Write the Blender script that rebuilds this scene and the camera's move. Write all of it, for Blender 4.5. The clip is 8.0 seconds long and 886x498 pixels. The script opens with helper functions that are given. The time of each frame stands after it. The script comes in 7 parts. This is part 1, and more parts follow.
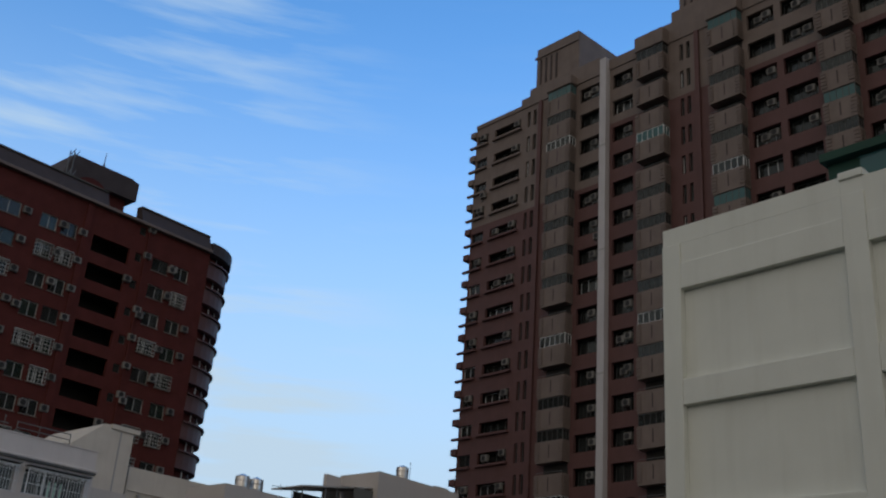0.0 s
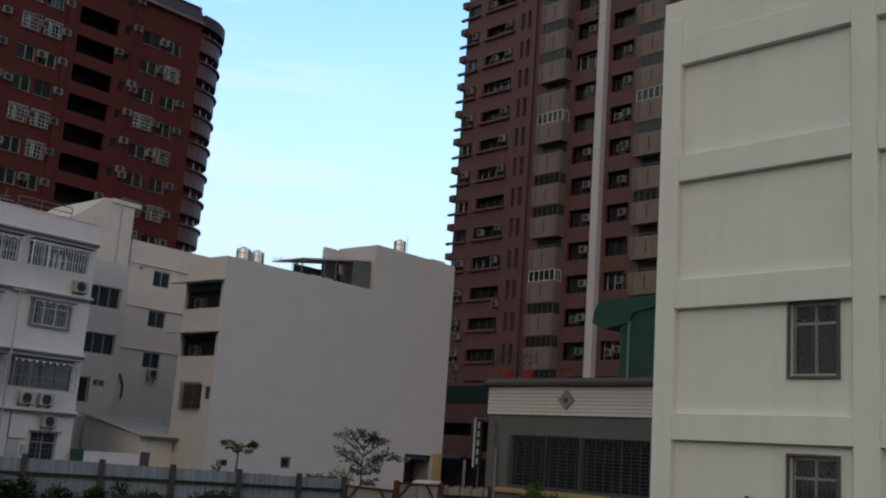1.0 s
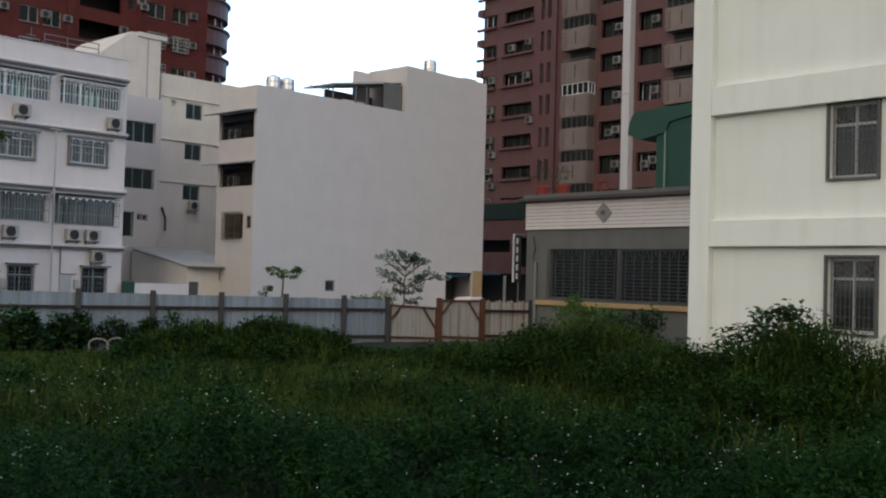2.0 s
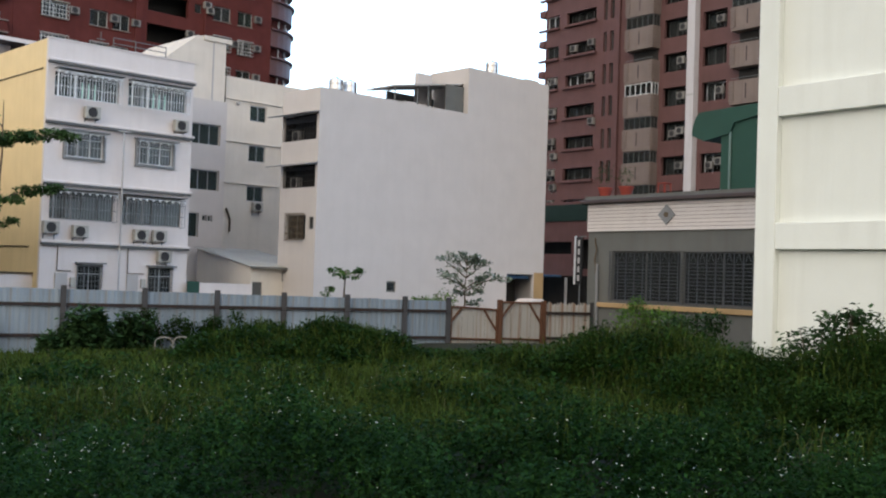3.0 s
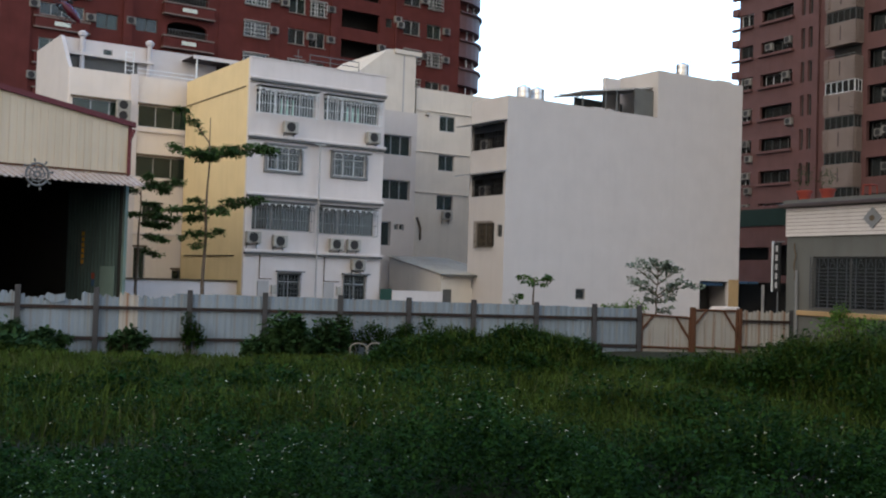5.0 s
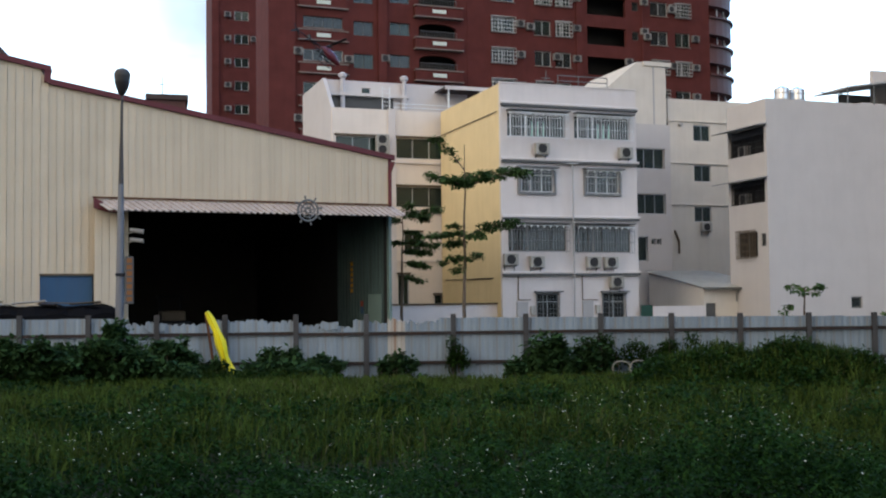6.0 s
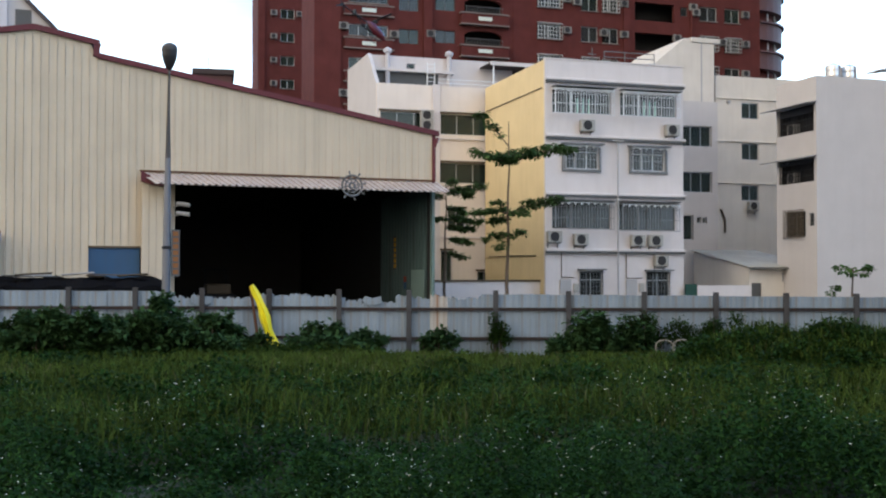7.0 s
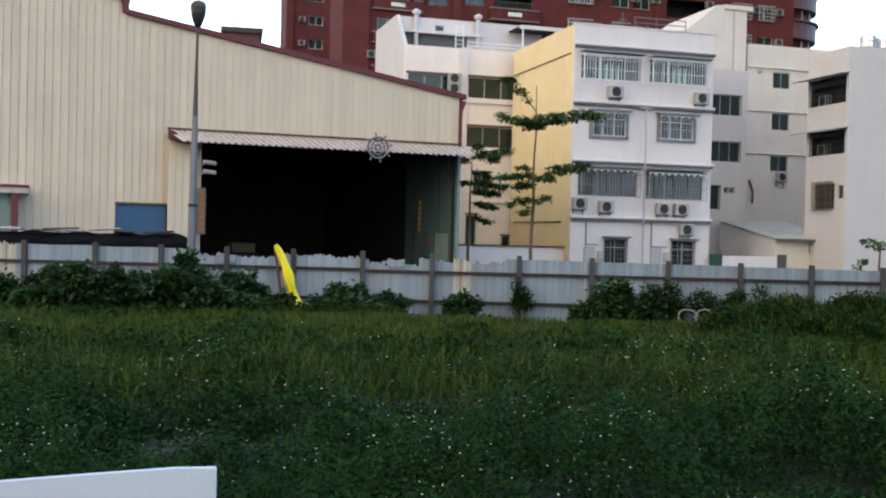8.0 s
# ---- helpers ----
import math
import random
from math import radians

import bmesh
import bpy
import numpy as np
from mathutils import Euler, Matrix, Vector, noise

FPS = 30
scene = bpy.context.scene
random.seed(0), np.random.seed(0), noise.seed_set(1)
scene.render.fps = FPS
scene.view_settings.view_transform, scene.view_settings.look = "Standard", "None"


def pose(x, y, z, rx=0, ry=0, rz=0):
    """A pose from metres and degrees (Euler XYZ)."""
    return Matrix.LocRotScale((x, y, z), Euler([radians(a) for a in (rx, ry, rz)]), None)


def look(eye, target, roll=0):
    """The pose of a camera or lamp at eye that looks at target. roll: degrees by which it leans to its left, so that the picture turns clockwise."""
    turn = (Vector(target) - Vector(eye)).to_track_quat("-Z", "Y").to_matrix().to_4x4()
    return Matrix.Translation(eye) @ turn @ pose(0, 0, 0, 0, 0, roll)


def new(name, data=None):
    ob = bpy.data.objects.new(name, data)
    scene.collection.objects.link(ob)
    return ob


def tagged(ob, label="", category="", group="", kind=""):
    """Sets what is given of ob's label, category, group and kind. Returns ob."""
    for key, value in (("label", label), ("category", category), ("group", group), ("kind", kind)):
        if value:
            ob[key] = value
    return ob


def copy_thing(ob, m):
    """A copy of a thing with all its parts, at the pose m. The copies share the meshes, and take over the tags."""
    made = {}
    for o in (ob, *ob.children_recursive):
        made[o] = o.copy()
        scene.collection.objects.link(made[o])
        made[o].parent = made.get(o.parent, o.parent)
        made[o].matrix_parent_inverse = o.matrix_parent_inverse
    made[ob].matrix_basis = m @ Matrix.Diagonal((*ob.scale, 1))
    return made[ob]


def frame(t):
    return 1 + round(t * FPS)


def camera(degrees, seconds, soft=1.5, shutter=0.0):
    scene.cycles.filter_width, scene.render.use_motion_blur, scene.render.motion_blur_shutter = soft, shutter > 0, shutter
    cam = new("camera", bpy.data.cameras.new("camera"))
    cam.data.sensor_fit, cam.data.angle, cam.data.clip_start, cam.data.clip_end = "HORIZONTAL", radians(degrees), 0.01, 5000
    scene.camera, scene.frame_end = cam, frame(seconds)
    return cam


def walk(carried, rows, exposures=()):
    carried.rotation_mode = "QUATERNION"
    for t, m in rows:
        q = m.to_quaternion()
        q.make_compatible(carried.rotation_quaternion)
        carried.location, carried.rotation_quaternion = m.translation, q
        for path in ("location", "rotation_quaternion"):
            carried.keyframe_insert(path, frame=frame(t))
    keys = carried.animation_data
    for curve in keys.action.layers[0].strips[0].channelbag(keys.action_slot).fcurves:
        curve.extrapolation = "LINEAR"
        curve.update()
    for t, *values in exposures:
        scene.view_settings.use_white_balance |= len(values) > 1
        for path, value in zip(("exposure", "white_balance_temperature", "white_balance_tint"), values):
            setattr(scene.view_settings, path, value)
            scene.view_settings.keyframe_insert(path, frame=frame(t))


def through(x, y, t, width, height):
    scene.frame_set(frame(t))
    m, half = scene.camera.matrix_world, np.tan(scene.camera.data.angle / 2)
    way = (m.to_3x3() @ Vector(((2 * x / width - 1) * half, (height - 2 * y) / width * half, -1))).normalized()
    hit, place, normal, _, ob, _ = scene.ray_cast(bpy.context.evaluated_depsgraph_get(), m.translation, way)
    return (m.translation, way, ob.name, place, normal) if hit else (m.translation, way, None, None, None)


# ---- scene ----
# ---------------------------------------------------------------- camera
EYE = 2.6
cam = camera(45.37, 8.0, soft=2.1)
PATH = [
    (0.0, pose(0, 0, EYE, 113.44, -3.90, -1.23)),
    (0.2, pose(0, 0, EYE, 110.77, -3.75, -2.41)),
    (0.3, pose(0, 0, EYE, 109.08, -3.86, -2.49)),
    (0.5, pose(0, 0, EYE, 106.38, -4.26, -2.62)),
    (0.7, pose(0, 0, EYE, 104.72, -4.13, -2.97)),
    (0.8, pose(0, 0, EYE, 103.68, -4.33, -2.23)),
    (1.0, pose(0, 0, EYE, 101.40, -4.09, -1.45)),
    (1.2, pose(0, 0, EYE, 98.93, -3.68, -0.73)),
    (1.3, pose(0, 0, EYE, 97.74, -3.77, -1.02)),
    (1.5, pose(0, 0, EYE, 95.67, -3.45, -0.68)),
    (1.7, pose(0, 0, EYE, 93.19, -2.43, -0.21)),
    (2.8, pose(0, 0, EYE, 90.54, -1.42, 3.01)),
    (3.0, pose(0, 0, EYE, 91.55, -1.91, 4.03)),
    (3.2, pose(0, 0, EYE, 92.70, -1.64, 4.53)),
    (3.3, pose(0, 0, EYE, 92.83, -1.59, 4.65)),
    (3.5, pose(0, 0, EYE, 93.27, -1.50, 4.85)),
    (3.7, pose(0, 0, EYE, 92.82, -1.80, 5.90)),
    (3.8, pose(0, 0, EYE, 92.47, -1.92, 6.56)),
    (4.0, pose(0, 0, EYE, 92.51, -1.93, 7.44)),
    (4.2, pose(0, 0, EYE, 92.31, -1.98, 8.31)),
    (5.3, pose(0, 0, EYE, 91.72, -1.20, 17.88)),
    (5.5, pose(0, 0, EYE, 92.43, -0.61, 20.90)),
    (5.7, pose(0, 0, EYE, 92.45, 0.29, 23.93)),
    (5.8, pose(0, 0, EYE, 92.84, 0.37, 25.25)),
    (6.0, pose(0, 0, EYE, 92.51, 0.65, 28.12)),
    (6.2, pose(0, 0, EYE, 92.18, 1.32, 29.91)),
    (6.3, pose(0, 0, EYE, 92.27, 1.15, 30.89)),
    (6.5, pose(0, 0, EYE, 92.38, 0.80, 31.85)),
    (6.7, pose(0, 0, EYE, 91.99, 0.47, 31.65)),
    (6.8, pose(0, 0, EYE, 91.63, 0.37, 31.21)),
    (7.0, pose(0, 0, EYE, 91.24, -0.05, 30.43)),
    (7.2, pose(0, 0, EYE, 91.13, -0.68, 30.04)),
    (7.3, pose(0, 0, EYE, 90.84, -0.78, 30.00)),
    (7.5, pose(0, 0, EYE, 90.12, -1.05, 30.71)),
    (7.7, pose(0, 0, EYE, 89.85, -0.92, 30.88)),
    (7.8, pose(0, 0, EYE, 89.59, -1.15, 31.05)),
    (8.0, pose(0, 0, EYE, 89.27, -1.40, 31.73)),
]
EXPOSURES = [(0.0, -1.28), (0.5, -1.08), (1.0, -0.75), (1.5, -0.43), (1.7, -0.2), (2.8, 0.85), (3.5, 0.5), (4.2, 0.44), (5.3, 0.44), (6.5, 0.62), (8.0, 0.95)]
walk(cam, PATH, EXPOSURES)

# ---------------------------------------------------------------- light
SUN_BEARING, SUN_HEIGHT = 160, 18
world = bpy.data.worlds.new("sky")
scene.world = world
world.use_nodes = True
wn, wl = world.node_tree.nodes, world.node_tree.links
wn.clear()


def wnode(kind, **sets):
    n = wn.new(kind)
    for k, v in sets.items():
        n.inputs[k].default_value = v
    return n


sky = wn.new("ShaderNodeTexSky")
sky.sky_type, sky.sun_disc = "NISHITA", False
sky.sun_elevation, sky.sun_rotation = radians(SUN_HEIGHT), radians(-SUN_BEARING)
sky.air_density, sky.dust_density, sky.ozone_density = 1.0, 1.2, 2.0
coord = wn.new("ShaderNodeTexCoord")
axes = wn.new("ShaderNodeSeparateXYZ")
wl.new(coord.outputs["Generated"], axes.inputs[0])
# thin bright haze low down, streaks of cloud above
haze = wn.new("ShaderNodeMapRange")
haze.interpolation_type = "SMOOTHSTEP"
for k, v in (("From Min", 0.62), ("From Max", 0.08), ("To Min", 0.0), ("To Max", 1.0)):
    haze.inputs[k].default_value = v
wl.new(axes.outputs["Z"], haze.inputs["Value"])
stretch = wn.new("ShaderNodeMapping")
stretch.inputs["Scale"].default_value = (2.2, 2.2, 20.0)
wl.new(coord.outputs["Generated"], stretch.inputs["Vector"])
cloud = wnode("ShaderNodeTexNoise", Scale=1.6, Detail=6.0, Roughness=0.55)
wl.new(stretch.outputs[0], cloud.inputs["Vector"])
puff = wn.new("ShaderNodeMapRange")
for k, v in (("From Min", 0.50), ("From Max", 0.72), ("To Min", 0.0), ("To Max", 0.6)):
    puff.inputs[k].default_value = v
wl.new(cloud.outputs[0], puff.inputs["Value"])
cover = wn.new("ShaderNodeMath")
cover.operation, cover.use_clamp = "ADD", True
veil = wn.new("ShaderNodeMath")
veil.operation, veil.use_clamp = "MAXIMUM", True
wl.new(haze.outputs[0], veil.inputs[0])
wl.new(veil.outputs[0], cover.inputs[0])
# the streaks lie in the western half of the sky
west = wn.new("ShaderNodeMapRange")
west.interpolation_type = "SMOOTHSTEP"
for k, v in (("From Min", -0.02), ("From Max", -0.22), ("To Min", 0.06), ("To Max", 1.0)):
    west.inputs[k].default_value = v
wl.new(axes.outputs["X"], west.inputs["Value"])
streaks = wn.new("ShaderNodeMath")
streaks.operation = "MULTIPLY"
wl.new(puff.outputs[0], streaks.inputs[0])
wl.new(west.outputs[0], streaks.inputs[1])
wl.new(streaks.outputs[0], cover.inputs[1])
deep = wn.new("ShaderNodeMix")
deep.data_type, deep.blend_type = "RGBA", "MULTIPLY"
deep.inputs["Factor"].default_value = 1.0
deep.inputs["B"].default_value = (3.0, 5.3, 7.1, 1)
wl.new(sky.outputs[0], deep.inputs["A"])
mix = wn.new("ShaderNodeMix")
mix.data_type = "RGBA"
# the haze is warmer and brighter on the side of the low sun
toward = wn.new("ShaderNodeVectorMath")
toward.operation = "DOT_PRODUCT"
toward.inputs[1].default_value = (-math.sin(radians(SUN_BEARING)), math.cos(radians(SUN_BEARING)), 0.1)
wl.new(coord.outputs["Generated"], toward.inputs[0])
side = wn.new("ShaderNodeMapRange")
side.interpolation_type = "SMOOTHSTEP"
for k, v in (("From Min", -0.45), ("From Max", 0.45), ("To Min", 0.0), ("To Max", 1.0)):
    side.inputs[k].default_value = v
wl.new(toward.outputs["Value"], side.inputs["Value"])
tint = wn.new("ShaderNodeMix")
tint.data_type = "RGBA"
tint.inputs["A"].default_value = (12.6, 16.4, 20.0, 1)
tint.inputs["B"].default_value = (9.6, 8.95, 8.0, 1)
wl.new(side.outputs[0], tint.inputs["Factor"])
wl.new(side.outputs[0], veil.inputs[1])
wl.new(tint.outputs["Result"], mix.inputs["B"])
wl.new(cover.outputs[0], mix.inputs["Factor"])
wl.new(deep.outputs["Result"], mix.inputs["A"])
# grey-blue cloud bellies low in the far west
belly = wnode("ShaderNodeTexNoise", Scale=3.2, Detail=5.0, Roughness=0.5)
wl.new(coord.outputs["Generated"], belly.inputs["Vector"])
bulk = wn.new("ShaderNodeMapRange")
bulk.interpolation_type = "SMOOTHSTEP"
for k, v in (("From Min", 0.40), ("From Max", 0.62), ("To Min", 0.0), ("To Max", 0.9)):
    bulk.inputs[k].default_value = v
wl.new(belly.outputs[0], bulk.inputs["Value"])
far_west = wn.new("ShaderNodeMapRange")
far_west.interpolation_type = "SMOOTHSTEP"
for k, v in (("From Min", -0.48), ("From Max", -0.62), ("To Min", 0.0), ("To Max", 1.0)):
    far_west.inputs[k].default_value = v
wl.new(axes.outputs["X"], far_west.inputs["Value"])
shade = wn.new("ShaderNodeMath")
shade.operation = "MULTIPLY"
wl.new(bulk.outputs[0], shade.inputs[0])
wl.new(far_west.outputs[0], shade.inputs[1])
clouded = wn.new("ShaderNodeMix")
clouded.data_type = "RGBA"
clouded.inputs["B"].default_value = (4.4, 5.2, 6.5, 1)
wl.new(shade.outputs[0], clouded.inputs["Factor"])
wl.new(mix.outputs["Result"], clouded.inputs["A"])
bg = wnode("ShaderNodeBackground", Strength=0.1)
wl.new(clouded.outputs["Result"], bg.inputs["Color"])
out = wn.new("ShaderNodeOutputWorld")
wl.new(bg.outputs[0], out.inputs["Surface"])
sun = new("sun", bpy.data.lights.new("sun", "SUN"))
sun.data.energy, sun.data.angle, sun.data.color = 0.5, radians(25), (1.0, 0.90, 0.78)
sa, se = radians(SUN_BEARING), radians(SUN_HEIGHT)
sun.matrix_world = look((-90 * math.sin(sa) * math.cos(se), 90 * math.cos(sa) * math.cos(se), 90 * math.sin(se)), (0, 0, 0))


# ---------------------------------------------------------------- materials
def surface(name, color, rough=0.8, vary=0.12, scale=6.0, streak=0.0, grime=(0.08, 0.07, 0.06), bump=0.15, metal=0.0, island=0.0, random_piece=0.0, spec=0.3, fine=40.0, streak_grain=2.6):
    """A surface with grain at two scales, rain streaks of dirt, fine relief and, where wanted, a shift of tone from piece to piece."""
    m = bpy.data.materials.new(name)
    m.use_nodes = True
    nt = m.node_tree
    n, l = nt.nodes, nt.links
    b = n["Principled BSDF"]
    tc = n.new("ShaderNodeTexCoord")

    def noise_at(sc, detail, stretch=None):
        t = n.new("ShaderNodeTexNoise")
        t.inputs["Scale"].default_value, t.inputs["Detail"].default_value = sc, detail
        if stretch:
            mp = n.new("ShaderNodeMapping")
            mp.inputs["Scale"].default_value = stretch
            l.new(tc.outputs["Object"], mp.inputs["Vector"])
            l.new(mp.outputs[0], t.inputs["Vector"])
        else:
            l.new(tc.outputs["Object"], t.inputs["Vector"])
        return t

    def math_node(op, a, bb):
        k = n.new("ShaderNodeMath")
        k.operation = op
        for i, v in enumerate((a, bb)):
            if isinstance(v, (int, float)):
                k.inputs[i].default_value = v
            else:
                l.new(v, k.inputs[i])
        return k.outputs[0]

    big, small = noise_at(scale * 0.12, 3), noise_at(fine, 4)
    tone = math_node("ADD", math_node("MULTIPLY", big.outputs[0], 1.3), math_node("MULTIPLY", small.outputs[0], 0.7))
    tone = math_node("MULTIPLY_ADD", tone, vary * 2)
    tone.node.inputs[2].default_value = 1 - vary * 2
    if island:
        geo = n.new("ShaderNodeNewGeometry")
        tone = math_node("MULTIPLY", tone, math_node("ADD", math_node("MULTIPLY", geo.outputs["Random Per Island"], island), 1 - island / 2))
    if random_piece:
        info = n.new("ShaderNodeObjectInfo")
        tone = math_node("MULTIPLY", tone, math_node("ADD", math_node("MULTIPLY", info.outputs["Random"], random_piece), 1 - random_piece / 2))
    mul = n.new("ShaderNodeMix")
    mul.data_type, mul.blend_type = "RGBA", "MULTIPLY"
    mul.inputs["Factor"].default_value = 1
    mul.inputs["A"].default_value = (*color, 1)
    l.new(tone, mul.inputs["B"])
    last = mul.outputs["Result"]
    if streak:
        s = noise_at(1.0, 5, (streak_grain, streak_grain, 0.22))
        r = n.new("ShaderNodeMapRange")
        for k, v in (("From Min", 0.5), ("From Max", 0.78), ("To Max", streak)):
            r.inputs[k].default_value = v
        l.new(s.outputs[0], r.inputs["Value"])
        dirt = n.new("ShaderNodeMix")
        dirt.data_type = "RGBA"
        dirt.inputs["B"].default_value = (*grime, 1)
        l.new(r.outputs[0], dirt.inputs["Factor"])
        l.new(last, dirt.inputs["A"])
        last = dirt.outputs["Result"]
    l.new(last, b.inputs["Base Color"])
    b.inputs["Roughness"].default_value, b.inputs["Metallic"].default_value = rough, metal
    b.inputs["Specular IOR Level"].default_value = spec
    if bump:
        bp = n.new("ShaderNodeBump")
        bp.inputs["Strength"].default_value, bp.inputs["Distance"].default_value = bump, 0.02
        l.new(small.outputs[0], bp.inputs["Height"])
        l.new(bp.outputs[0], b.inputs["Normal"])
    return m


def glazing(name, tint, see=0.35, body_tone=0.06):
    """A window pane: see-through, with a mirror gloss that grows at grazing angles."""
    m = bpy.data.materials.new(name)
    m.use_nodes = True
    n, l = m.node_tree.nodes, m.node_tree.links
    n.clear()
    o = n.new("ShaderNodeOutputMaterial")
    clear, gloss, body = n.new("ShaderNodeBsdfTransparent"), n.new("ShaderNodeBsdfGlossy"), n.new("ShaderNodeBsdfDiffuse")
    clear.inputs[0].default_value = (*tint, 1)
    body.inputs[0].default_value = (*[c * body_tone for c in tint], 1)
    gloss.inputs["Roughness"].default_value = 0.04
    gloss.inputs[0].default_value = (0.8, 0.85, 0.88, 1)
    a, c, fr = n.new("ShaderNodeMixShader"), n.new("ShaderNodeMixShader"), n.new("ShaderNodeFresnel")
    fr.inputs[0].default_value = 1.5
    a.inputs[0].default_value = see
    l.new(body.outputs[0], a.inputs[1])
    l.new(clear.outputs[0], a.inputs[2])
    l.new(fr.outputs[0], c.inputs[0])
    l.new(a.outputs[0], c.inputs[1])
    l.new(gloss.outputs[0], c.inputs[2])
    l.new(c.outputs[0], o.inputs[0])
    return m


def leafy(name, color, island=1.0, through=0.25):
    m = surface(name, color, rough=0.6, vary=0.55, scale=11, bump=0, island=island, spec=0.02, fine=3)
    n, l = m.node_tree.nodes, m.node_tree.links
    b = n["Principled BSDF"]
    o = [k for k in n if k.type == "OUTPUT_MATERIAL"][0]
    t = n.new("ShaderNodeBsdfTranslucent")
    l.new(b.inputs["Base Color"].links[0].from_socket, t.inputs[0])
    x = n.new("ShaderNodeMixShader")
    x.inputs[0].default_value = through
    l.new(b.outputs[0], x.inputs[1])
    l.new(t.outputs[0], x.inputs[2])
    l.new(x.outputs[0], o.inputs[0])
    return m


M_PLASTER = surface("white_plaster", (0.61, 0.562, 0.550), vary=0.09, streak=0.13, grime=(0.30, 0.28, 0.26))
M_GREYWALL = surface("grey_white_render", (0.515, 0.478, 0.462), vary=0.07, streak=0.10, grime=(0.34, 0.31, 0.30))
M_CREAM = surface("cream_plaster", (0.62, 0.57, 0.51), vary=0.10, streak=0.16, grime=(0.34, 0.30, 0.25))
M_PEACH = surface("pale_peach_plaster", (0.70, 0.625, 0.565), vary=0.08, streak=0.10, grime=(0.40, 0.34, 0.30))
M_WHITE = surface("painted_concrete", (0.70, 0.72, 0.68), vary=0.06, streak=0.16, grime=(0.42, 0.42, 0.36), bump=0.1)
M_YELLOW = surface("yellow_paint", (0.71, 0.56, 0.32), vary=0.08, streak=0.2, grime=(0.5, 0.36, 0.18))
M_RED = surface("red_tile", (0.104, 0.030, 0.027), vary=0.22, streak=0.3, grime=(0.07, 0.025, 0.022), rough=0.75, spec=0.08)
M_MAUVE = surface("mauve_tile", (0.120, 0.060, 0.058), vary=0.2, streak=0.3, grime=(0.07, 0.035, 0.03), rough=0.6)
M_BEIGE = surface("beige_tile", (0.19, 0.150, 0.135), vary=0.18, streak=0.35, grime=(0.12, 0.09, 0.08), rough=0.65)
M_ROOFDARK = surface("dark_roof_tile", (0.06, 0.045, 0.045), vary=0.25, rough=0.7)
M_STRIPE = surface("pale_duct", (0.52, 0.50, 0.52), vary=0.08, streak=0.15)
# room colours kept near black: the shade indoors is put into the base colour
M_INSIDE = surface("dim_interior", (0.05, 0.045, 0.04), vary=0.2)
M_DARKIN = surface("shaded_interior", (0.03, 0.028, 0.026), vary=0.3)
M_GLASS = glazing("window_glass", (0.55, 0.62, 0.62))
M_GLASSG = glazing("green_glass", (0.48, 0.68, 0.60), 0.42)
M_GLASST = glazing("teal_glass", (0.30, 0.72, 0.75), 0.1, 0.2)
M_ALU = surface("aluminium", (0.42, 0.42, 0.42), rough=0.45, metal=0.6, vary=0.1)
M_DARKFRAME = surface("dark_frame", (0.09, 0.09, 0.09), rough=0.5, vary=0.15)
M_WHITEBAR = surface("white_bars", (0.70, 0.72, 0.74), rough=0.5, vary=0.08)
M_GREYBAR = surface("galvanised_bars", (0.13, 0.135, 0.14), rough=0.5, vary=0.2)
M_LATTICE = surface("dull_steel_lattice", (0.062, 0.066, 0.078), rough=0.6, vary=0.25)
M_GREYCAGE = surface("grey_painted_bars", (0.30, 0.31, 0.33), rough=0.5, vary=0.15)
M_HOOD = surface("dull_grey_hood", (0.20, 0.205, 0.215), vary=0.15, streak=0.3)
M_STEEL = surface("stainless_steel", (0.62, 0.60, 0.58), rough=0.28, metal=1.0, vary=0.12)
M_ACBODY = surface("aged_ac_casing", (0.36, 0.35, 0.325), vary=0.12, streak=0.3, grime=(0.25, 0.2, 0.15), random_piece=0.25)
# casing colour darkened so units in tower walls and balconies look shaded
M_ACDULL = surface("dimmed_ac_casing", (0.20, 0.19, 0.18), vary=0.15, streak=0.4, grime=(0.11, 0.09, 0.08), random_piece=0.5)
M_PALEFRAME = surface("dulled_white_frame", (0.42, 0.42, 0.41), rough=0.5, vary=0.12, random_piece=0.4)
M_ACDARK = surface("ac_grille", (0.03, 0.03, 0.032), vary=0.2)
M_CURTAIN = surface("curtain_cloth", (0.45, 0.50, 0.46), vary=0.2, random_piece=0.6)
M_MINT = surface("mint_curtain", (0.45, 0.72, 0.62), vary=0.1)
M_PIPE = surface("grey_pvc_pipe", (0.38, 0.37, 0.37), vary=0.1)
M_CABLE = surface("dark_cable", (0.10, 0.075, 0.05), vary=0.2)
M_SHEET = surface("cream_steel_sheet", (0.55, 0.465, 0.35), vary=0.08, streak=0.40, grime=(0.43, 0.35, 0.26), rough=0.5, random_piece=0.10, streak_grain=4.0)
M_MAROON = surface("maroon_trim", (0.105, 0.022, 0.028), vary=0.2, rough=0.6)
M_AWN = surface("faded_awning_sheet", (0.40, 0.34, 0.31), vary=0.2, streak=0.6, grime=(0.17, 0.11, 0.09), rough=0.6, streak_grain=6.0)
# green sheet colour halved to carry the shade inside the entrance
M_LINING = surface("shaded_green_sheet", (0.075, 0.115, 0.108), vary=0.25, streak=0.7, grime=(0.035, 0.035, 0.028), rough=0.55, streak_grain=5.0)
M_SHEDROOF = surface("weathered_roof_sheet", (0.37, 0.36, 0.325), vary=0.15, streak=0.4, grime=(0.22, 0.20, 0.17), rough=0.6)
M_GREENSIGN = surface("dark_green_sign", (0.010, 0.026, 0.021), vary=0.2, rough=0.6)
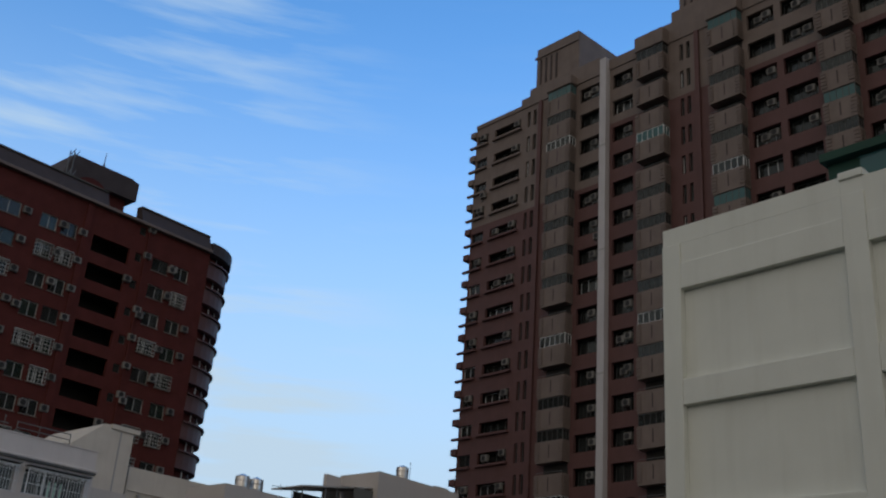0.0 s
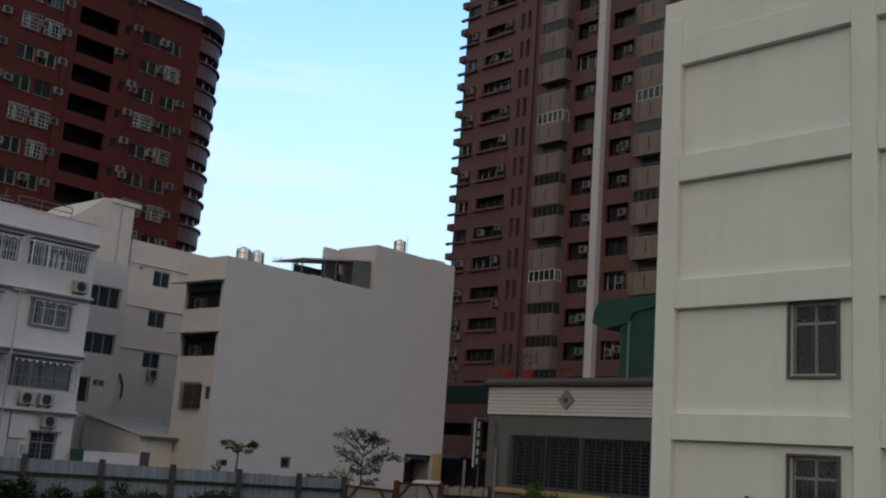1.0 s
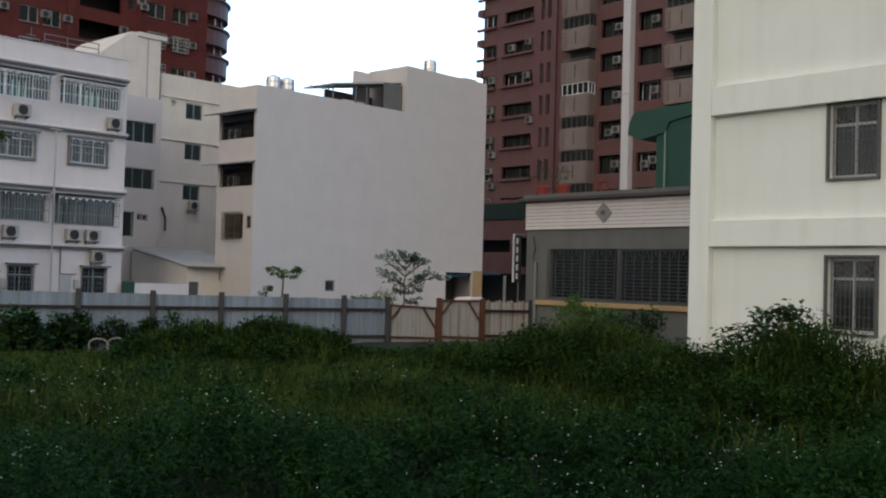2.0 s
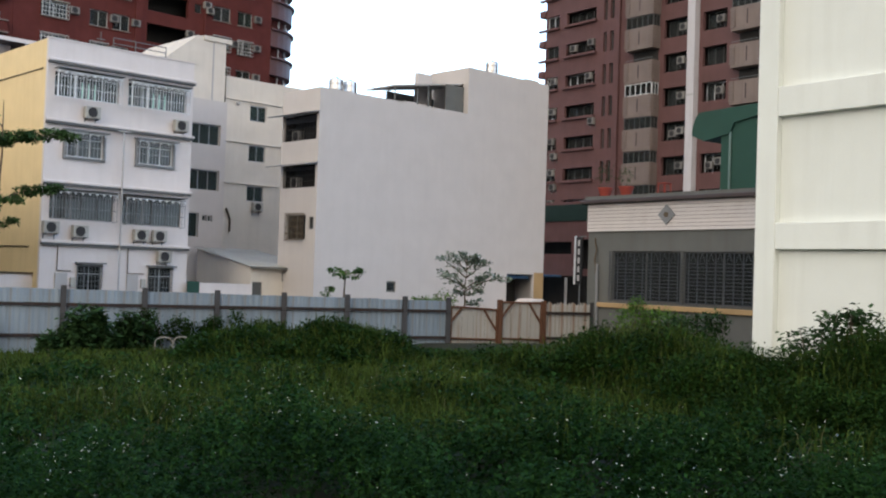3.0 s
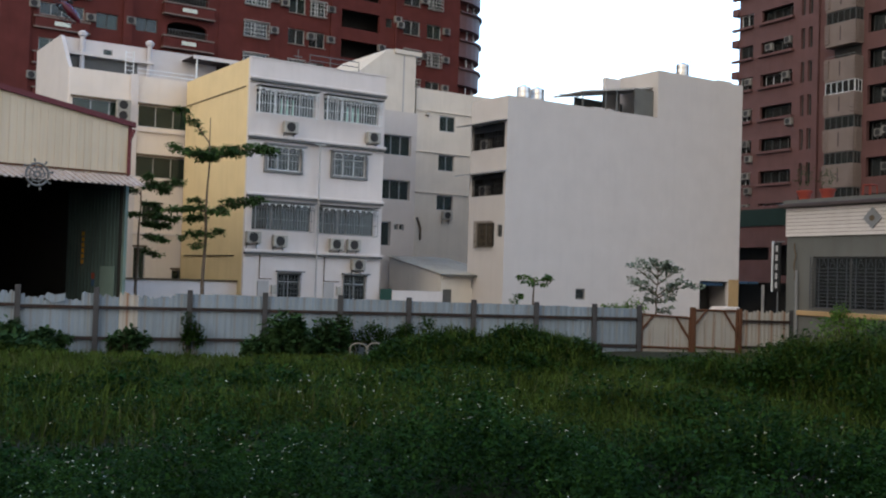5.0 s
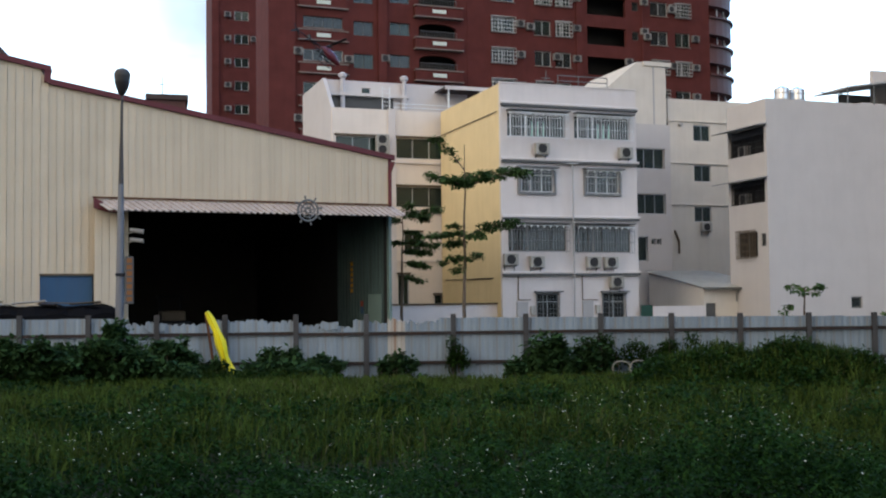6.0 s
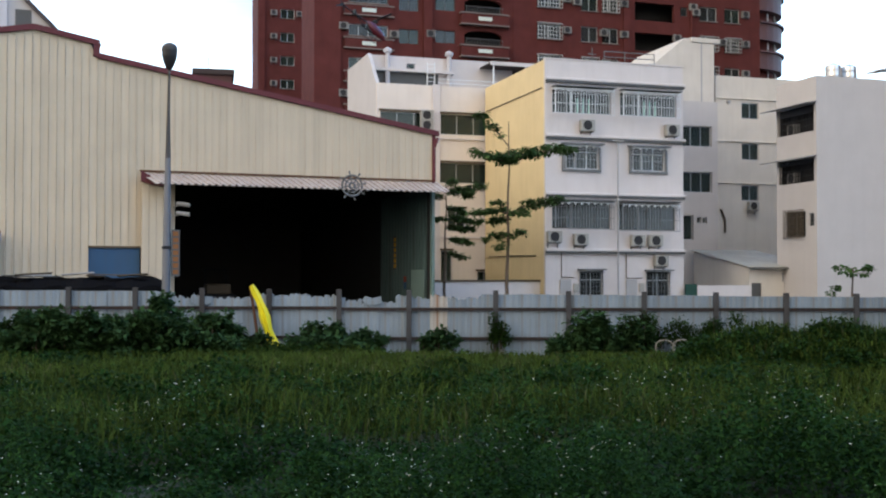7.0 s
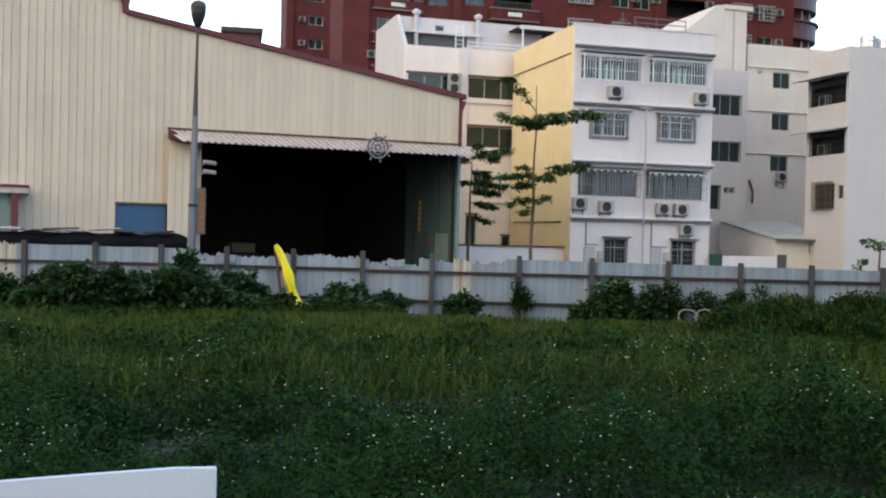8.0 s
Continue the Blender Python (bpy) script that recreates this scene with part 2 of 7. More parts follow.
M_TARP = surface("black_tarpaulin", (0.007, 0.007, 0.008), vary=0.3, rough=0.95, spec=0.02)
M_GREENSHEET = surface("green_steel_sheet", (0.16, 0.23, 0.21), vary=0.2, streak=0.45, grime=(0.10, 0.09, 0.06), rough=0.5)
M_FENCE = surface("blue_grey_sheet", (0.200, 0.250, 0.305), vary=0.2, streak=0.8, grime=(0.145, 0.14, 0.135), rough=0.5, random_piece=0.22, streak_grain=7.0)
M_FENCERUST = surface("rusty_white_sheet", (0.36, 0.345, 0.32), vary=0.2, streak=1.0, grime=(0.20, 0.095, 0.045), rough=0.7, streak_grain=6.0)
M_FENCEPOST = surface("grey_fence_post", (0.060, 0.060, 0.064), vary=0.3, streak=0.6, grime=(0.05, 0.042, 0.038), rough=0.85, spec=0.1, streak_grain=5.0)
M_FENCERAIL = surface("rusty_dark_rail", (0.034, 0.028, 0.028), vary=0.35, streak=0.4, grime=(0.09, 0.04, 0.02), rough=0.9, spec=0.1, streak_grain=4.0)
M_RUST = surface("rusted_iron", (0.10, 0.045, 0.025), vary=0.35, rough=0.9, bump=0.4)
M_POST = surface("weathered_post", (0.022, 0.023, 0.028), vary=0.25, streak=0.25, grime=(0.035, 0.022, 0.018), rough=0.85, spec=0.1)
M_BLUE = surface("blue_shutter", (0.035, 0.085, 0.16), vary=0.15, streak=0.2)
M_CEMENT = surface("grey_cement", (0.115, 0.116, 0.110), vary=0.2, streak=0.5, grime=(0.10, 0.09, 0.08))
M_SIDING = surface("pale_siding", (0.58, 0.53, 0.51), vary=0.08, streak=0.2, grime=(0.35, 0.3, 0.28), random_piece=0.1)
M_TAN = surface("tan_sill", (0.36, 0.24, 0.12), vary=0.2)
M_GREENCLOTH = surface("green_canvas", (0.020, 0.064, 0.047), vary=0.18, streak=0.2, grime=(0.03, 0.05, 0.04), rough=0.7)
M_TERRA = surface("red_plastic_pot", (0.26, 0.045, 0.03), vary=0.15)
M_LAMPDARK = surface("dark_pole_metal", (0.055, 0.052, 0.052), vary=0.2, rough=0.6)
M_DUSTYTUBE = surface("dusty_tube", (0.20, 0.19, 0.165), vary=0.25, rough=0.6)
M_CAMERA = surface("dusty_camera_casing", (0.26, 0.25, 0.24), vary=0.15)
M_LAMPPOLE = surface("galvanised_pole", (0.15, 0.155, 0.175), vary=0.12, rough=0.45, metal=0.3)
M_LAMPHEAD = surface("black_lamp_shell", (0.02, 0.02, 0.022), vary=0.1, rough=0.35)
M_FLAG = surface("yellow_plastic_sheet", (0.72, 0.62, 0.02), vary=0.15, rough=0.45)
M_BARK = surface("bark", (0.10, 0.075, 0.055), vary=0.3, bump=0.4)
M_SOIL = surface("soil_and_litter", (0.020, 0.022, 0.012), vary=0.4, scale=2, rough=0.95, bump=0.4, fine=8)
M_GRASS = leafy("grass_blades", (0.045, 0.069, 0.014))
M_WEED = leafy("weed_leaves", (0.011, 0.032, 0.007))
M_HERB = leafy("herb_leaves", (0.021, 0.050, 0.011))
M_VINE = leafy("vine_leaves", (0.017, 0.040, 0.008))
M_BUSH = leafy("bush_leaves", (0.030, 0.062, 0.022))
M_LIGHTBUSH = leafy("fresh_leaves", (0.085, 0.16, 0.03))
M_TREELEAF = leafy("tree_leaves", (0.050, 0.096, 0.030))
M_GREYLEAF = leafy("dusty_leaves", (0.17, 0.21, 0.16))
M_DRY = leafy("dry_grass", (0.075, 0.075, 0.034))
M_PETAL = surface("white_petals", (0.50, 0.50, 0.42), vary=0.05, bump=0)
M_HULL = surface("red_black_canopy", (0.10, 0.012, 0.022), vary=0.3, rough=0.25, spec=0.5, fine=9)
M_BLACK = surface("black_plastic", (0.015, 0.015, 0.016), vary=0.1, rough=0.4)
M_BOARD = surface("white_board", (0.42, 0.44, 0.465), vary=0.08, rough=0.55)
M_SIGNY = surface("amber_sign_marks", (0.55, 0.28, 0.03), vary=0.1)
M_SIGNDIM = surface("faded_sign_marks", (0.24, 0.10, 0.035), vary=0.2)
M_SIGNR = surface("red_sign_marks", (0.26, 0.055, 0.03), vary=0.2)
M_PLATE = surface("pale_plate", (0.62, 0.68, 0.62), vary=0.08)


# ---------------------------------------------------------------- builders
def spot(bearing, far, z=0.0):
    """A place by its bearing (degrees to the left of north) and its distance from the field's south end."""
    a = radians(bearing)
    return Vector((-far * math.sin(a), far * math.cos(a), z))


def box(bm, x0, x1, y0, y1, z0, z1):
    v = [bm.verts.new(p) for p in ((x0, y0, z0), (x1, y0, z0), (x1, y1, z0), (x0, y1, z0), (x0, y0, z1), (x1, y0, z1), (x1, y1, z1), (x0, y1, z1))]
    for f in ((3, 2, 1, 0), (4, 5, 6, 7), (0, 1, 5, 4), (1, 2, 6, 5), (2, 3, 7, 6), (3, 0, 4, 7)):
        bm.faces.new([v[i] for i in f])


def tube(bm, a, b, r0, r1=None, sides=8):
    a, b = Vector(a), Vector(b)
    r1 = r0 if r1 is None else r1
    q = (b - a).to_track_quat("Z", "Y")
    ends = []
    for c, r in ((a, r0), (b, r1)):
        ends.append([bm.verts.new(c + q @ Vector((r * math.cos(2 * math.pi * i / sides), r * math.sin(2 * math.pi * i / sides), 0))) for i in range(sides)])
    for i in range(sides):
        j = (i + 1) % sides
        bm.faces.new((ends[0][i], ends[0][j], ends[1][j], ends[1][i]))
    bm.faces.new(ends[0][::-1])
    bm.faces.new(ends[1])


def lathe(bm, rings, cx=0, cy=0, sides=14):
    loops = [[bm.verts.new((cx + r * math.cos(2 * math.pi * i / sides), cy + r * math.sin(2 * math.pi * i / sides), z)) for i in range(sides)] for r, z in rings]
    for p, q in zip(loops, loops[1:]):
        for i in range(sides):
            j = (i + 1) % sides
            bm.faces.new((p[i], p[j], q[j], q[i]))
    bm.faces.new(loops[0][::-1])
    bm.faces.new(loops[-1])


def prism(bm, outline, y0, y1):
    """An upright outline of (x, z) points, given depth from y0 to y1."""
    p, q = [bm.verts.new((x, y0, z)) for x, z in outline], [bm.verts.new((x, y1, z)) for x, z in outline]
    bm.faces.new(p)
    bm.faces.new(q[::-1])
    for i in range(len(p)):
        j = (i + 1) % len(p)
        bm.faces.new((p[j], p[i], q[i], q[j]))


def facade(bm, x0, x1, z0, z1, holes, thick=0.22, y=0.0):
    """A wall from x0 to x1 with rectangular holes (x0, x1, z0, z1) cut through its thickness."""
    xs = sorted({x0, x1, *[v for h in holes for v in h[:2] if x0 < v < x1]})
    zs = sorted({z0, z1, *[v for h in holes for v in h[2:4] if z0 < v < z1]})
    for za, zb in zip(zs, zs[1:]):
        run = None
        for xa, xb in [*zip(xs, xs[1:]), (None, None)]:
            solid = xa is not None and not any(h[0] < (xa + xb) / 2 < h[1] and h[2] < (za + zb) / 2 < h[3] for h in holes)
            if solid:
                run = (run[0] if run else xa, xb)
            elif run:
                for yy, flip in ((y, False), (y + thick, True)):
                    f = [bm.verts.new(p) for p in ((run[0], yy, za), (run[1], yy, za), (run[1], yy, zb), (run[0], yy, zb))]
                    bm.faces.new(f[::-1] if flip else f)
                run = None
    for a, b, c, d in [h[:4] for h in holes]:
        for quad in (((a, c), (b, c)), ((b, c), (b, d)), ((b, d), (a, d)), ((a, d), (a, c))):
            (p0, q0), (p1, q1) = quad
            bm.faces.new([bm.verts.new(p) for p in ((p0, y, q0), (p0, y + thick, q0), (p1, y + thick, q1), (p1, y, q1))])
    for a, b, c, d in ((x0, x0, z0, z1), (x1, x1, z0, z1)):
        bm.faces.new([bm.verts.new(p) for p in ((a, y, c), (a, y + thick, c), (a, y + thick, d), (a, y, d))])
    for zz in (z0, z1):
        bm.faces.new([bm.verts.new(p) for p in ((x0, y, zz), (x1, y, zz), (x1, y + thick, zz), (x0, y + thick, zz))])


def mesh_of(name, bm, mat, bevel=0.0):
    if bevel:
        bmesh.ops.bevel(bm, geom=bm.edges[:], offset=bevel, segments=1, affect="EDGES")
    me = bpy.data.meshes.new(name)
    bm.to_mesh(me)
    bm.free()
    me.materials.append(mat)
    return me


def put(name, me, parent, m=None, label=""):
    ob = new(name, me)
    ob.parent = parent
    if m is not None:
        ob.matrix_basis = m
    return tagged(ob, label)


def part(name, bm, mat, parent, label="", bevel=0.0, m=None):
    return put(name, mesh_of(name, bm, mat, bevel), parent, m, label)


APART = ("wall", "roof", "parapet_block", "shelter_wall", "partition", "floor_slab")


def boxes(name, rows, mat, parent, label="", bevel=0.0, m=None):
    if name in APART and len(rows) > 1:
        return [boxes(name, [r], mat, parent, label, bevel, m) for r in rows]
    bm = bmesh.new()
    for r in rows:
        box(bm, *r)
    return part(name, bm, mat, parent, label, bevel, m)


def thing(name, m, label, category, group="", kind=""):
    ob = new(name)
    ob.empty_display_size = 0.2
    ob.matrix_basis = m
    return tagged(ob, label, category, group, kind)


MESHES = {}


def shared(key, make):
    if key not in MESHES:
        MESHES[key] = make()
    return MESHES[key]


def frame_mesh(w, h, bars, mat, depth=0.07, rail=0.0, edge=0.055):
    """A window frame with its mullions (bars: how many lights side by side) and, if given, a transom at that share of the height."""
    def make():
        bm = bmesh.new()
        cuts = [0.0, *[w * i / bars for i in range(1, bars)], w]
        rows = [(edge, h - edge)] if not rail else [(edge, h * rail - edge * 0.45), (h * rail + edge * 0.45, h - edge)]
        lights = []
        for i, (p, q) in enumerate(zip(cuts, cuts[1:])):
            for z0, z1 in rows:
                lights.append((p + (edge if i == 0 else edge * 0.45), q - (edge if i == bars - 1 else edge * 0.45), z0, z1))
        facade(bm, 0, w, 0, h, lights, thick=depth)
        bmesh.ops.remove_doubles(bm, verts=bm.verts[:], dist=0.0005)
        return mesh_of("window", bm, mat)
    return shared(("frame", w, h, bars, mat.name, rail, edge), make)


def pane_mesh(w, h, mat):
    def make():
        bm = bmesh.new()
        box(bm, 0.03, w - 0.03, 0.03, 0.04, 0.03, h - 0.03)
        return mesh_of("pane", bm, mat)
    return shared(("pane", w, h, mat.name), make)


def curtain_mesh(w, h, mat):
    def make():
        bm = bmesh.new()
        n = max(6, int(w / 0.12))
        top = [bm.verts.new((w * i / n, 0.03 * math.sin(i * 2.1), h)) for i in range(n + 1)]
        low = [bm.verts.new((w * i / n, 0.04 * math.sin(i * 2.1 + 0.4), 0)) for i in range(n + 1)]
        for i in range(n):
            bm.faces.new((low[i], low[i + 1], top[i + 1], top[i]))
        return mesh_of("curtain", bm, mat)
    return shared(("curtain", w, h, mat.name), make)


def window(parent, x, z, w, h, y=0.1, bars=2, frame_mat=None, glass=None, rail=0.0, curtain=None, m=None, edge=0.055, sill=None):
    """A glazed window set in a wall's hole: frame, pane, and a curtain or sill where it has one."""
    w, h = round(w, 2), round(h, 2)
    at = (m or Matrix()) @ pose(x, y, z)
    ob = put("window", frame_mesh(w, h, bars, frame_mat or M_ALU, rail=rail, edge=edge), parent, at)
    pane = put("pane", pane_mesh(w, h, glass or M_GLASS), ob)
    pane.visible_shadow = False
    if curtain:
        part_w = round(w * random.choice((0.35, 0.5, 0.9)), 1)
        put("curtain", curtain_mesh(part_w, round(h - 0.1, 2), curtain), ob, pose(0.05 if random.random() < 0.5 else w - part_w - 0.05, 0.16, 0.05))
    if sill:
        def make():
            bm = bmesh.new()
            box(bm, -0.06, w + 0.06, -y - 0.1, -0.01, -0.08, -0.004)
            return mesh_of("sill", bm, sill)
        put("sill", shared(("sill", w, y, sill.name), make), ob)
    return ob


def grille_mesh(w, h, depth, mat, step=0.19, rails=4, scallop=True, r=0.011):
    """A burglar cage that stands out from the wall: uprights, cross rails, and a row of ornament along its top."""
    def make():
        bm = bmesh.new()
        n = int(w / step)
        for i in range(n + 1):
            x = w * i / n
            box(bm, x - r * 0.7, x + r * 0.7, -depth - r, -depth + r, 0, h)
        for k in range(rails + 1):
            z = h * k / rails * (0.8 if scallop else 1)
            box(bm, -r, w + r, -depth - r * 1.3, -depth + r * 1.3, z - r, z + r)
            for x in (0, w):
                box(bm, x - r, x + r, -depth, 0, z - r, z + r)
        box(bm, -0.03, w + 0.03, -depth - 0.03, 0, h - 0.03, h + 0.02)
        for x in (0, w * 0.26):
            box(bm, x - 0.03, x + 0.03, -depth - 0.025, -depth + 0.02, 0, h)
        if scallop:
            m = max(3, int(w / 0.38))
            for i in range(m):
                c = w * (i + 0.5) / m
                for a in range(6):
                    t0, t1 = math.pi * a / 6, math.pi * (a + 1) / 6
                    tube(bm, (c - 0.15 * math.cos(t0), -depth, h * 0.97 - 0.17 * math.sin(t0)), (c - 0.15 * math.cos(t1), -depth, h * 0.97 - 0.17 * math.sin(t1)), 0.012, sides=4)
        return mesh_of("security_grille", bm, mat)
    return shared(("grille", w, h, depth, mat.name, rails, scallop), make)


def grille_trim(win, w, h, depth, at):
    """The row of pale cut-outs along a cage's top."""
    def make():
        bm = bmesh.new()
        m = max(3, int(w / 0.38))
        zig = [(w, h * 0.97), (0.0, h * 0.97), (0.0, h * 0.86)]
        for i in range(m):
            zig += [(w * (i + 0.22) / m, h * 0.95), (w * (i + 0.78) / m, h * 0.95), (w * (i + 1) / m, h * 0.86)]
        prism(bm, zig, -depth - 0.03, -depth - 0.015)
        return mesh_of("grille_trim", bm, M_WHITEBAR)
    put("grille_trim", shared(("grille_trim", w, h, depth), make), win, at, "row of pale metal cut-outs")


def ac_thing(mat, label):
    """A split air conditioner's outdoor unit: casing, fan grille, bracket."""
    root = thing("air_conditioner", pose(0, 0, -50), label, "air conditioner", "outdoor units on the walls")
    boxes("casing", [(0, 0.86, -0.42, -0.08, 0, 0.66)], mat, root, bevel=0.02)
    bm = bmesh.new()
    prism(bm, [(0.39 + 0.27 * math.cos(2 * math.pi * i / 20), 0.33 + 0.27 * math.sin(2 * math.pi * i / 20)) for i in range(20)], -0.437, -0.425)
    for i in range(5):
        box(bm, 0.13, 0.65, -0.444, -0.436, 0.10 + i * 0.11, 0.115 + i * 0.11)
    part("fan_grille", bm, M_ACDARK, root, "dark round fan grille")
    for x in (0.1, 0.7):
        boxes("bracket", [(x, x + 0.05, -0.42, 0, -0.05, 0), (x, x + 0.05, -0.04, 0, -0.3, -0.05)], M_GREYBAR, root)
    return root


AC_KINDS = {}


def ac_unit(m, x, z, y=0.0, dull=False):
    at = m @ pose(x, y, z)
    if dull in AC_KINDS:
        return copy_thing(AC_KINDS[dull], at)
    ob = ac_thing(M_ACDULL, "weathered air conditioner unit set in a tower wall, casing colour dimmed") if dull else ac_thing(M_ACBODY, "aged off-white air conditioner outdoor unit bolted to a wall")
    ob.matrix_basis = at
    AC_KINDS[dull] = ob
    return ob


# ---------------------------------------------------------------- ground
def ease(t):
    t = np.clip(t, 0, 1)
    return t * t * (3 - 2 * t)


def dip(x, y):
    """The lot sinks a little towards the foot of the site fence."""
    away = 38 - (0.866 * y - 0.5 * x)
    along = 0.866 * x + 0.5 * y
    return -0.48 * ease((8.5 - away) / 6.5) * ease((away + 1.2) / 0.9) * ease((26.5 - along) / 2)


def field_height(x, y):
    """Slight swells of the waste ground."""
    bank = min(1.0, max(0.0, (7.5 - math.hypot(x, y)) / 4.5))
    return 0.06 * math.sin(x * 0.31 + 1) * math.cos(y * 0.27) + bank * bank * (3 - 2 * bank) + float(dip(x, y))


HEAPS = [(11.8, 27.8, 2.6, 1.6, 0.68), (8.6, 28.6, 1.6, 1.3, 0.44), (15.0, 29.0, 1.4, 1.1, 0.36), (-3.5, 24.6, 2.5, 1.6, 0.74), (-9.0, 23.6, 2.7, 1.6, 0.74), (-14.5, 21.0, 2.4, 1.5, 0.56), (-20.5, 20, 2.8, 1.6, 0.45), (-26, 19, 3, 1.6, 0.35), (1.0, 30, 2.5, 1.5, 0.35), (46, 33.5, 4, 1.2, 0.35), (37, 33, 2.5, 1.2, 0.3)]


def heap(x, y):
    """Overgrown spoil heaps: bearing, distance, half widths across and along, height."""
    h = 0.0 * x
    for b, d, rx, ry, z in HEAPS:
        a = radians(b)
        cx, cy = -d * math.sin(a), d * math.cos(a)
        u = (x - cx) * math.cos(a) + (y - cy) * math.sin(a)
        w = -(x - cx) * math.sin(a) + (y - cy) * math.cos(a)
        h = h + z * np.exp(-((u / rx) ** 4 + np.abs(w / ry) ** 3))
    return h


def ground():
    rings = [0.02, 1.2, 2.5, 4, 5.2, 6.4, 7.6] + [8.6 + 0.55 * i for i in range(56)] + [42, 48, 60, 120, 400, 3000]
    seg = 240
    v = []
    for r in rings:
        for i in range(seg):
            t = 2 * math.pi * i / seg
            x, y = r * math.sin(t), r * math.cos(t)
            v.append((x, y, field_height(x, y) + 0.6 * float(heap(np.float64(x), np.float64(y))) if r < 40 else 0.0))
    f = [(k * seg + i, (k + 1) * seg + i, (k + 1) * seg + (i + 1) % seg, k * seg + (i + 1) % seg) for k in range(len(rings) - 1) for i in range(seg)]
    me = bpy.data.meshes.new("ground")
    f.append(tuple(range(seg)))
    me.from_pydata(v, [], f)
    me.materials.append(M_SOIL)
    return tagged(new("ground", me), "dark soil and plant litter of an overgrown waste lot", "ground", kind="structure")


ground()


def shell(parent, w, d, z1, mat, roof_mat=None, t=0.22, name="wall", front=False, left=True, skip_right=False, roof=True, z0=0.0):
    """The plain back and sides of a building whose front is built apart, with its roof slab and dim rooms."""
    boxes(name, [(t, w - t, d - t, d, z0, z1)], mat, parent)
    if left:
        boxes(name, [(0, t, t + 0.004, d, z0, z1)], mat, parent)
    if not skip_right:
        boxes(name, [(w - t, w, t + 0.004, d, z0, z1)], mat, parent)
    if roof:
        boxes("roof", [(t, w - t, t, d - t, z1 - 1.0, z1 - 0.8)], roof_mat or M_CEMENT, parent)


def floors(parent, w, d, levels, t=0.24):
    for z in levels:
        boxes("floor_slab", [(t, w - t, t, d - t, z - 0.12, z)], M_INSIDE, parent)


# ---------------------------------------------------------------- white four-storey house with a yellow side wall
def white_house():
    c = spot(24.9, 60)
    m = pose(c.x, c.y, 0, 0, 0, 47.6)
    root = thing("apartment_house", m, "white plastered four-storey house with caged windows and a yellow side wall", "house", "houses behind the fence")
    W, D, H = 8.75, 10.2, 14.67
    up = [(0.42, 4.08, 11.64, 13.02), (4.66, 8.30, 11.66, 13.02)]
    mid = [(1.12, 3.28, 8.46, 9.84), (5.32, 7.54, 8.46, 9.84)]
    low = [(0.40, 4.02, 5.08, 6.62), (4.58, 8.22, 5.02, 6.62)]
    base = [(2.08, 3.52, 0.4, 2.66), (6.30, 7.82, 0.4, 2.62)]
    bm = bmesh.new()
    facade(bm, 0, W, 0, H, up + mid + low + base)
    part("wall", bm, M_PLASTER, root, "white plastered front wall")
    boxes("wall", [(0.002, 0.22, 0.222, D, 0, H)], M_YELLOW, root, "yellow painted side wall")
    boxes("wall", [(W - 0.22, W, 0.222, D, 0, H)], M_PLASTER, root)
    boxes("wall", [(0.22, W - 0.22, D - 0.22, D, 0, H)], M_PLASTER, root)
    boxes("roof", [(0.22, W - 0.22, 0.222, D - 0.22, H - 1.0, H - 0.8)], M_CEMENT, root)
    floors(root, W, D, (3.9, 7.1, 10.4))
    boxes("partition", [(0.25, W - 0.25, 4.0, 4.1, 0.01, 13.5)], M_INSIDE, root)
    for z in (13.62, 10.40, 7.12, 3.92):
        boxes("ledge", [(-0.05, W + 0.05, -0.26, -0.002, z - 0.14, z)], M_PLASTER, root, "grey-streaked concrete ledge", bevel=0.02)
        # dark strip stands in for the shadow line beneath each ledge
        boxes("drip_shadow_strip", [(0, W, -0.23, -0.004, z - 0.26, z - 0.145)], M_DARKFRAME, root, "dark strip painted as the shade under the ledge")
    boxes("coping", [(-0.03, W + 0.03, -0.04, 0.26, H + 0.002, H + 0.07)], M_PLASTER, root)
    for a, b, c0, d in up:
        win = window(root, a, c0, b - a, d - c0, bars=4, curtain=None, frame_mat=M_ALU)
        put("security_grille", grille_mesh(round(b - a, 2), 1.40, 0.45, M_WHITEBAR, step=0.17, rails=2), win, pose(0, -0.1, -0.06), "white steel window cage")
        grille_trim(win, round(b - a, 2), 1.40, 0.45, pose(0, -0.1, -0.06))
        boxes("hood", [(a - 0.05, b + 0.05, -0.66, -0.002, d + 0.06, d + 0.13)], M_HOOD, root, "grey sheet hood over the cage")
        put("curtain", curtain_mesh(1.2, 0.85, M_MINT), win, pose(1.35, 0.05, 0.06), "pale mint curtain")
    for a, b, c0, d in mid:
        win = window(root, a, c0, b - a, d - c0, bars=3, rail=0.72, curtain=M_MINT, frame_mat=M_WHITEBAR)
        put("security_grille", grille_mesh(round(b - a, 2), 1.34, 0.28, M_GREYCAGE, step=0.2, rails=2), win, pose(0, -0.12, 0.02), "grey steel window cage")
        grille_trim(win, round(b - a, 2), 1.34, 0.28, pose(0, -0.12, 0.02))
        boxes("surround", [(a - 0.12, b + 0.12, -0.12, -0.002, c0 - 0.14, c0 - 0.004), (a - 0.12, a - 0.004, -0.12, -0.002, c0, d), (b + 0.004, b + 0.12, -0.12, -0.002, c0, d), (a - 0.2, b + 0.2, -0.45, -0.002, d + 0.004, d + 0.1)], M_HOOD, root, "grey window surround with a small hood")
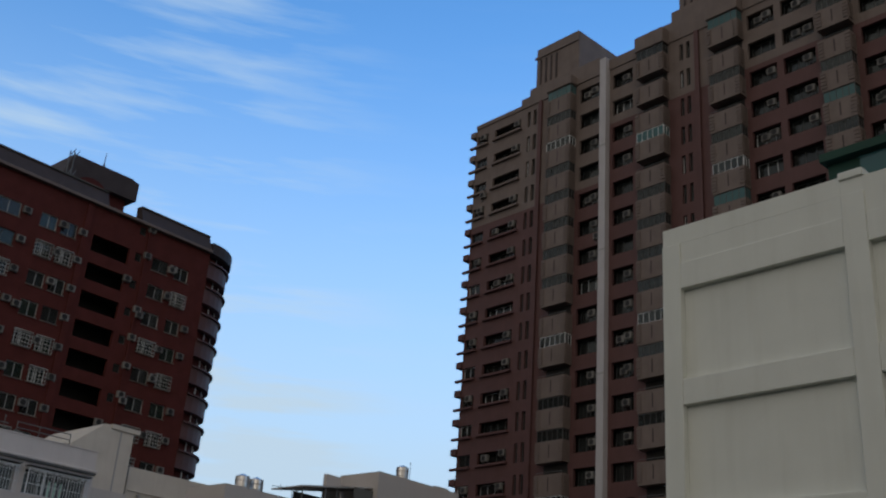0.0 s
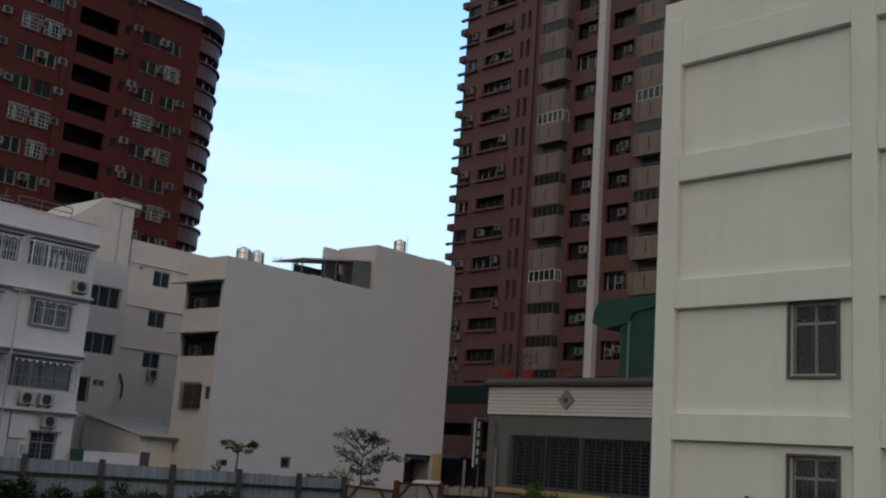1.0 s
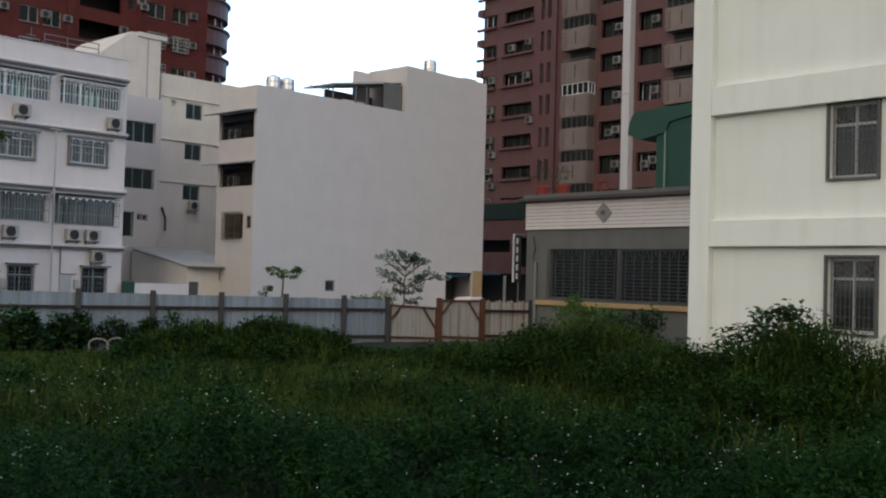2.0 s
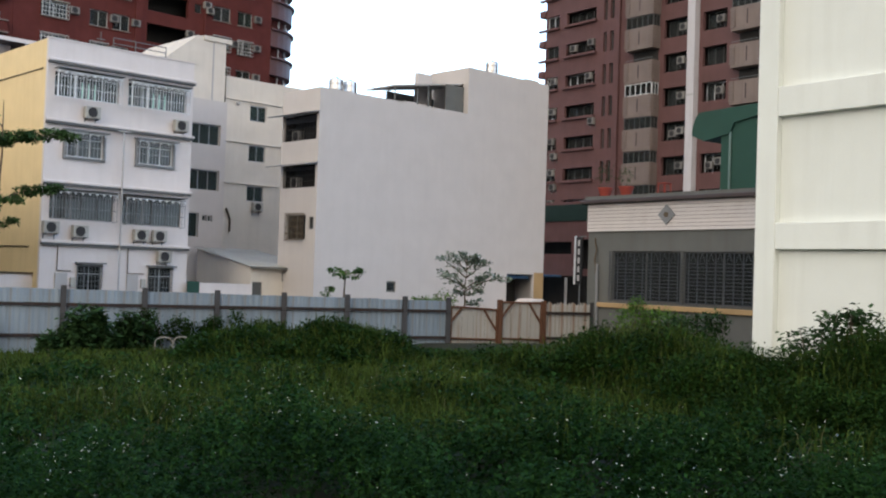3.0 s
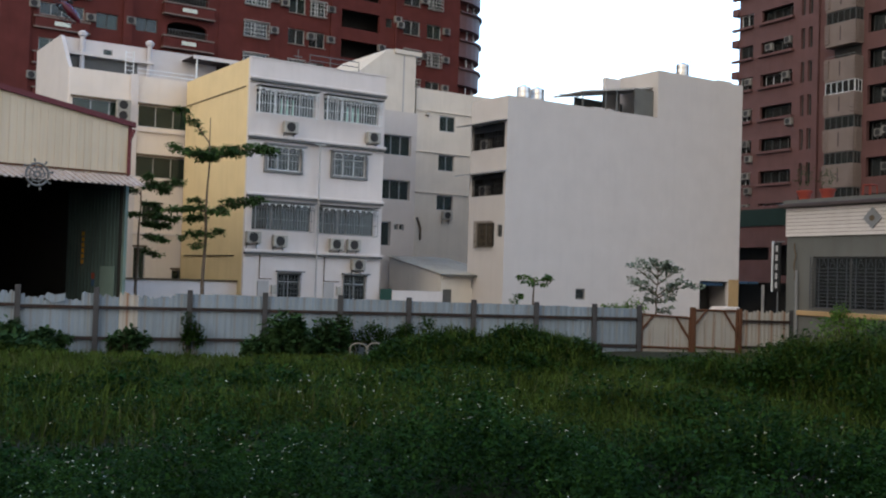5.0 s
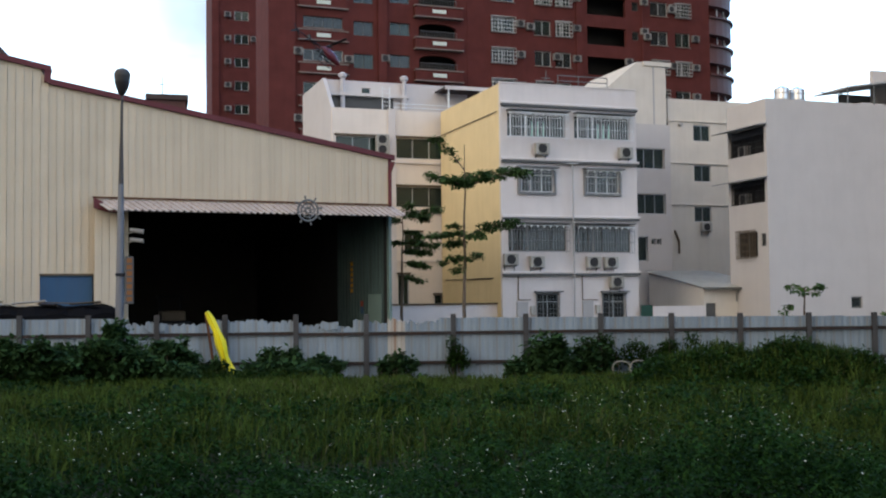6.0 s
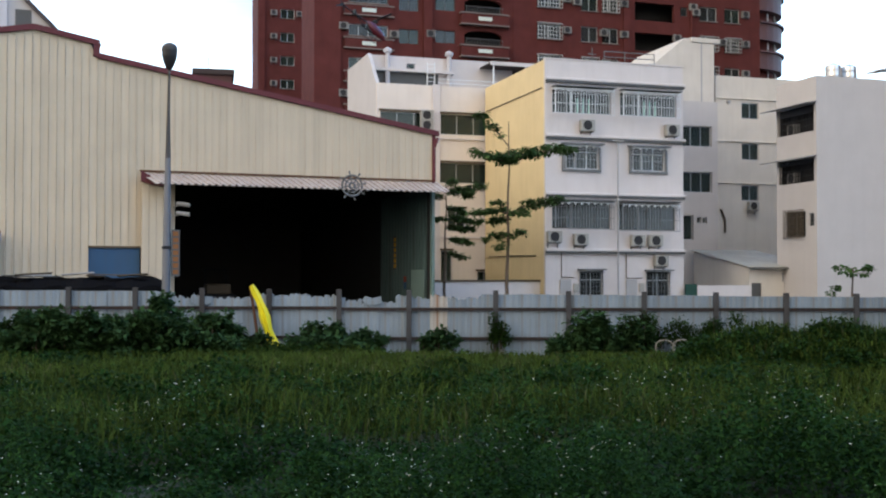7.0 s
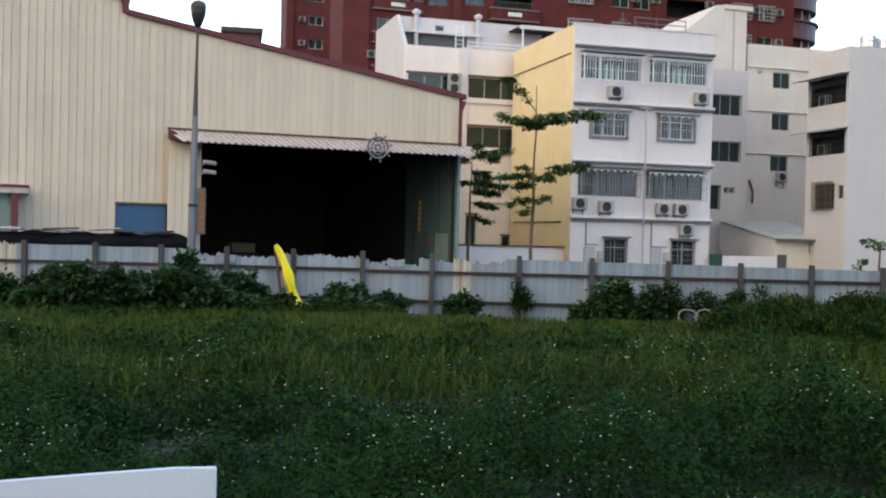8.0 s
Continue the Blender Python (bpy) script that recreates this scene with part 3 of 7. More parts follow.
    for a, b, c0, d in low:
        win = window(root, a, c0, b - a, d - c0, bars=4, frame_mat=M_DARKFRAME, curtain=M_CURTAIN)
        put("security_grille", grille_mesh(round(b - a, 2), 1.56, 0.5, M_HOOD, step=0.17, rails=2), win, pose(0, -0.1, -0.05), "grey steel window cage")
        grille_trim(win, round(b - a, 2), 1.56, 0.5, pose(0, -0.1, -0.05))
        boxes("hood", [(a - 0.05, b + 0.05, -0.72, -0.002, d + 0.02, d + 0.07)], M_HOOD, root, "grey sheet hood over the cage")
    for a, b, c0, d in base:
        win = window(root, a, c0, b - a, d - c0, bars=2, rail=0.78, frame_mat=M_ALU)
        put("security_grille", grille_mesh(round(b - a, 2), 2.2, 0.06, M_GREYBAR, rails=8, scallop=False), win, pose(0, -0.12, 0))
        boxes("hood", [(a - 0.12, b + 0.12, -0.35, -0.002, d + 0.05, d + 0.13)], M_GREYBAR, root)
    for x in (0.85, 4.99):
        boxes("service_panel", [(x, x + 0.68, -0.09, -0.002, 0.5, 2.18)], M_PIPE, root, "grey metal service panel", bevel=0.01)
        boxes("meter_box", [(x + 0.85, x + 1.12, -0.14, -0.002, 1.45, 1.95)], M_ACBODY, root)
    bm = bmesh.new()
    tube(bm, (4.36, -0.32, 0.2), (4.36, -0.32, 10.15), 0.05)
    box(bm, 4.0, 4.7, -0.36, -0.28, 10.1, 10.17)
    part("drain_pipe", bm, M_PIPE, root)
    for x, pts in ((0.9, ((3.75, 0.95), (2.3, 0.95), (2.3, 1.7))), (5.0, ((3.75, 5.0), (2.25, 5.0), (2.25, 6.0)))):
        bm = bmesh.new()
        for (za, xa), (zb, xb) in zip(pts, pts[1:]):
            tube(bm, (xa, -0.05, za), (xb, -0.05, zb), 0.028, sides=6)
        part("conduit", bm, M_CABLE, root)
    for a, b in (((-0.04, 0.5, 13.1), (-0.04, 9.9, 13.1)), ((-0.04, 1.4, 3.56), (-0.04, 9.4, 3.58))):
        bm = bmesh.new()
        tube(bm, a, b, 0.032, sides=6)
        part("wall_cable", bm, M_CABLE, root, "dark cable along the yellow wall")
    bm = bmesh.new()
    for x in (5.0, 6.4, 8.4):
        tube(bm, (x + 0.2, 3.2, H - 0.8), (x + 0.2, 3.2, H + 1.4), 0.03, sides=6)
    for z in (0.7, 1.05, 1.38):
        tube(bm, (5.2, 3.2, H + z), (8.6, 3.2, H + z), 0.03, sides=6)
    part("roof_rail", bm, M_GREYBAR, root, "rusty steel roof railing")
    bm = bmesh.new()
    tube(bm, (3.6, 1.5, H - 0.8), (3.6, 1.5, H + 1.2), 0.025, sides=6)
    box(bm, 3.35, 3.85, 1.48, 1.52, H + 0.75, H + 0.80)
    part("aerial", bm, M_GREYBAR, root)
    for x, z in ((2.04, 10.62), (7.45, 10.56), (0.0, 4.26), (1.62, 4.12), (5.2, 4.1), (6.35, 4.1), (6.70, 2.94)):
        ac_unit(m, x, z)


# ---------------------------------------------------------------- white house behind, with its roof terrace
def terrace_house():
    c = spot(28.5, 69.8)
    m = pose(c.x, c.y, 0, 0, 0, 47.6)
    root = thing("terrace_house", m, "white house with sliding windows, roof terrace and sloping side wall", "house", "houses behind the fence")
    x0, x1, H, D = -6.9, 1.2, 14.75, 9.0
    holes = [(-6.68, -3.3, 11.55, 12.95), (-2.64, 0.8, 11.58, 12.95), (-6.68, -3.3, 8.35, 9.75), (-2.68, 0.76, 8.4, 9.75), (-2.15, -0.95, 5.25, 6.75), (-6.4, -3.4, 5.2, 6.75), (-2.6, -1.85, 0.3, 4.0), (-0.1, 0.9, 1.9, 2.65)]
    bm = bmesh.new()
    facade(bm, x0, x1, 0, H, holes)
    part("wall", bm, M_PEACH, root, "pale peach plastered front wall")
    for a, b, z0, z1 in holes:
        window(root, a, z0, b - a, z1 - z0, bars=3 if b - a > 2 else 2, glass=M_GLASSG, curtain=M_MINT if random.random() < 0.7 else M_CURTAIN)
        boxes("lintel", [(a - 0.1, b + 0.1, -0.14, -0.002, z1 + 0.004, z1 + 0.12)], M_CABLE, root, "dark stained lintel")
    boxes("pilaster", [(-3.2, -2.72, -0.16, -0.002, 0, H + 0.05)], M_PLASTER, root)
    for z in (11.35, 8.1, 4.9):
        boxes("ledge", [(-2.7, x1, -0.12, -0.002, z - 0.1, z)], M_PLASTER, root)
    bm = bmesh.new()
    ys = [(0.22, 0), (0.22, H), (2.6, H + 2.4), (D, H + 2.4), (D, 0)]
    a = [bm.verts.new((x0, y, z)) for y, z in ys]
    b = [bm.verts.new((x0 + 0.22, y, z)) for y, z in ys]
    bm.faces.new(a)
    bm.faces.new(b[::-1])
    for i in range(5):
        bm.faces.new((a[i], a[(i + 1) % 5], b[(i + 1) % 5], b[i]))
    part("wall", bm, M_GREYWALL, root, "grey-white side wall stepping up to the roof")
    boxes("wall", [(x1 - 0.22, x1, 0.222, D, 0, H)], M_CREAM, root)
    boxes("wall", [(x0 + 0.22, x1 - 0.22, D - 0.22, D, 0, H + 1.9)], M_PLASTER, root)
    boxes("roof", [(x0 + 0.22, x1 - 0.22, 0.222, D - 0.22, H - 1.2, H - 1.0)], M_CEMENT, root)
    floors_z = (4.6, 7.8, 11.0)
    for z in floors_z:
        boxes("floor_slab", [(x0 + 0.24, x1 - 0.24, 0.24, D - 0.24, z - 0.12, z)], M_INSIDE, root)
    boxes("partition", [(x0 + 0.25, x1 - 0.25, 3.6, 3.7, 0.01, 13.5)], M_INSIDE, root)
    # penthouse wall across the terrace with its dark band and openings
    bm = bmesh.new()
    facade(bm, x0 + 0.24, x1 + 2.2, H - 1.0, H + 2.35, [(-4.2, -3.6, H - 0.9, H + 1.9)], y=2.7)
    part("penthouse_wall", bm, M_PLASTER, root)
    # flat dark sheet on the wall for the shade under the roof beam
    boxes("shade_band", [(x0 + 0.5, -2.0, 2.62, 2.69, H - 0.9, H + 1.25)], M_DARKFRAME, root, "dark sheet painted as the shaded terrace recess")
    boxes("roof_beam", [(-6.6, -1.0, 2.2, 2.6, H + 1.25, H + 1.45)], M_PLASTER, root)
    bm = bmesh.new()
    for x in (-3.4, -2.9):
        tube(bm, (x, 0.5, H - 1), (x, 0.5, H + 1.6), 0.035, sides=6)
    for i in range(8):
        tube(bm, (-3.4, 0.5, H - 0.5 + i * 0.28), (-2.9, 0.5, H - 0.5 + i * 0.28), 0.02, sides=5)
    part("ladder", bm, M_WHITEBAR, root, "white steel roof ladder")
    bm = bmesh.new()
    for z in (H + 0.25, H + 0.5):
        tube(bm, (-2.7, 0.3, z), (1.4, 0.3, z), 0.03, sides=6)
    part("terrace_rail", bm, M_WHITEBAR, root)
    for x in (-5.6, -1.3):
        bm = bmesh.new()
        tube(bm, (x, 2.4, H - 1), (x, 2.4, H + 2.5), 0.16, sides=10)
        lathe(bm, ((0.05, H + 2.45), (0.27, H + 2.5), (0.29, H + 2.7), (0.1, H + 2.82)), x, 2.4)
        part("vent_pipe", bm, M_STRIPE, root, "white roof vent pipe with a cowl")
    bm = bmesh.new()
    prism(bm, ((1.2, H + 0.1), (1.2, H + 1.9), (5.0, H + 1.9), (5.0, H + 0.1)), 3.4, 3.5)
    box(bm, 1.0, 6.2, 0.6, 3.8, H + 1.82, H + 1.9)
    part("canopy", bm, M_ROOFDARK, root, "dark terrace canopy with a pale edge")
    boxes("canopy_edge", [(1.0, 6.2, 0.52, 0.598, H + 1.7, H + 1.95)], M_PLASTER, root)
    bm = bmesh.new()
    for x in (1.3, 3.6):
        tube(bm, (x, 0.7, H - 1), (x, 0.7, H + 1.82), 0.06, sides=6)
    part("canopy_post", bm, M_WHITEBAR, root)
    ac_unit(m, -4.1, 11.75, -0.1)
    ac_unit(m, -4.1, 12.4, -0.1)
    # garden wall and a small door hood at its foot
    gw = thing("garden_wall", m, "low white garden wall with a dark coping", "wall", kind="structure")
    boxes("wall", [(-7.5, 8.0, -9.8, -9.6, 0, 2.05)], M_PLASTER, gw)
    boxes("coping", [(-7.5, 8.0, -9.86, -9.54, 2.054, 2.16)], M_CABLE, gw)
    boxes("gate_leaf", [(0.7, 1.7, -9.9, -9.87, 0.1, 2.0)], M_GREENCLOTH, gw, "dark green steel gate")


# ---------------------------------------------------------------- recessed wing and cream house between
def middle_houses():
    c = spot(17.6, 72)
    m = pose(c.x, c.y, 0, 0, 0, 47.6)
    root = thing("house_wing", m, "shaded white house wing with recessed windows", "house", "houses behind the fence")
    holes = [(-0.14, 2.12, 10.98, 12.36), (-0.12, 2.14, 7.92, 9.28), (-0.14, 0.7, 4.75, 6.38), (0.96, 1.3, 5.86, 6.26), (1.38, 1.72, 5.86, 6.26)]
    bm = bmesh.new()
    facade(bm, -2.5, 2.55, 0, 14.0, holes, thick=0.35)
    part("wall", bm, M_GREYWALL, root)
    for a, b, z0, z1 in holes:
        window(root, a, z0, b - a, z1 - z0, y=0.22, bars=3 if b - a > 2 else 1, frame_mat=M_ALU, glass=M_GLASSG)
    boxes("wall", [(2.35, 2.55, 0.352, 8, 0, 14.0), (-2.5, -2.3, 0.352, 8, 0, 14.0), (-2.3, 2.35, 7.8, 8, 0, 14.0)], M_GREYWALL, root)
    boxes("roof", [(-2.3, 2.34, 0.352, 7.79, 13.5, 13.7)], M_CEMENT, root)
    boxes("partition", [(-2.29, 2.34, 3, 3.1, 0, 13.4)], M_INSIDE, root)
    for z in (4.2, 7.4, 10.5):
        boxes("floor_slab", [(-2.29, 2.34, 0.36, 7.7, z - 0.12, z)], M_INSIDE, root)
    c = spot(15.97, 80)
    m = pose(c.x, c.y, 0, 0, 0, 47.6)
    root = thing("cream_house", m, "cream plastered house with small stair windows and a stair tower", "house", "houses behind the fence")
    holes = [(2.18, 3.64, 13.95, 15.15), (2.18, 3.64, 10.9, 12.12), (2.14, 3.6, 7.88, 9.02)]
    bm = bmesh.new()
    facade(bm, 0, 12, 0, 17.05, holes)
    part("wall", bm, M_CREAM, root)
    for a, b, z0, z1 in holes:
        window(root, a, z0, b - a, z1 - z0, bars=2, frame_mat=M_ALU, glass=M_GLASSG)
    for z in (15.45, 12.3, 9.2):
        boxes("ledge", [(0.1, 12, -0.12, -0.002, z - 0.1, z)], M_CREAM, root, "stained ledge line", bevel=0.015)
    boxes("wall", [(0, 0.22, 0.222, 9, 0, 17.05), (11.78, 12, 0.222, 9, 0, 17.05), (0.22, 11.78, 8.78, 9, 0, 17.05)], M_CREAM, root)
    boxes("roof", [(0.22, 11.78, 0.222, 8.78, 16.2, 16.4)], M_CEMENT, root)
    boxes("partition", [(0.23, 11.7, 3, 3.1, 0, 16.1)], M_INSIDE, root)
    bm = bmesh.new()
    prism(bm, ((-7.2, 0), (-7.2, 17.3), (-5.1, 17.6), (-2.7, 19.55), (-0.3, 19.55), (-0.3, 0)), -0.3, 7)
    part("stair_tower", bm, M_CREAM, root, "cream stair tower with a sloping top")
    boxes("tower_cap", [(-2.2, 0.12, -0.42, 7.1, 19.3, 19.62)], M_CREAM, root)
    boxes("tower_groove", [(-1.4, -1.28, -0.315, -0.302, 12, 19.25)], M_PIPE, root)
    bm = bmesh.new()
    lathe(bm, ((0.05, 0), (0.16, 0.05), (0.16, 0.2), (0.05, 0.24)), 0, 0)
    part("wall_lamp", bm, M_PIPE, root, m=pose(1.0, -0.15, 15.0))
    bm = bmesh.new()
    tube(bm, (0.35, -0.1, 7.2), (0.7, -0.1, 6.4), 0.08, sides=6)
    tube(bm, (0.7, -0.1, 6.4), (0.7, -0.1, 5.5), 0.08, sides=6)
    part("drain_pipe", bm, M_CABLE, root)
    ac_unit(m, 2.5, 7.15, -0.05)
    # lean-to shed in front of the wing
    c = spot(17.65, 63.9)
    m = pose(c.x, c.y, 0, 0, 0, 47.6)
    root = thing("lean_to_shed", m, "low lean-to shed with a pale corrugated roof", "shed")
    rise, deep = 0.17, 6.4
    for i in range(24):
        x = 4.2 + i * 0.205
        bm = bmesh.new()
        for x0, x1, dz in ((x, x + 0.13, 0.0), (x + 0.13, x + 0.203, -0.025)):
            q = [(x0, -0.35, 2.93 + dz), (x1, -0.35, 2.93 + dz), (x1, deep, 2.99 + deep * rise + dz), (x0, deep, 2.99 + deep * rise + dz)]
            up, dn = [bm.verts.new(p) for p in q], [bm.verts.new((p[0], p[1], p[2] - 0.04)) for p in q]
            bm.faces.new(up)
            bm.faces.new(dn[::-1])
            for k in range(4):
                bm.faces.new((up[k], dn[k], dn[(k + 1) % 4], up[(k + 1) % 4]))
        part("roof_sheet", bm, M_SHEDROOF, root)
    bm = bmesh.new()
    facade(bm, 4.45, 8.95, 0, 2.85, [(4.6, 5.3, 0.1, 1.95), (6.75, 7.5, 2.02, 2.6)], thick=0.15)
    part("wall", bm, M_CREAM, root)
    window(root, 6.75, 2.02, 0.75, 0.58, y=0.05, bars=2)
    boxes("door", [(4.6, 5.3, 0.08, 0.12, 0.1, 1.95)], M_DARKFRAME, root, "dark shed door")
    bm = bmesh.new()
    pts = [(0.16, 0), (0.16, 2.88), (deep, 2.85 + deep * rise), (deep, 0)]
    lo, hi = [bm.verts.new((4.45, y, z)) for y, z in pts], [bm.verts.new((4.6, y, z)) for y, z in pts]
    bm.faces.new(lo)
    bm.faces.new(hi[::-1])
    for k in range(4):
        bm.faces.new((lo[k], lo[(k + 1) % 4], hi[(k + 1) % 4], hi[k]))
    part("wall", bm, M_CREAM, root, "shaded cream side wall")
    boxes("gutter", [(4.2, 9.1, -0.48, -0.36, 2.78, 2.9)], M_CEMENT, root)
    boxes("wall", [(0.7, 4.3, -0.4, -0.25, 0, 1.82)], M_PLASTER, root, "low white yard wall")
    boxes("gate_leaf", [(-0.1, 0.68, -0.38, -0.32, 0, 1.9)], M_GREENCLOTH, root, "dark green gate")
    bm = bmesh.new()
    tube(bm, (8.95, -0.1, 0), (8.95, -0.1, 2.7), 0.07)
    part("drain_pipe", bm, M_CABLE, root)


# ---------------------------------------------------------------- blank grey-white house
def water_tank(m, label="stainless steel rooftop water tank"):
    root = thing("water_tank", m, label, "water tank", "rooftop water tanks")
    bm = bmesh.new()
    lathe(bm, ((0.42, 0.25), (0.46, 0.3), (0.44, 0.62), (0.46, 0.66), (0.44, 0.98), (0.46, 1.02), (0.44, 1.3), (0.2, 1.42), (0.12, 1.46)), sides=20)
    part("tank_body", bm, M_STEEL, root)
    for a in range(4):
        bm = bmesh.new()
        x, y = 0.4 * math.cos(a * 1.571 + 0.7), 0.4 * math.sin(a * 1.571 + 0.7)
        tube(bm, (x, y, 0), (x, y, 0.3), 0.03, sides=6)
        part("leg", bm, M_GREYBAR, root)
    return root


def blank_house():
    c = spot(10.98, 65)
    m = pose(c.x, c.y, 0, 0, 0, 47.6)
    root = thing("blank_wall_house", m, "grey-white house with a blank windowless side and stacked balconies", "house", "houses behind the fence")
    L, H = 21.15, 14.03
    bm = bmesh.new()
    facade(bm, 0, L, 0, H, [(5.83, 6.65, 1.55, 2.25), (17.18, 20.05, 0, 3.04)])
    part("wall", bm, M_GREYWALL, root, "smooth blank grey-white wall")
    bm = bmesh.new()
    facade(bm, 12.7, L, H + 0.003, 17.28, [])
    part("wall", bm, M_GREYWALL, root)
    boxes("corner_patch", [(20.1, L + 0.01, -0.012, -0.002, 0, 3.2)], M_TAN, root, "tan stained wall corner")
    window(root, 5.83, 1.55, 0.82, 0.7, bars=1, frame_mat=M_CEMENT, edge=0.1)
    # near-black sheet painted as the shade inside the doorway
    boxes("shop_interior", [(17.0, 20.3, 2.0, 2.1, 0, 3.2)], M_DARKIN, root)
    boxes("blue_awning", [(17.2, 19.9, 0.35, 1.2, 2.72, 2.95)], M_BLUE, root, "blue tarpaulin awning inside the doorway")
    # balcony end: the wall that faces west
    ends = [(0.08, 3.8, 10.85, 12.45), (0.08, 3.65, 7.9, 9.3), (1.05, 3.0, 4.68, 6.22), (0.22, 0.74, 5.3, 6.06)]
    bm = bmesh.new()
    facade(bm, 0.222, 3.88, 0, H, [(max(a, 0.24), b, z0, z1) for a, b, z0, z1 in ends])
    part("wall", bm, M_GREYWALL, root, "plastered end wall with open balconies", m=pose(0, 0, 0, 0, 0, 90) @ Matrix.Diagonal((1, -1, 1, 1)))
    for a, b, z0, z1 in ends[2:]:
        boxes("window", [(0.08, 0.14, a + 0.02, a + 0.08, z0, z1), (0.08, 0.14, b - 0.08, b - 0.02, z0, z1), (0.08, 0.14, a, b, z0, z0 + 0.06), (0.08, 0.14, a, b, z1 - 0.06, z1), (0.08, 0.14, (a + b) / 2 - 0.03, (a + b) / 2 + 0.03, z0, z1)], M_DARKFRAME, root)
        boxes("pane", [(0.10, 0.11, a + 0.05, b - 0.05, z0 + 0.05, z1 - 0.05)], M_GLASS, root)
    bm = bmesh.new()
    for i in range(16):
        box(bm, -0.22, -0.19, 1.0 + i * 0.13, 1.02 + i * 0.13, 4.6, 6.3)
    for k in range(5):
        box(bm, -0.23, -0.18, 1.0, 3.0, 4.6 + k * 0.42, 4.63 + k * 0.42)
    part("security_grille", bm, M_CABLE, root, "dark steel window cage")
    for z0, z1 in ((10.85, 12.45), (7.9, 9.3)):
        bm = bmesh.new()
        prism(bm, ((0.0, z1 + 0.12), (-0.9, z1 - 0.05), (-0.9, z1 - 0.1), (0.0, z1 + 0.06)), -0.05, 4.3)
        part("balcony_hood", bm, M_HOOD, root, "sloping sheet hood")
        # balcony room sheets carry the shade of the opening in their dark colour
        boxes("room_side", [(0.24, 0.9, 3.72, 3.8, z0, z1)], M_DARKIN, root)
        ac_unit(m @ pose(0, 0, 0, 0, 0, -90), -3.3, z0 + 0.05, 0.75, dull=True)
        bm = bmesh.new()
        facade(bm, 0.3, 3.6, z0 + 0.02, z1 - 0.1, [(0.34 + i * 0.3, 0.60 + i * 0.3, z0 + 0.06 + k * 0.36, z0 + 0.38 + k * 0.36) for i in range(11) for k in range(3)], thick=0.03)
        bmesh.ops.remove_doubles(bm, verts=bm.verts[:], dist=0.0005)
        part("balcony_grille", bm, M_BLACK, root, "black balcony grille", m=pose(0.05, 0, 0, 0, 0, 90) @ Matrix.Diagonal((1, -1, 1, 1)))
        # added dark sheet, set close behind the opening to deepen its shade
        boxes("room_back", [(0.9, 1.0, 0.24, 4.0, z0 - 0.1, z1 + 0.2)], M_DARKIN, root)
    boxes("wall", [(0.22, L, 3.9, 4.1, 0, H), (L - 0.22, L, 0.222, 3.9, 0, 17.2), (12.92, L - 0.23, 3.9, 4.1, H + 0.003, 17.2)], M_GREYWALL, root)
    boxes("roof", [(0.23, L - 0.23, 0.23, 3.89, H - 1.1, H - 0.9), (12.9, L - 0.23, 0.23, 3.89, 17.0, 17.1)], M_CEMENT, root)
    boxes("wall", [(12.7, 12.9, 0.23, 3.89, H - 0.9, 17.27)], M_GREYWALL, root)
    for z in (4.3, 7.5, 10.6):
        boxes("floor_slab", [(0.24, L - 0.24, 0.24, 3.8, z - 0.12, z)], M_INSIDE, root)
    # roof shelter beside the raised block
    bm = bmesh.new()
    prism(bm, ((6.4, H + 1.15), (12.68, H + 2.15), (12.68, H + 2.05), (6.4, H + 1.05)), 0.5, 3.6)
    part("shelter_roof", bm, M_PIPE, root, "grey sheet shelter roof on the roof deck")
    boxes("shelter_wall", [(10.9, 12.66, 0.4, 0.46, H - 0.2, H + 1.85), (8.2, 12.6, 3.4, 3.5, H - 0.8, H + 1.3)], M_CEMENT, root)
    for x in (6.6, 8.6, 9.6):
        bm = bmesh.new()
        tube(bm, (x, 0.7, H - 0.9), (x, 0.7, H + 1.1 + (x - 6.4) * 0.155), 0.05, sides=6)
        part("shelter_post", bm, M_GREYBAR, root)
    boxes("tank_plinth", [(1.5, 3.8, 0.6, 1.8, H - 0.9, H - 0.43)], M_CEMENT, root)
    boxes("skylight_box", [(8.0, 9.8, 1.2, 2.2, H - 0.9, H + 0.35)], M_PLASTER, root)
    boxes("parapet_block", [(10.6, 12.0, 3.0, 3.3, H, H + 2.9), (19.0, 20.4, 0.4, 1.2, 17.28, 17.5)], M_GREYWALL, root)
    bm = bmesh.new()
    tube(bm, (6.0, 1.0, H - 0.9), (6.0, 1.0, H + 0.9), 0.025, sides=6)
    for k in range(4):
        tube(bm, (5.0 + k * 0.1, 1.0, H + 0.7 + k * 0.02), (5.0 + k * 0.5, 1.0, H + 0.95 - k * 0.05), 0.02, sides=5)
    tube(bm, (4.3, 1.0, H + 0.75), (6.6, 1.0, H + 0.85), 0.02, sides=5)
    part("aerial", bm, M_GREYBAR, root, "thin television aerial")
    for x, y, z in ((2.1, 1.2, H - 0.42), (3.2, 1.2, H - 0.42), (16.6, 1.6, 17.12)):
        water_tank(m @ pose(x, y, z))
    bm = bmesh.new()
    tube(bm, (17.4, 1.6, 17.0), (17.4, 1.6, 19.0), 0.02, sides=5)
    part("aerial", bm, M_GREYBAR, root)
    car = thing("parked_car", m @ pose(18.3, -1.2, 0), "small white car parked by the doorway", "car")
    bm = bmesh.new()
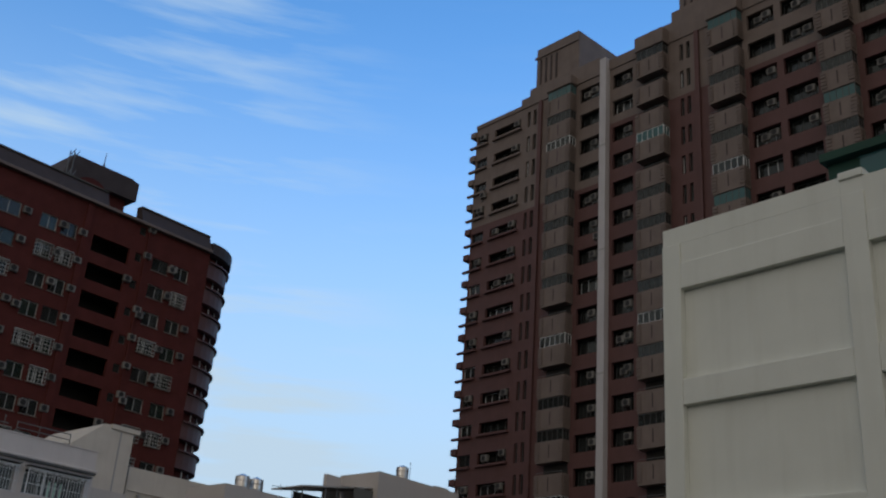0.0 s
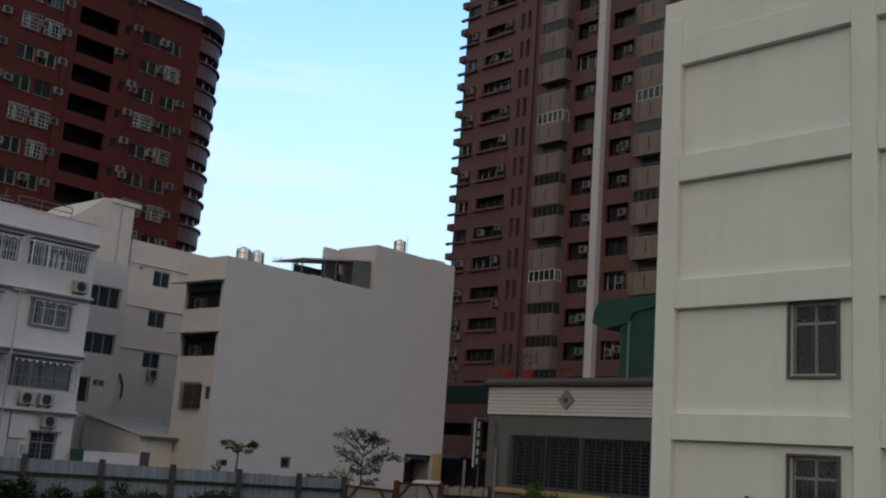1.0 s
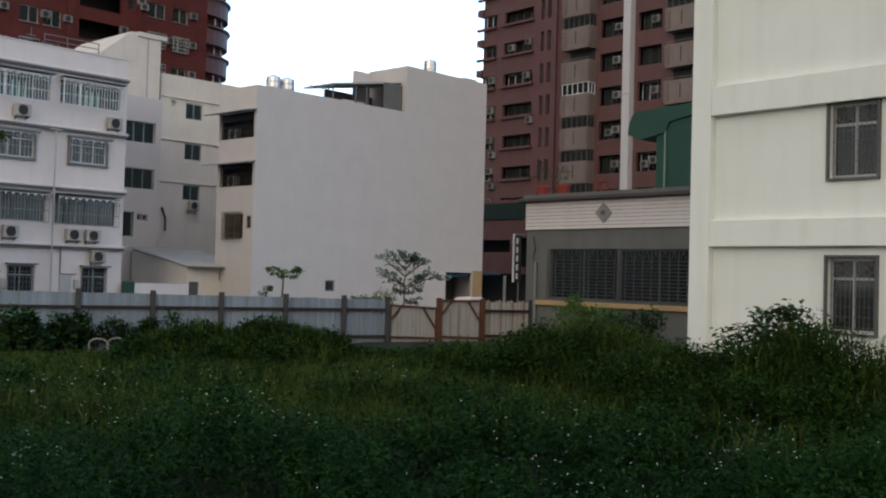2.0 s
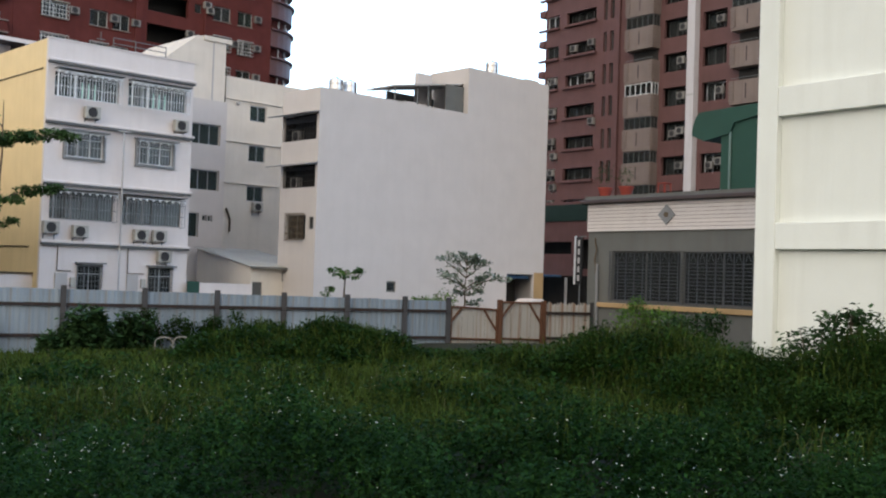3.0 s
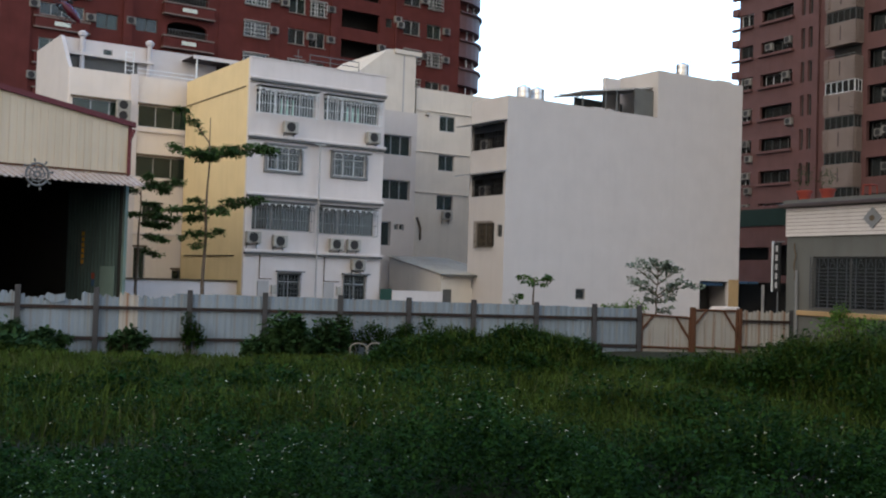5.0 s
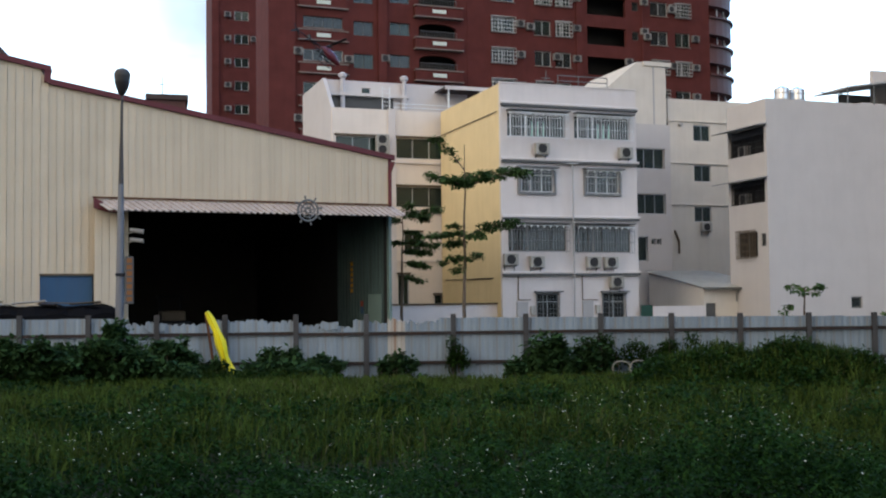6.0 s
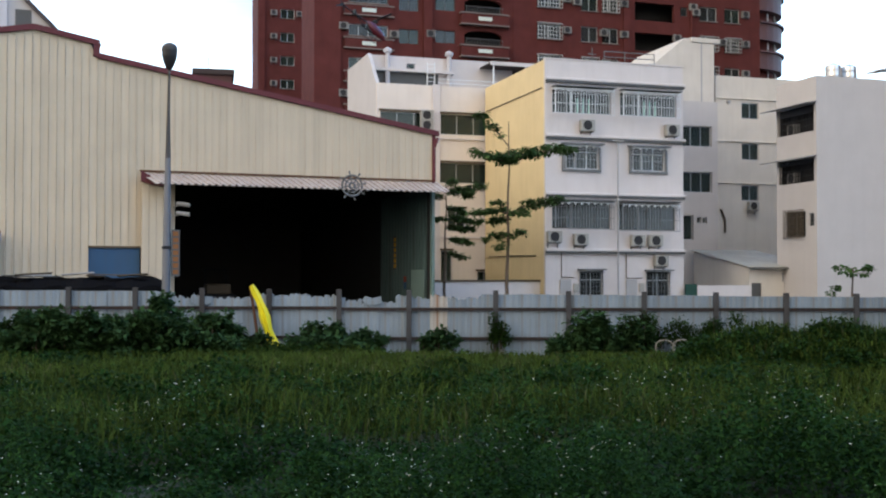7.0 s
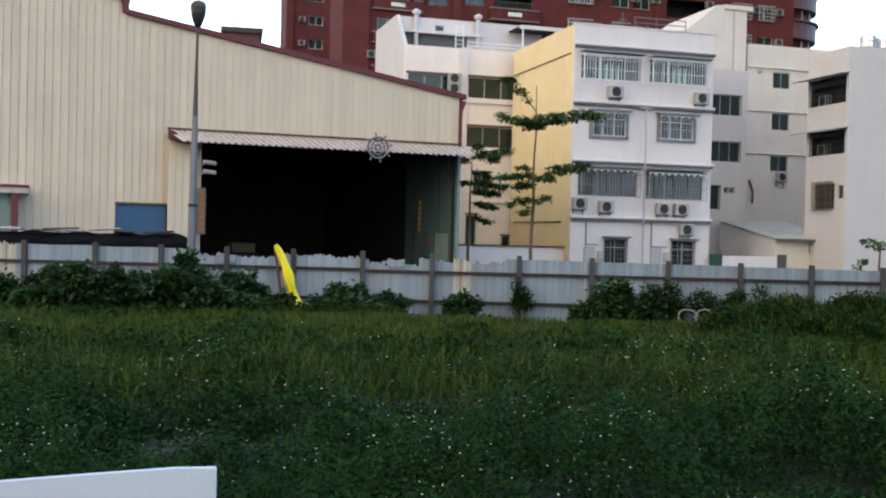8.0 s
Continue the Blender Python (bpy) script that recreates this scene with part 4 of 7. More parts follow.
    prism(bm, ((-1.7, 0.3), (-1.7, 0.75), (-0.9, 0.85), (-0.45, 1.28), (0.8, 1.3), (1.3, 0.85), (1.6, 0.8), (1.6, 0.3)), -0.7, 0.7)
    part("car_body", bm, M_PLASTER, car, bevel=0.05)
    for x in (-0.75, 0.75):
        bm = bmesh.new()
        tube(bm, (x, -0.72, 0.33), (x, 0.72, 0.33), 0.33, sides=14)
        part("wheel", bm, M_BLACK, car)


white_house()
terrace_house()
middle_houses()
blank_house()


# ---------------------------------------------------------------- white commercial block beside the lot
def white_block():
    c = spot(-12.4, 28)
    m = pose(c.x, c.y, 0, 0, 0, -47.4)
    root = thing("white_block", m, "white painted concrete building with a raised frame of bands and pilasters", "building")
    W, D = 19.0, 16.0
    wins = [(x + dx, x + dx + 1.16, z, z + 1.72) for x in (3.70,) for dx in (0.0, 6.0, 12.0) for z in (1.6, 5.16)]
    bm = bmesh.new()
    facade(bm, 0, W, 0, 14.9, wins, y=0.12, thick=0.25)
    part("wall", bm, M_WHITE, root, "white painted panel wall")
    for a, b in ((0.0, 0.58), (5.3, 5.9), (10.9, 11.5), (16.6, 17.2)):
        boxes("pilaster", [(a, b, -0.10, 0.118, 0, 14.9)], M_WHITE, root, bevel=0.012)
    for z0, z1 in ((3.58, 4.24), (6.9, 7.64), (10.28, 10.98), (13.54, 14.3)):
        for a, b in ((0.584, 5.296), (5.904, 10.896), (11.504, 16.596), (17.204, W)):
            boxes("band", [(a, b, -0.09, 0.118, z0, z1)], M_WHITE, root, bevel=0.012)
    for a, b, h in ((0.0, 5.3, 15.42), (5.3, 11.2, 15.3), (11.2, W, 15.3)):
        boxes("parapet", [(a + 0.002, b - 0.002, -0.06, 0.36, 14.304 if a else 14.904, h)], M_WHITE, root)
    boxes("parapet", [(0.584, 5.296, -0.06, 0.118, 14.304, 14.9)], M_WHITE, root)
    boxes("parapet_post", [(5.28, 5.92, -0.12, 0.38, 15.31, 15.52)], M_WHITE, root, bevel=0.02)
    boxes("wall", [(0.0, 0.25, 0.372, D, 0, 15.3), (W - 0.25, W, 0.372, D, 0, 15.3), (0.25, W - 0.25, D - 0.25, D, 0, 15.3)], M_WHITE, root)
    boxes("roof", [(0.26, W - 0.26, 0.372, D - 0.26, 14.0, 14.2)], M_CEMENT, root)
    boxes("floor_slab", [(0.26, W - 0.26, 0.38, D - 0.3, z, z + 0.12) for z in (3.7, 7.1, 10.6)], M_INSIDE, root)
    boxes("partition", [(0.26, W - 0.26, 4.0, 4.1, 0, 13.9)], M_INSIDE, root)
    for a, b, z0, z1 in wins:
        ob = window(root, a, z0, b - a, z1 - z0, y=0.24, bars=2, rail=0.72, frame_mat=M_ALU, edge=0.07)
        boxes("surround", [(a - 0.06, a - 0.003, 0.03, 0.117, z0 - 0.06, z1 + 0.06), (b + 0.003, b + 0.06, 0.03, 0.117, z0 - 0.06, z1 + 0.06), (a, b, 0.03, 0.117, z1 + 0.004, z1 + 0.06), (a, b, 0.03, 0.117, z0 - 0.06, z0 - 0.004)], M_DARKFRAME, root, "dark grey window surround")
        bm = bmesh.new()
        for i in range(10):
            x = 0.07 + i * (b - a - 0.14) / 9
            box(bm, x - 0.005, x + 0.005, -0.09, -0.075, 0.04, (z1 - z0) * 0.98)
        for k in range(5):
            z = 0.12 + k * 0.24
            box(bm, 0.03, b - a - 0.03, -0.088, -0.078, z, z + 0.012)
        for cx in (0.31, 0.91):
            for i in range(12):
                t0, t1 = 2 * math.pi * i / 12, 2 * math.pi * (i + 1) / 12
                tube(bm, (cx + 0.17 * math.cos(t0), -0.08, 1.47 + 0.17 * math.sin(t0)), (cx + 0.17 * math.cos(t1), -0.08, 1.47 + 0.17 * math.sin(t1)), 0.012, sides=4)
            tube(bm, (cx - 0.25, -0.08, 1.3), (cx + 0.25, -0.08, 1.65), 0.01, sides=4)
            tube(bm, (cx - 0.25, -0.08, 1.65), (cx + 0.25, -0.08, 1.3), 0.01, sides=4)
        part("security_grille", bm, M_DARKFRAME, ob, "dark wrought iron window bars")
    # green clad penthouse on the roof
    boxes("roof_house", [(3.95, 16, 2.2, 9, 14.2, 17.15)], M_GREENCLOTH, root, "green clad rooftop house")
    boxes("roof_house_eave", [(3.85, 16.2, 1.9, 9.2, 17.154, 17.4)], M_GREENCLOTH, root, "dark green eave")
    boxes("roof_house_window", [(4.9 + i * 1.7, 6.3 + i * 1.7, 2.12, 2.19, 16.5, 17.1) for i in range(4)], M_GLASST, root)
    return m


white_block()


# ---------------------------------------------------------------- grey shop with the siding band
def grey_shop():
    c = spot(-3.73, 46)
    m = pose(c.x, c.y, 0, 0, 0, -47.9)
    root = thing("grey_shop", m, "single-storey grey cement shop with a pale siding band and barred windows", "shop")
    W, D = 13.5, 12.0
    holes = [(1.38, 5.0, 1.88, 3.95), (5.12, 8.9, 1.86, 3.93), (9.1, 12.6, 1.86, 3.93)]
    bm = bmesh.new()
    facade(bm, 0, W, 0, 4.78, holes)
    part("wall", bm, M_CEMENT, root, "stained grey cement wall")
    for i in range(8):
        z = 4.786 + i * 0.146
        boxes("siding_board", [(0.0, W, -0.10, 0.12, z, z + 0.128)], M_SIDING, root)
    boxes("siding_backing", [(0.01, W - 0.01, -0.07, 0.118, 4.784, 5.95)], M_CABLE, root)
    boxes("wall", [(0.0, W, 0.122, 0.22, 4.784, 5.95)], M_CEMENT, root)
    boxes("roof_edge", [(-0.25, W, -0.35, 0.3, 5.954, 6.12)], M_ROOFDARK, root, "dark overhanging roof edge", bevel=0.03)
    boxes("roof_edge", [(-0.15, W, -0.15, 0.3, 6.124, 6.28)], M_CEMENT, root)
    boxes("roof", [(0.0, W, 0.3, D, 5.9, 6.1)], M_CEMENT, root)
    boxes("wall", [(0.0, 0.22, 0.222, D, 0, 5.89), (W - 0.22, W, 0.222, D, 0, 5.89), (0.22, W - 0.22, D - 0.2, D, 0, 5.89)], M_CEMENT, root)
    boxes("partition", [(0.23, W - 0.23, 4, 4.1, 0, 5.8)], M_DARKIN, root)
    boxes("sill", [(0.7, W, -0.16, -0.002, 1.58, 1.78)], M_TAN, root, "tan painted sill ledge", bevel=0.02)
    for a, b, z0, z1 in holes:
        ob = window(root, a, z0, b - a, z1 - z0, bars=2, frame_mat=M_DARKFRAME, glass=M_GLASS)
        bm = bmesh.new()
        n = int((b - a) / 0.42)
        for i in range(n + 1):
            x = (b - a) * i / n
            box(bm, x - 0.012, x + 0.012, -0.24, -0.215, 0, z1 - z0)
        for k in range(12):
            box(bm, 0, b - a, -0.24, -0.215, 0.05 + k * 0.14, 0.072 + k * 0.14)
        for i in range(n):
            x = (b - a) * (i + 0.5) / n
            tube(bm, (x - 0.12, -0.23, 1.68), (x, -0.23, 2.0), 0.012, sides=4)
            tube(bm, (x + 0.12, -0.23, 1.68), (x, -0.23, 2.0), 0.012, sides=4)
        part("security_grille", bm, M_LATTICE, ob, "dull steel window lattice")
    bm = bmesh.new()
    q = ((3.94, 5.4), (4.36, 5.0), (4.78, 5.4), (4.36, 5.82))
    prism(bm, q, -0.16, -0.105)
    ob = part("diamond_ornament", bm, M_HOOD, root, "grey diamond ornament")
    bm = bmesh.new()
    lathe(bm, ((0.11, 0), (0.11, 0.03)), sides=14)
    part("diamond_boss", bm, M_CABLE, ob, m=pose(4.36, -0.16, 5.4, 90))
    bm = bmesh.new()
    tube(bm, (0.68, -0.09, 0), (0.62, -0.09, 3.4), 0.06)
    part("drain_pipe", bm, M_HOOD, root)
    bm = bmesh.new()
    for i in range(6):
        tube(bm, (0.55 + 0.06 * math.sin(i * 2), -0.12, 3.0 + i * 0.25), (0.55 + 0.06 * math.sin(i * 2 + 2), -0.12, 3.25 + i * 0.25), 0.035, sides=5)
    part("cable_bundle", bm, M_CABLE, root, "dark tangled cable bundle")
    # hanging shop sign at the corner: writing too far to read
    sign = thing("hanging_sign", m @ pose(-0.35, -0.1, 0), "narrow dark upright sign with pale edge", "sign")
    boxes("sign_panel", [(-0.22, 0.14, -0.08, 0.0, 2.5, 4.55)], M_BLACK, sign, bevel=0.01)
    boxes("sign_edge", [(-0.30, -0.265, -0.1, 0.02, 2.5, 4.6)], M_WHITEBAR, sign)
    for k in range(5):
        boxes("sign_mark", [(-0.10, 0.02, -0.09, -0.082, 2.65 + k * 0.38, 2.90 + k * 0.38)], M_PIPE, sign)
    boxes("bracket", [(-0.1, 0.36, -0.05, -0.03, 4.56, 4.6)], M_GREYBAR, sign)
    boxes("post", [(-0.02, 0.03, -0.05, -0.01, 0, 2.5)], M_GREYBAR, sign)
    # roof things: pots and the green canvas canopy
    for x, z in ((0.55, 1.0), (1.75, 0.75)):
        pot = thing("potted_plant", m @ pose(x, 0.35, 6.1), "small plant in a red plastic pot on the roof edge", "potted plant", "pots on the shop roof")
        bm = bmesh.new()
        lathe(bm, ((0.2, 0.18), (0.29, 0.5), (0.32, 0.5), (0.32, 0.58), (0.26, 0.58), (0.18, 0.4)), sides=16)
        part("pot", bm, M_TERRA, pot)
        leaves_part(pot, "foliage", [(0, 0, 0.7 + z * 0.45, 0.42, 0.35, z * 0.5)], 160, 0.09, M_BUSH)
    stool = thing("plastic_stool", m @ pose(3.6, 0.6, 6.1), "red plastic stool on the roof", "stool")
    boxes("seat", [(-0.2, 0.2, -0.2, 0.2, 0.62, 0.66)], M_TERRA, stool, bevel=0.01)
    for a in (-0.17, 0.17):
        for b in (-0.17, 0.17):
            bm = bmesh.new()
            tube(bm, (a * 1.15, b * 1.15, 0), (a, b, 0.62), 0.025, sides=6)
            part("leg", bm, M_TERRA, stool)
    can = thing("green_canopy", m, "dark green canvas canopy over a rooftop shelter", "canopy")
    bm = bmesh.new()
    prof = [(5.0 + 0.45 * (1 - math.cos(t)), 8.55 + 0.9 * math.sin(t)) for t in [math.pi / 2 * i / 8 for i in range(9)]]
    prism(bm, [*prof, (10.5, 9.62), (10.5, 9.5), (7.0, 8.9), (6.8, 8.5), (5.6, 8.3)], 0.5, 4.5)
    part("canvas_top", bm, M_GREENCLOTH, can, "rounded green canvas top")
    bm = bmesh.new()
    facade(bm, 6.35, 10.5, 6.1, 9.0, [], thick=0.06, y=0.6)
    part("canvas_wall", bm, M_GREENCLOTH, can)
    for x in (6.8, 8.6):
        bm = bmesh.new()
        tube(bm, (x, 0.56, 6.1), (x, 0.56, 9.3), 0.05, sides=6)
        part("post", bm, M_GREENSHEET, can)


# ---------------------------------------------------------------- foliage
def scatter_leaves(centers, size, spread=0.6, droop=0.0, long=1.7, rng=None):
    """One mesh of small folded leaves (four corners each) at the given places. size: one length, or one for each leaf."""
    rng = rng or np.random.default_rng(7)
    c = np.asarray(centers, float)
    n = len(c)
    yaw, tilt = rng.uniform(0, 2 * np.pi, n), rng.normal(0.0, spread, n) - droop
    ln = (np.ones(n) * size) * rng.uniform(0.65, 1.35, n)
    wd = ln / long
    d = np.stack([np.cos(yaw) * np.cos(tilt), np.sin(yaw) * np.cos(tilt), np.sin(tilt)], 1)
    s = np.stack([-np.sin(yaw), np.cos(yaw), rng.normal(0, 0.35, n)], 1)
    s /= np.linalg.norm(s, axis=1)[:, None]
    up = np.cross(d, s)
    v = np.empty((n, 4, 3))
    v[:, 0] = c
    v[:, 1] = c + d * (ln * 0.5)[:, None] + s * (wd * 0.5)[:, None] + up * (wd * 0.12)[:, None]
    v[:, 2] = c + d * ln[:, None]
    v[:, 3] = c + d * (ln * 0.5)[:, None] - s * (wd * 0.5)[:, None] + up * (wd * 0.12)[:, None]
    return v.reshape(-1, 3), np.arange(n * 4).reshape(n, 4)


def sunk(verts):
    """Leaves and blades let down onto the sinking ground."""
    out = np.array(verts, float)
    out[:, 2] += dip(out[:, 0], out[:, 1])
    return out


def quick_mesh(name, verts, faces, mat):
    me = bpy.data.meshes.new(name)
    k = faces.shape[1]
    me.vertices.add(len(verts))
    me.vertices.foreach_set("co", np.ascontiguousarray(verts, np.float32).ravel())
    me.loops.add(faces.size)
    me.loops.foreach_set("vertex_index", faces.astype(np.int32).ravel())
    me.polygons.add(len(faces))
    me.polygons.foreach_set("loop_start", np.arange(0, faces.size, k, dtype=np.int32))
    me.update(calc_edges=True)
    me.materials.append(mat)
    return me


def in_blobs(blobs, n, rng):
    """Places in the outer parts of a few squashed balls (x, y, z, radius x, radius y, radius z)."""
    b = np.array(blobs, float)
    share = b[:, 3] * b[:, 4] + b[:, 3] * b[:, 5]
    pick = rng.choice(len(b), n, p=share / share.sum())
    d = rng.normal(size=(n, 3))
    d /= np.linalg.norm(d, axis=1)[:, None]
    r = rng.uniform(0.25, 1.0, n) ** 0.4 * (1 + 0.18 * rng.normal(size=n))
    return b[pick, :3] + d * r[:, None] * b[pick, 3:]


def leaves_part(parent, name, blobs, n, size, mat, spread=0.6, droop=0.2, seed=1, long=1.7, label=""):
    rng = np.random.default_rng(seed)
    v, f = scatter_leaves(in_blobs(blobs, n, rng), size, spread, droop, long, rng)
    return put(name, quick_mesh(name, v, f, mat), parent, None, label)


grey_shop()


# ---------------------------------------------------------------- mauve apartment tower
def mauve_tower():
    c = spot(-1.12, 113)
    m = pose(c.x, c.y, 0, 0, 0, -47.6)
    root = thing("mauve_tower", m, "tall mauve-tiled apartment tower with beige balcony bays", "apartment tower", "apartment towers")
    P, FIRST, N = 3.25, 5.55, 19
    W, TOP, PALE = 57.0, 67.5, 54.2
    levels = [FIRST + P * k for k in range(N)]
    cols = [(0.15, 2.0, 1.05, 2.35, 2), (3.1, 7.3, 1.05, 2.3, 4), (8.35, 8.8, 0.75, 2.75, 1), (9.25, 9.75, 0.75, 2.75, 1), (16.2, 19.1, 0.85, 2.6, 3), (20.75, 23.4, 0.85, 2.6, 3),
            (29.3, 29.75, 0.75, 2.75, 1), (30.1, 30.55, 0.75, 2.75, 1), (37.1, 40.0, 0.85, 2.6, 3), (40.7, 43.9, 0.85, 2.6, 3), (48.2, 50.6, 0.85, 2.6, 2), (51.5, 54.8, 0.85, 2.6, 3)]
    holes = [(a, b, z + c0, z + c1, k) for z in levels for a, b, c0, c1, k in cols]
    for x0, x1, z0, z1, mat in ((0, 20.0, 0, PALE, M_MAUVE), (0, 20.0, PALE, TOP, M_BEIGE), (20.0, W, 0, PALE + 2 * P, M_MAUVE), (20.0, W, PALE + 2 * P, TOP, M_BEIGE)):
        bm = bmesh.new()
        facade(bm, x0, x1, z0, z1, [h for h in holes if x0 < h[0] < x1 and h[3] <= z1 and h[2] >= z0], thick=0.35)
        part("wall", bm, mat, root, "mauve tiled wall" if mat is M_MAUVE else "beige tiled upper wall")
    for a, b, z0, z1, k in holes:
        if z1 > TOP:
            continue
        r = random.random()
        window(root, a, z0, b - a, z1 - z0, y=0.75 if b - a > 1.9 else 0.28, bars=k, frame_mat=M_DARKFRAME if r < 0.8 else M_WHITEBAR, glass=M_GLASS, edge=0.06)
        if b - a > 1.1:
            ac_chance = random.random()
            if ac_chance < 0.62:
                ac_unit(m, b - 0.95 - random.random() * 0.3, z0 + 0.42 + random.random() * 0.2, 0.22, dull=True)
            if ac_chance < 0.22 and b - a > 2:
                ac_unit(m, a + 0.5 + random.random() * 0.8, z0 + 0.3, 0.22, dull=True)
            if random.random() < 0.06:
                ac_unit(m, b - 0.5, z0 - 1.0, 0.0, dull=True)
    # ledges under the wide windows
    for a, b in ((-0.75, 2.1), (2.95, 7.5)):
        for z in levels:
            boxes("ledge", [(a, b, -0.35, -0.002, z + 0.78, z + 1.02)], M_MAUVE if z < PALE else M_BEIGE, root)
    for z in levels:
        boxes("corner_box", [(-0.85, -0.002, -0.2, 1.6, z + 2.45, z + 3.15)], M_MAUVE if z < PALE else M_BEIGE, root, "projecting corner box")
    def comb():
        """A block of raised bands, cut in one piece."""
        bm = bmesh.new()
        side = [(0.0, 0.0)]
        for i in range(5):
            side += [(-0.09, i * 0.36), (-0.09, i * 0.36 + 0.2), (-0.015, i * 0.36 + 0.2), (-0.015, i * 0.36 + 0.36)]
        side += [(0.0, 1.8)]
        lo, hi = [bm.verts.new((0.0, y, z)) for y, z in side], [bm.verts.new((0.55, y, z)) for y, z in side]
        bm.faces.new(lo)
        bm.faces.new(hi[::-1])
        for i in range(len(side)):
            j = (i + 1) % len(side)
            bm.faces.new((lo[j], lo[i], hi[i], hi[j]))
        return mesh_of("corner_rib", bm, M_BEIGE)

    # projecting balcony bays with banded parapets
    for a, b, top in ((12.3, 15.75, TOP + 0.9), (24.6, 28.0, TOP + 1.6), (33.3, 36.7, TOP + 2.0), (44.7, 47.7, TOP + 2.0)):
        p = 1.1
        for k, z in enumerate(levels):
            bay = boxes("balcony", [(a, b, -p, -0.002, z, z + 0.22), (a, b, -p, -p + 0.18, z + 0.22, z + 2.08), (a, a + 0.18, -p + 0.182, -0.002, z + 0.22, z + 2.08), (b - 0.18, b, -p + 0.182, -0.002, z + 0.22, z + 2.08)], M_BEIGE, root, "beige balcony parapet")
            for x0, x1 in ((a - 0.05, a + 0.5), (b - 0.5, b + 0.05)):
                put("corner_rib", shared(("rib", p), comb), bay, pose(x0, -p - 0.002, z + 0.3))
            put("corner_rib", shared(("rib", p), comb), bay, pose(b + 0.002, -p + 0.2, z + 0.3, 0, 0, 90))
            boxes("slot", [((a + b) / 2 - 0.07, (a + b) / 2 + 0.07, -p - 0.012, -p - 0.002, z + 0.45, z + 1.75)], M_ROOFDARK, bay, "dark upright slot")
            r = random.random()
            h = 1.12
            if r < 0.72:
                g = M_GLASST if random.random() < 0.16 else M_GLASS
                fm = M_WHITEBAR if random.random() < 0.15 else M_DARKFRAME
                window(root, a + 0.05, z + 2.09, b - a - 0.1, h, y=-p + 0.06, bars=5, frame_mat=fm, glass=g)
                window(root, 0, 0, p - 0.2, h, y=0.0, bars=2, frame_mat=fm, glass=g, m=pose(b - 0.06, -p + 0.15, z + 2.09, 0, 0, 90))
            else:
                boxes("balcony_rail", [(a + 0.05, b - 0.05, -p + 0.07, -p + 0.11, z + 2.3, z + 2.34)], M_GREYBAR, root)
        # near-black sheet for the shade behind the bay; no recess is cut
        boxes("bay_back", [(a + 0.2, b - 0.2, -0.06, -0.004, 6, TOP - 0.5)], M_DARKIN, root, "near-black sheet painted as the shade of the balcony recess")
        boxes("bay_cap", [(a - 0.1, b + 0.1, -p - 0.1, 1.5, levels[-1] + P + 0.02, top)], M_BEIGE, root, bevel=0.05)
    boxes("duct", [(19.5, 20.35, -0.7, -0.002, 0, TOP + 1.4)], M_STRIPE, root, "pale vertical duct strip")
    for z in (20, 33, 46, 58):
        boxes("duct_joint", [(19.46, 20.39, -0.74, -0.702, z, z + 0.15)], M_PIPE, root)
    for a, b in ((10.2, 10.7), (31.2, 31.7)):
        boxes("pilaster", [(a, b, -0.25, -0.002, 0, TOP)], M_MAUVE, root)
    # roofline
    for a, b, z in ((0, 7.4, TOP + 0.5), (7.4, 8.7, TOP + 1.3), (8.7, 19.0, TOP + 2.2), (19.0, 23.8, TOP + 1.3), (23.8, 28.5, TOP + 2.4), (28.5, 57, TOP + 3.6)):
        boxes("parapet", [(a + 0.002, b - 0.002, -0.12, 0.4, TOP + 0.004, z)], M_BEIGE, root)
    for a, b, z in ((8.9, 15.4, TOP + 8.0), (29, 47, TOP + 9.5)):
        boxes("roof_house", [(a, b, 0.5, 9, TOP + 0.1, z)], M_BEIGE, root, "beige rooftop stair house", bevel=0.15)
        for i in range(4):
            boxes("roof_house_slot", [(a + 0.7 + i * 0.8, a + 0.95 + i * 0.8, 0.43, 0.49, z - 5.2, z - 1.8)], M_ROOFDARK, root)
        boxes("roof_house_band", [(a - 0.1, b + 0.1, 0.36, 0.495, z - 1.5, z - 1.2)], M_BEIGE, root)
    boxes("wall", [(0.002, 0.35, 0.352, 18, 0, TOP), (W - 0.35, W, 0.352, 18, 0, TOP), (0.35, W - 0.35, 17.6, 18, 0, TOP)], M_MAUVE, root)
    boxes("roof", [(0.36, W - 0.36, 0.36, 17.6, TOP - 0.4, TOP - 0.1)], M_CEMENT, root)
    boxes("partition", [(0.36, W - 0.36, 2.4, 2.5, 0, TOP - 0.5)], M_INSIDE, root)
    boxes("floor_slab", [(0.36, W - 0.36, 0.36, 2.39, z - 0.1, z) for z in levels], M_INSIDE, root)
    # low street front beside the tower's foot
    bm = bmesh.new()
    facade(bm, -2.0, 14.0, 0, 10.4, [(5.0, 9.2, 5.3, 6.5), (9.9, 13.0, 3.9, 6.7), (4.6, 13.4, 0, 3.2)], thick=0.4, y=-4.5)
    part("street_front", bm, M_MAUVE, root, "low mauve street front")
    boxes("street_front_roof", [(-2.0, 14.0, -4.1, -2.0, 10.0, 10.3)], M_CEMENT, root)
    # dark sheet gives the street openings their shade by colour
    boxes("street_front_back", [(-2.0, 14.0, -2.0, -1.9, 0, 10.0)], M_DARKIN, root)
    boxes("sign_band", [(4.5, 14.1, -4.66, -4.502, 8.5, 10.1)], M_GREENSIGN, root, "dark green sign band")
    boxes("street_awning", [(5.0, 8.0, -5.8, -4.502, 3.0, 3.25)], M_BLUE, root, "blue street awning", bevel=0.04)
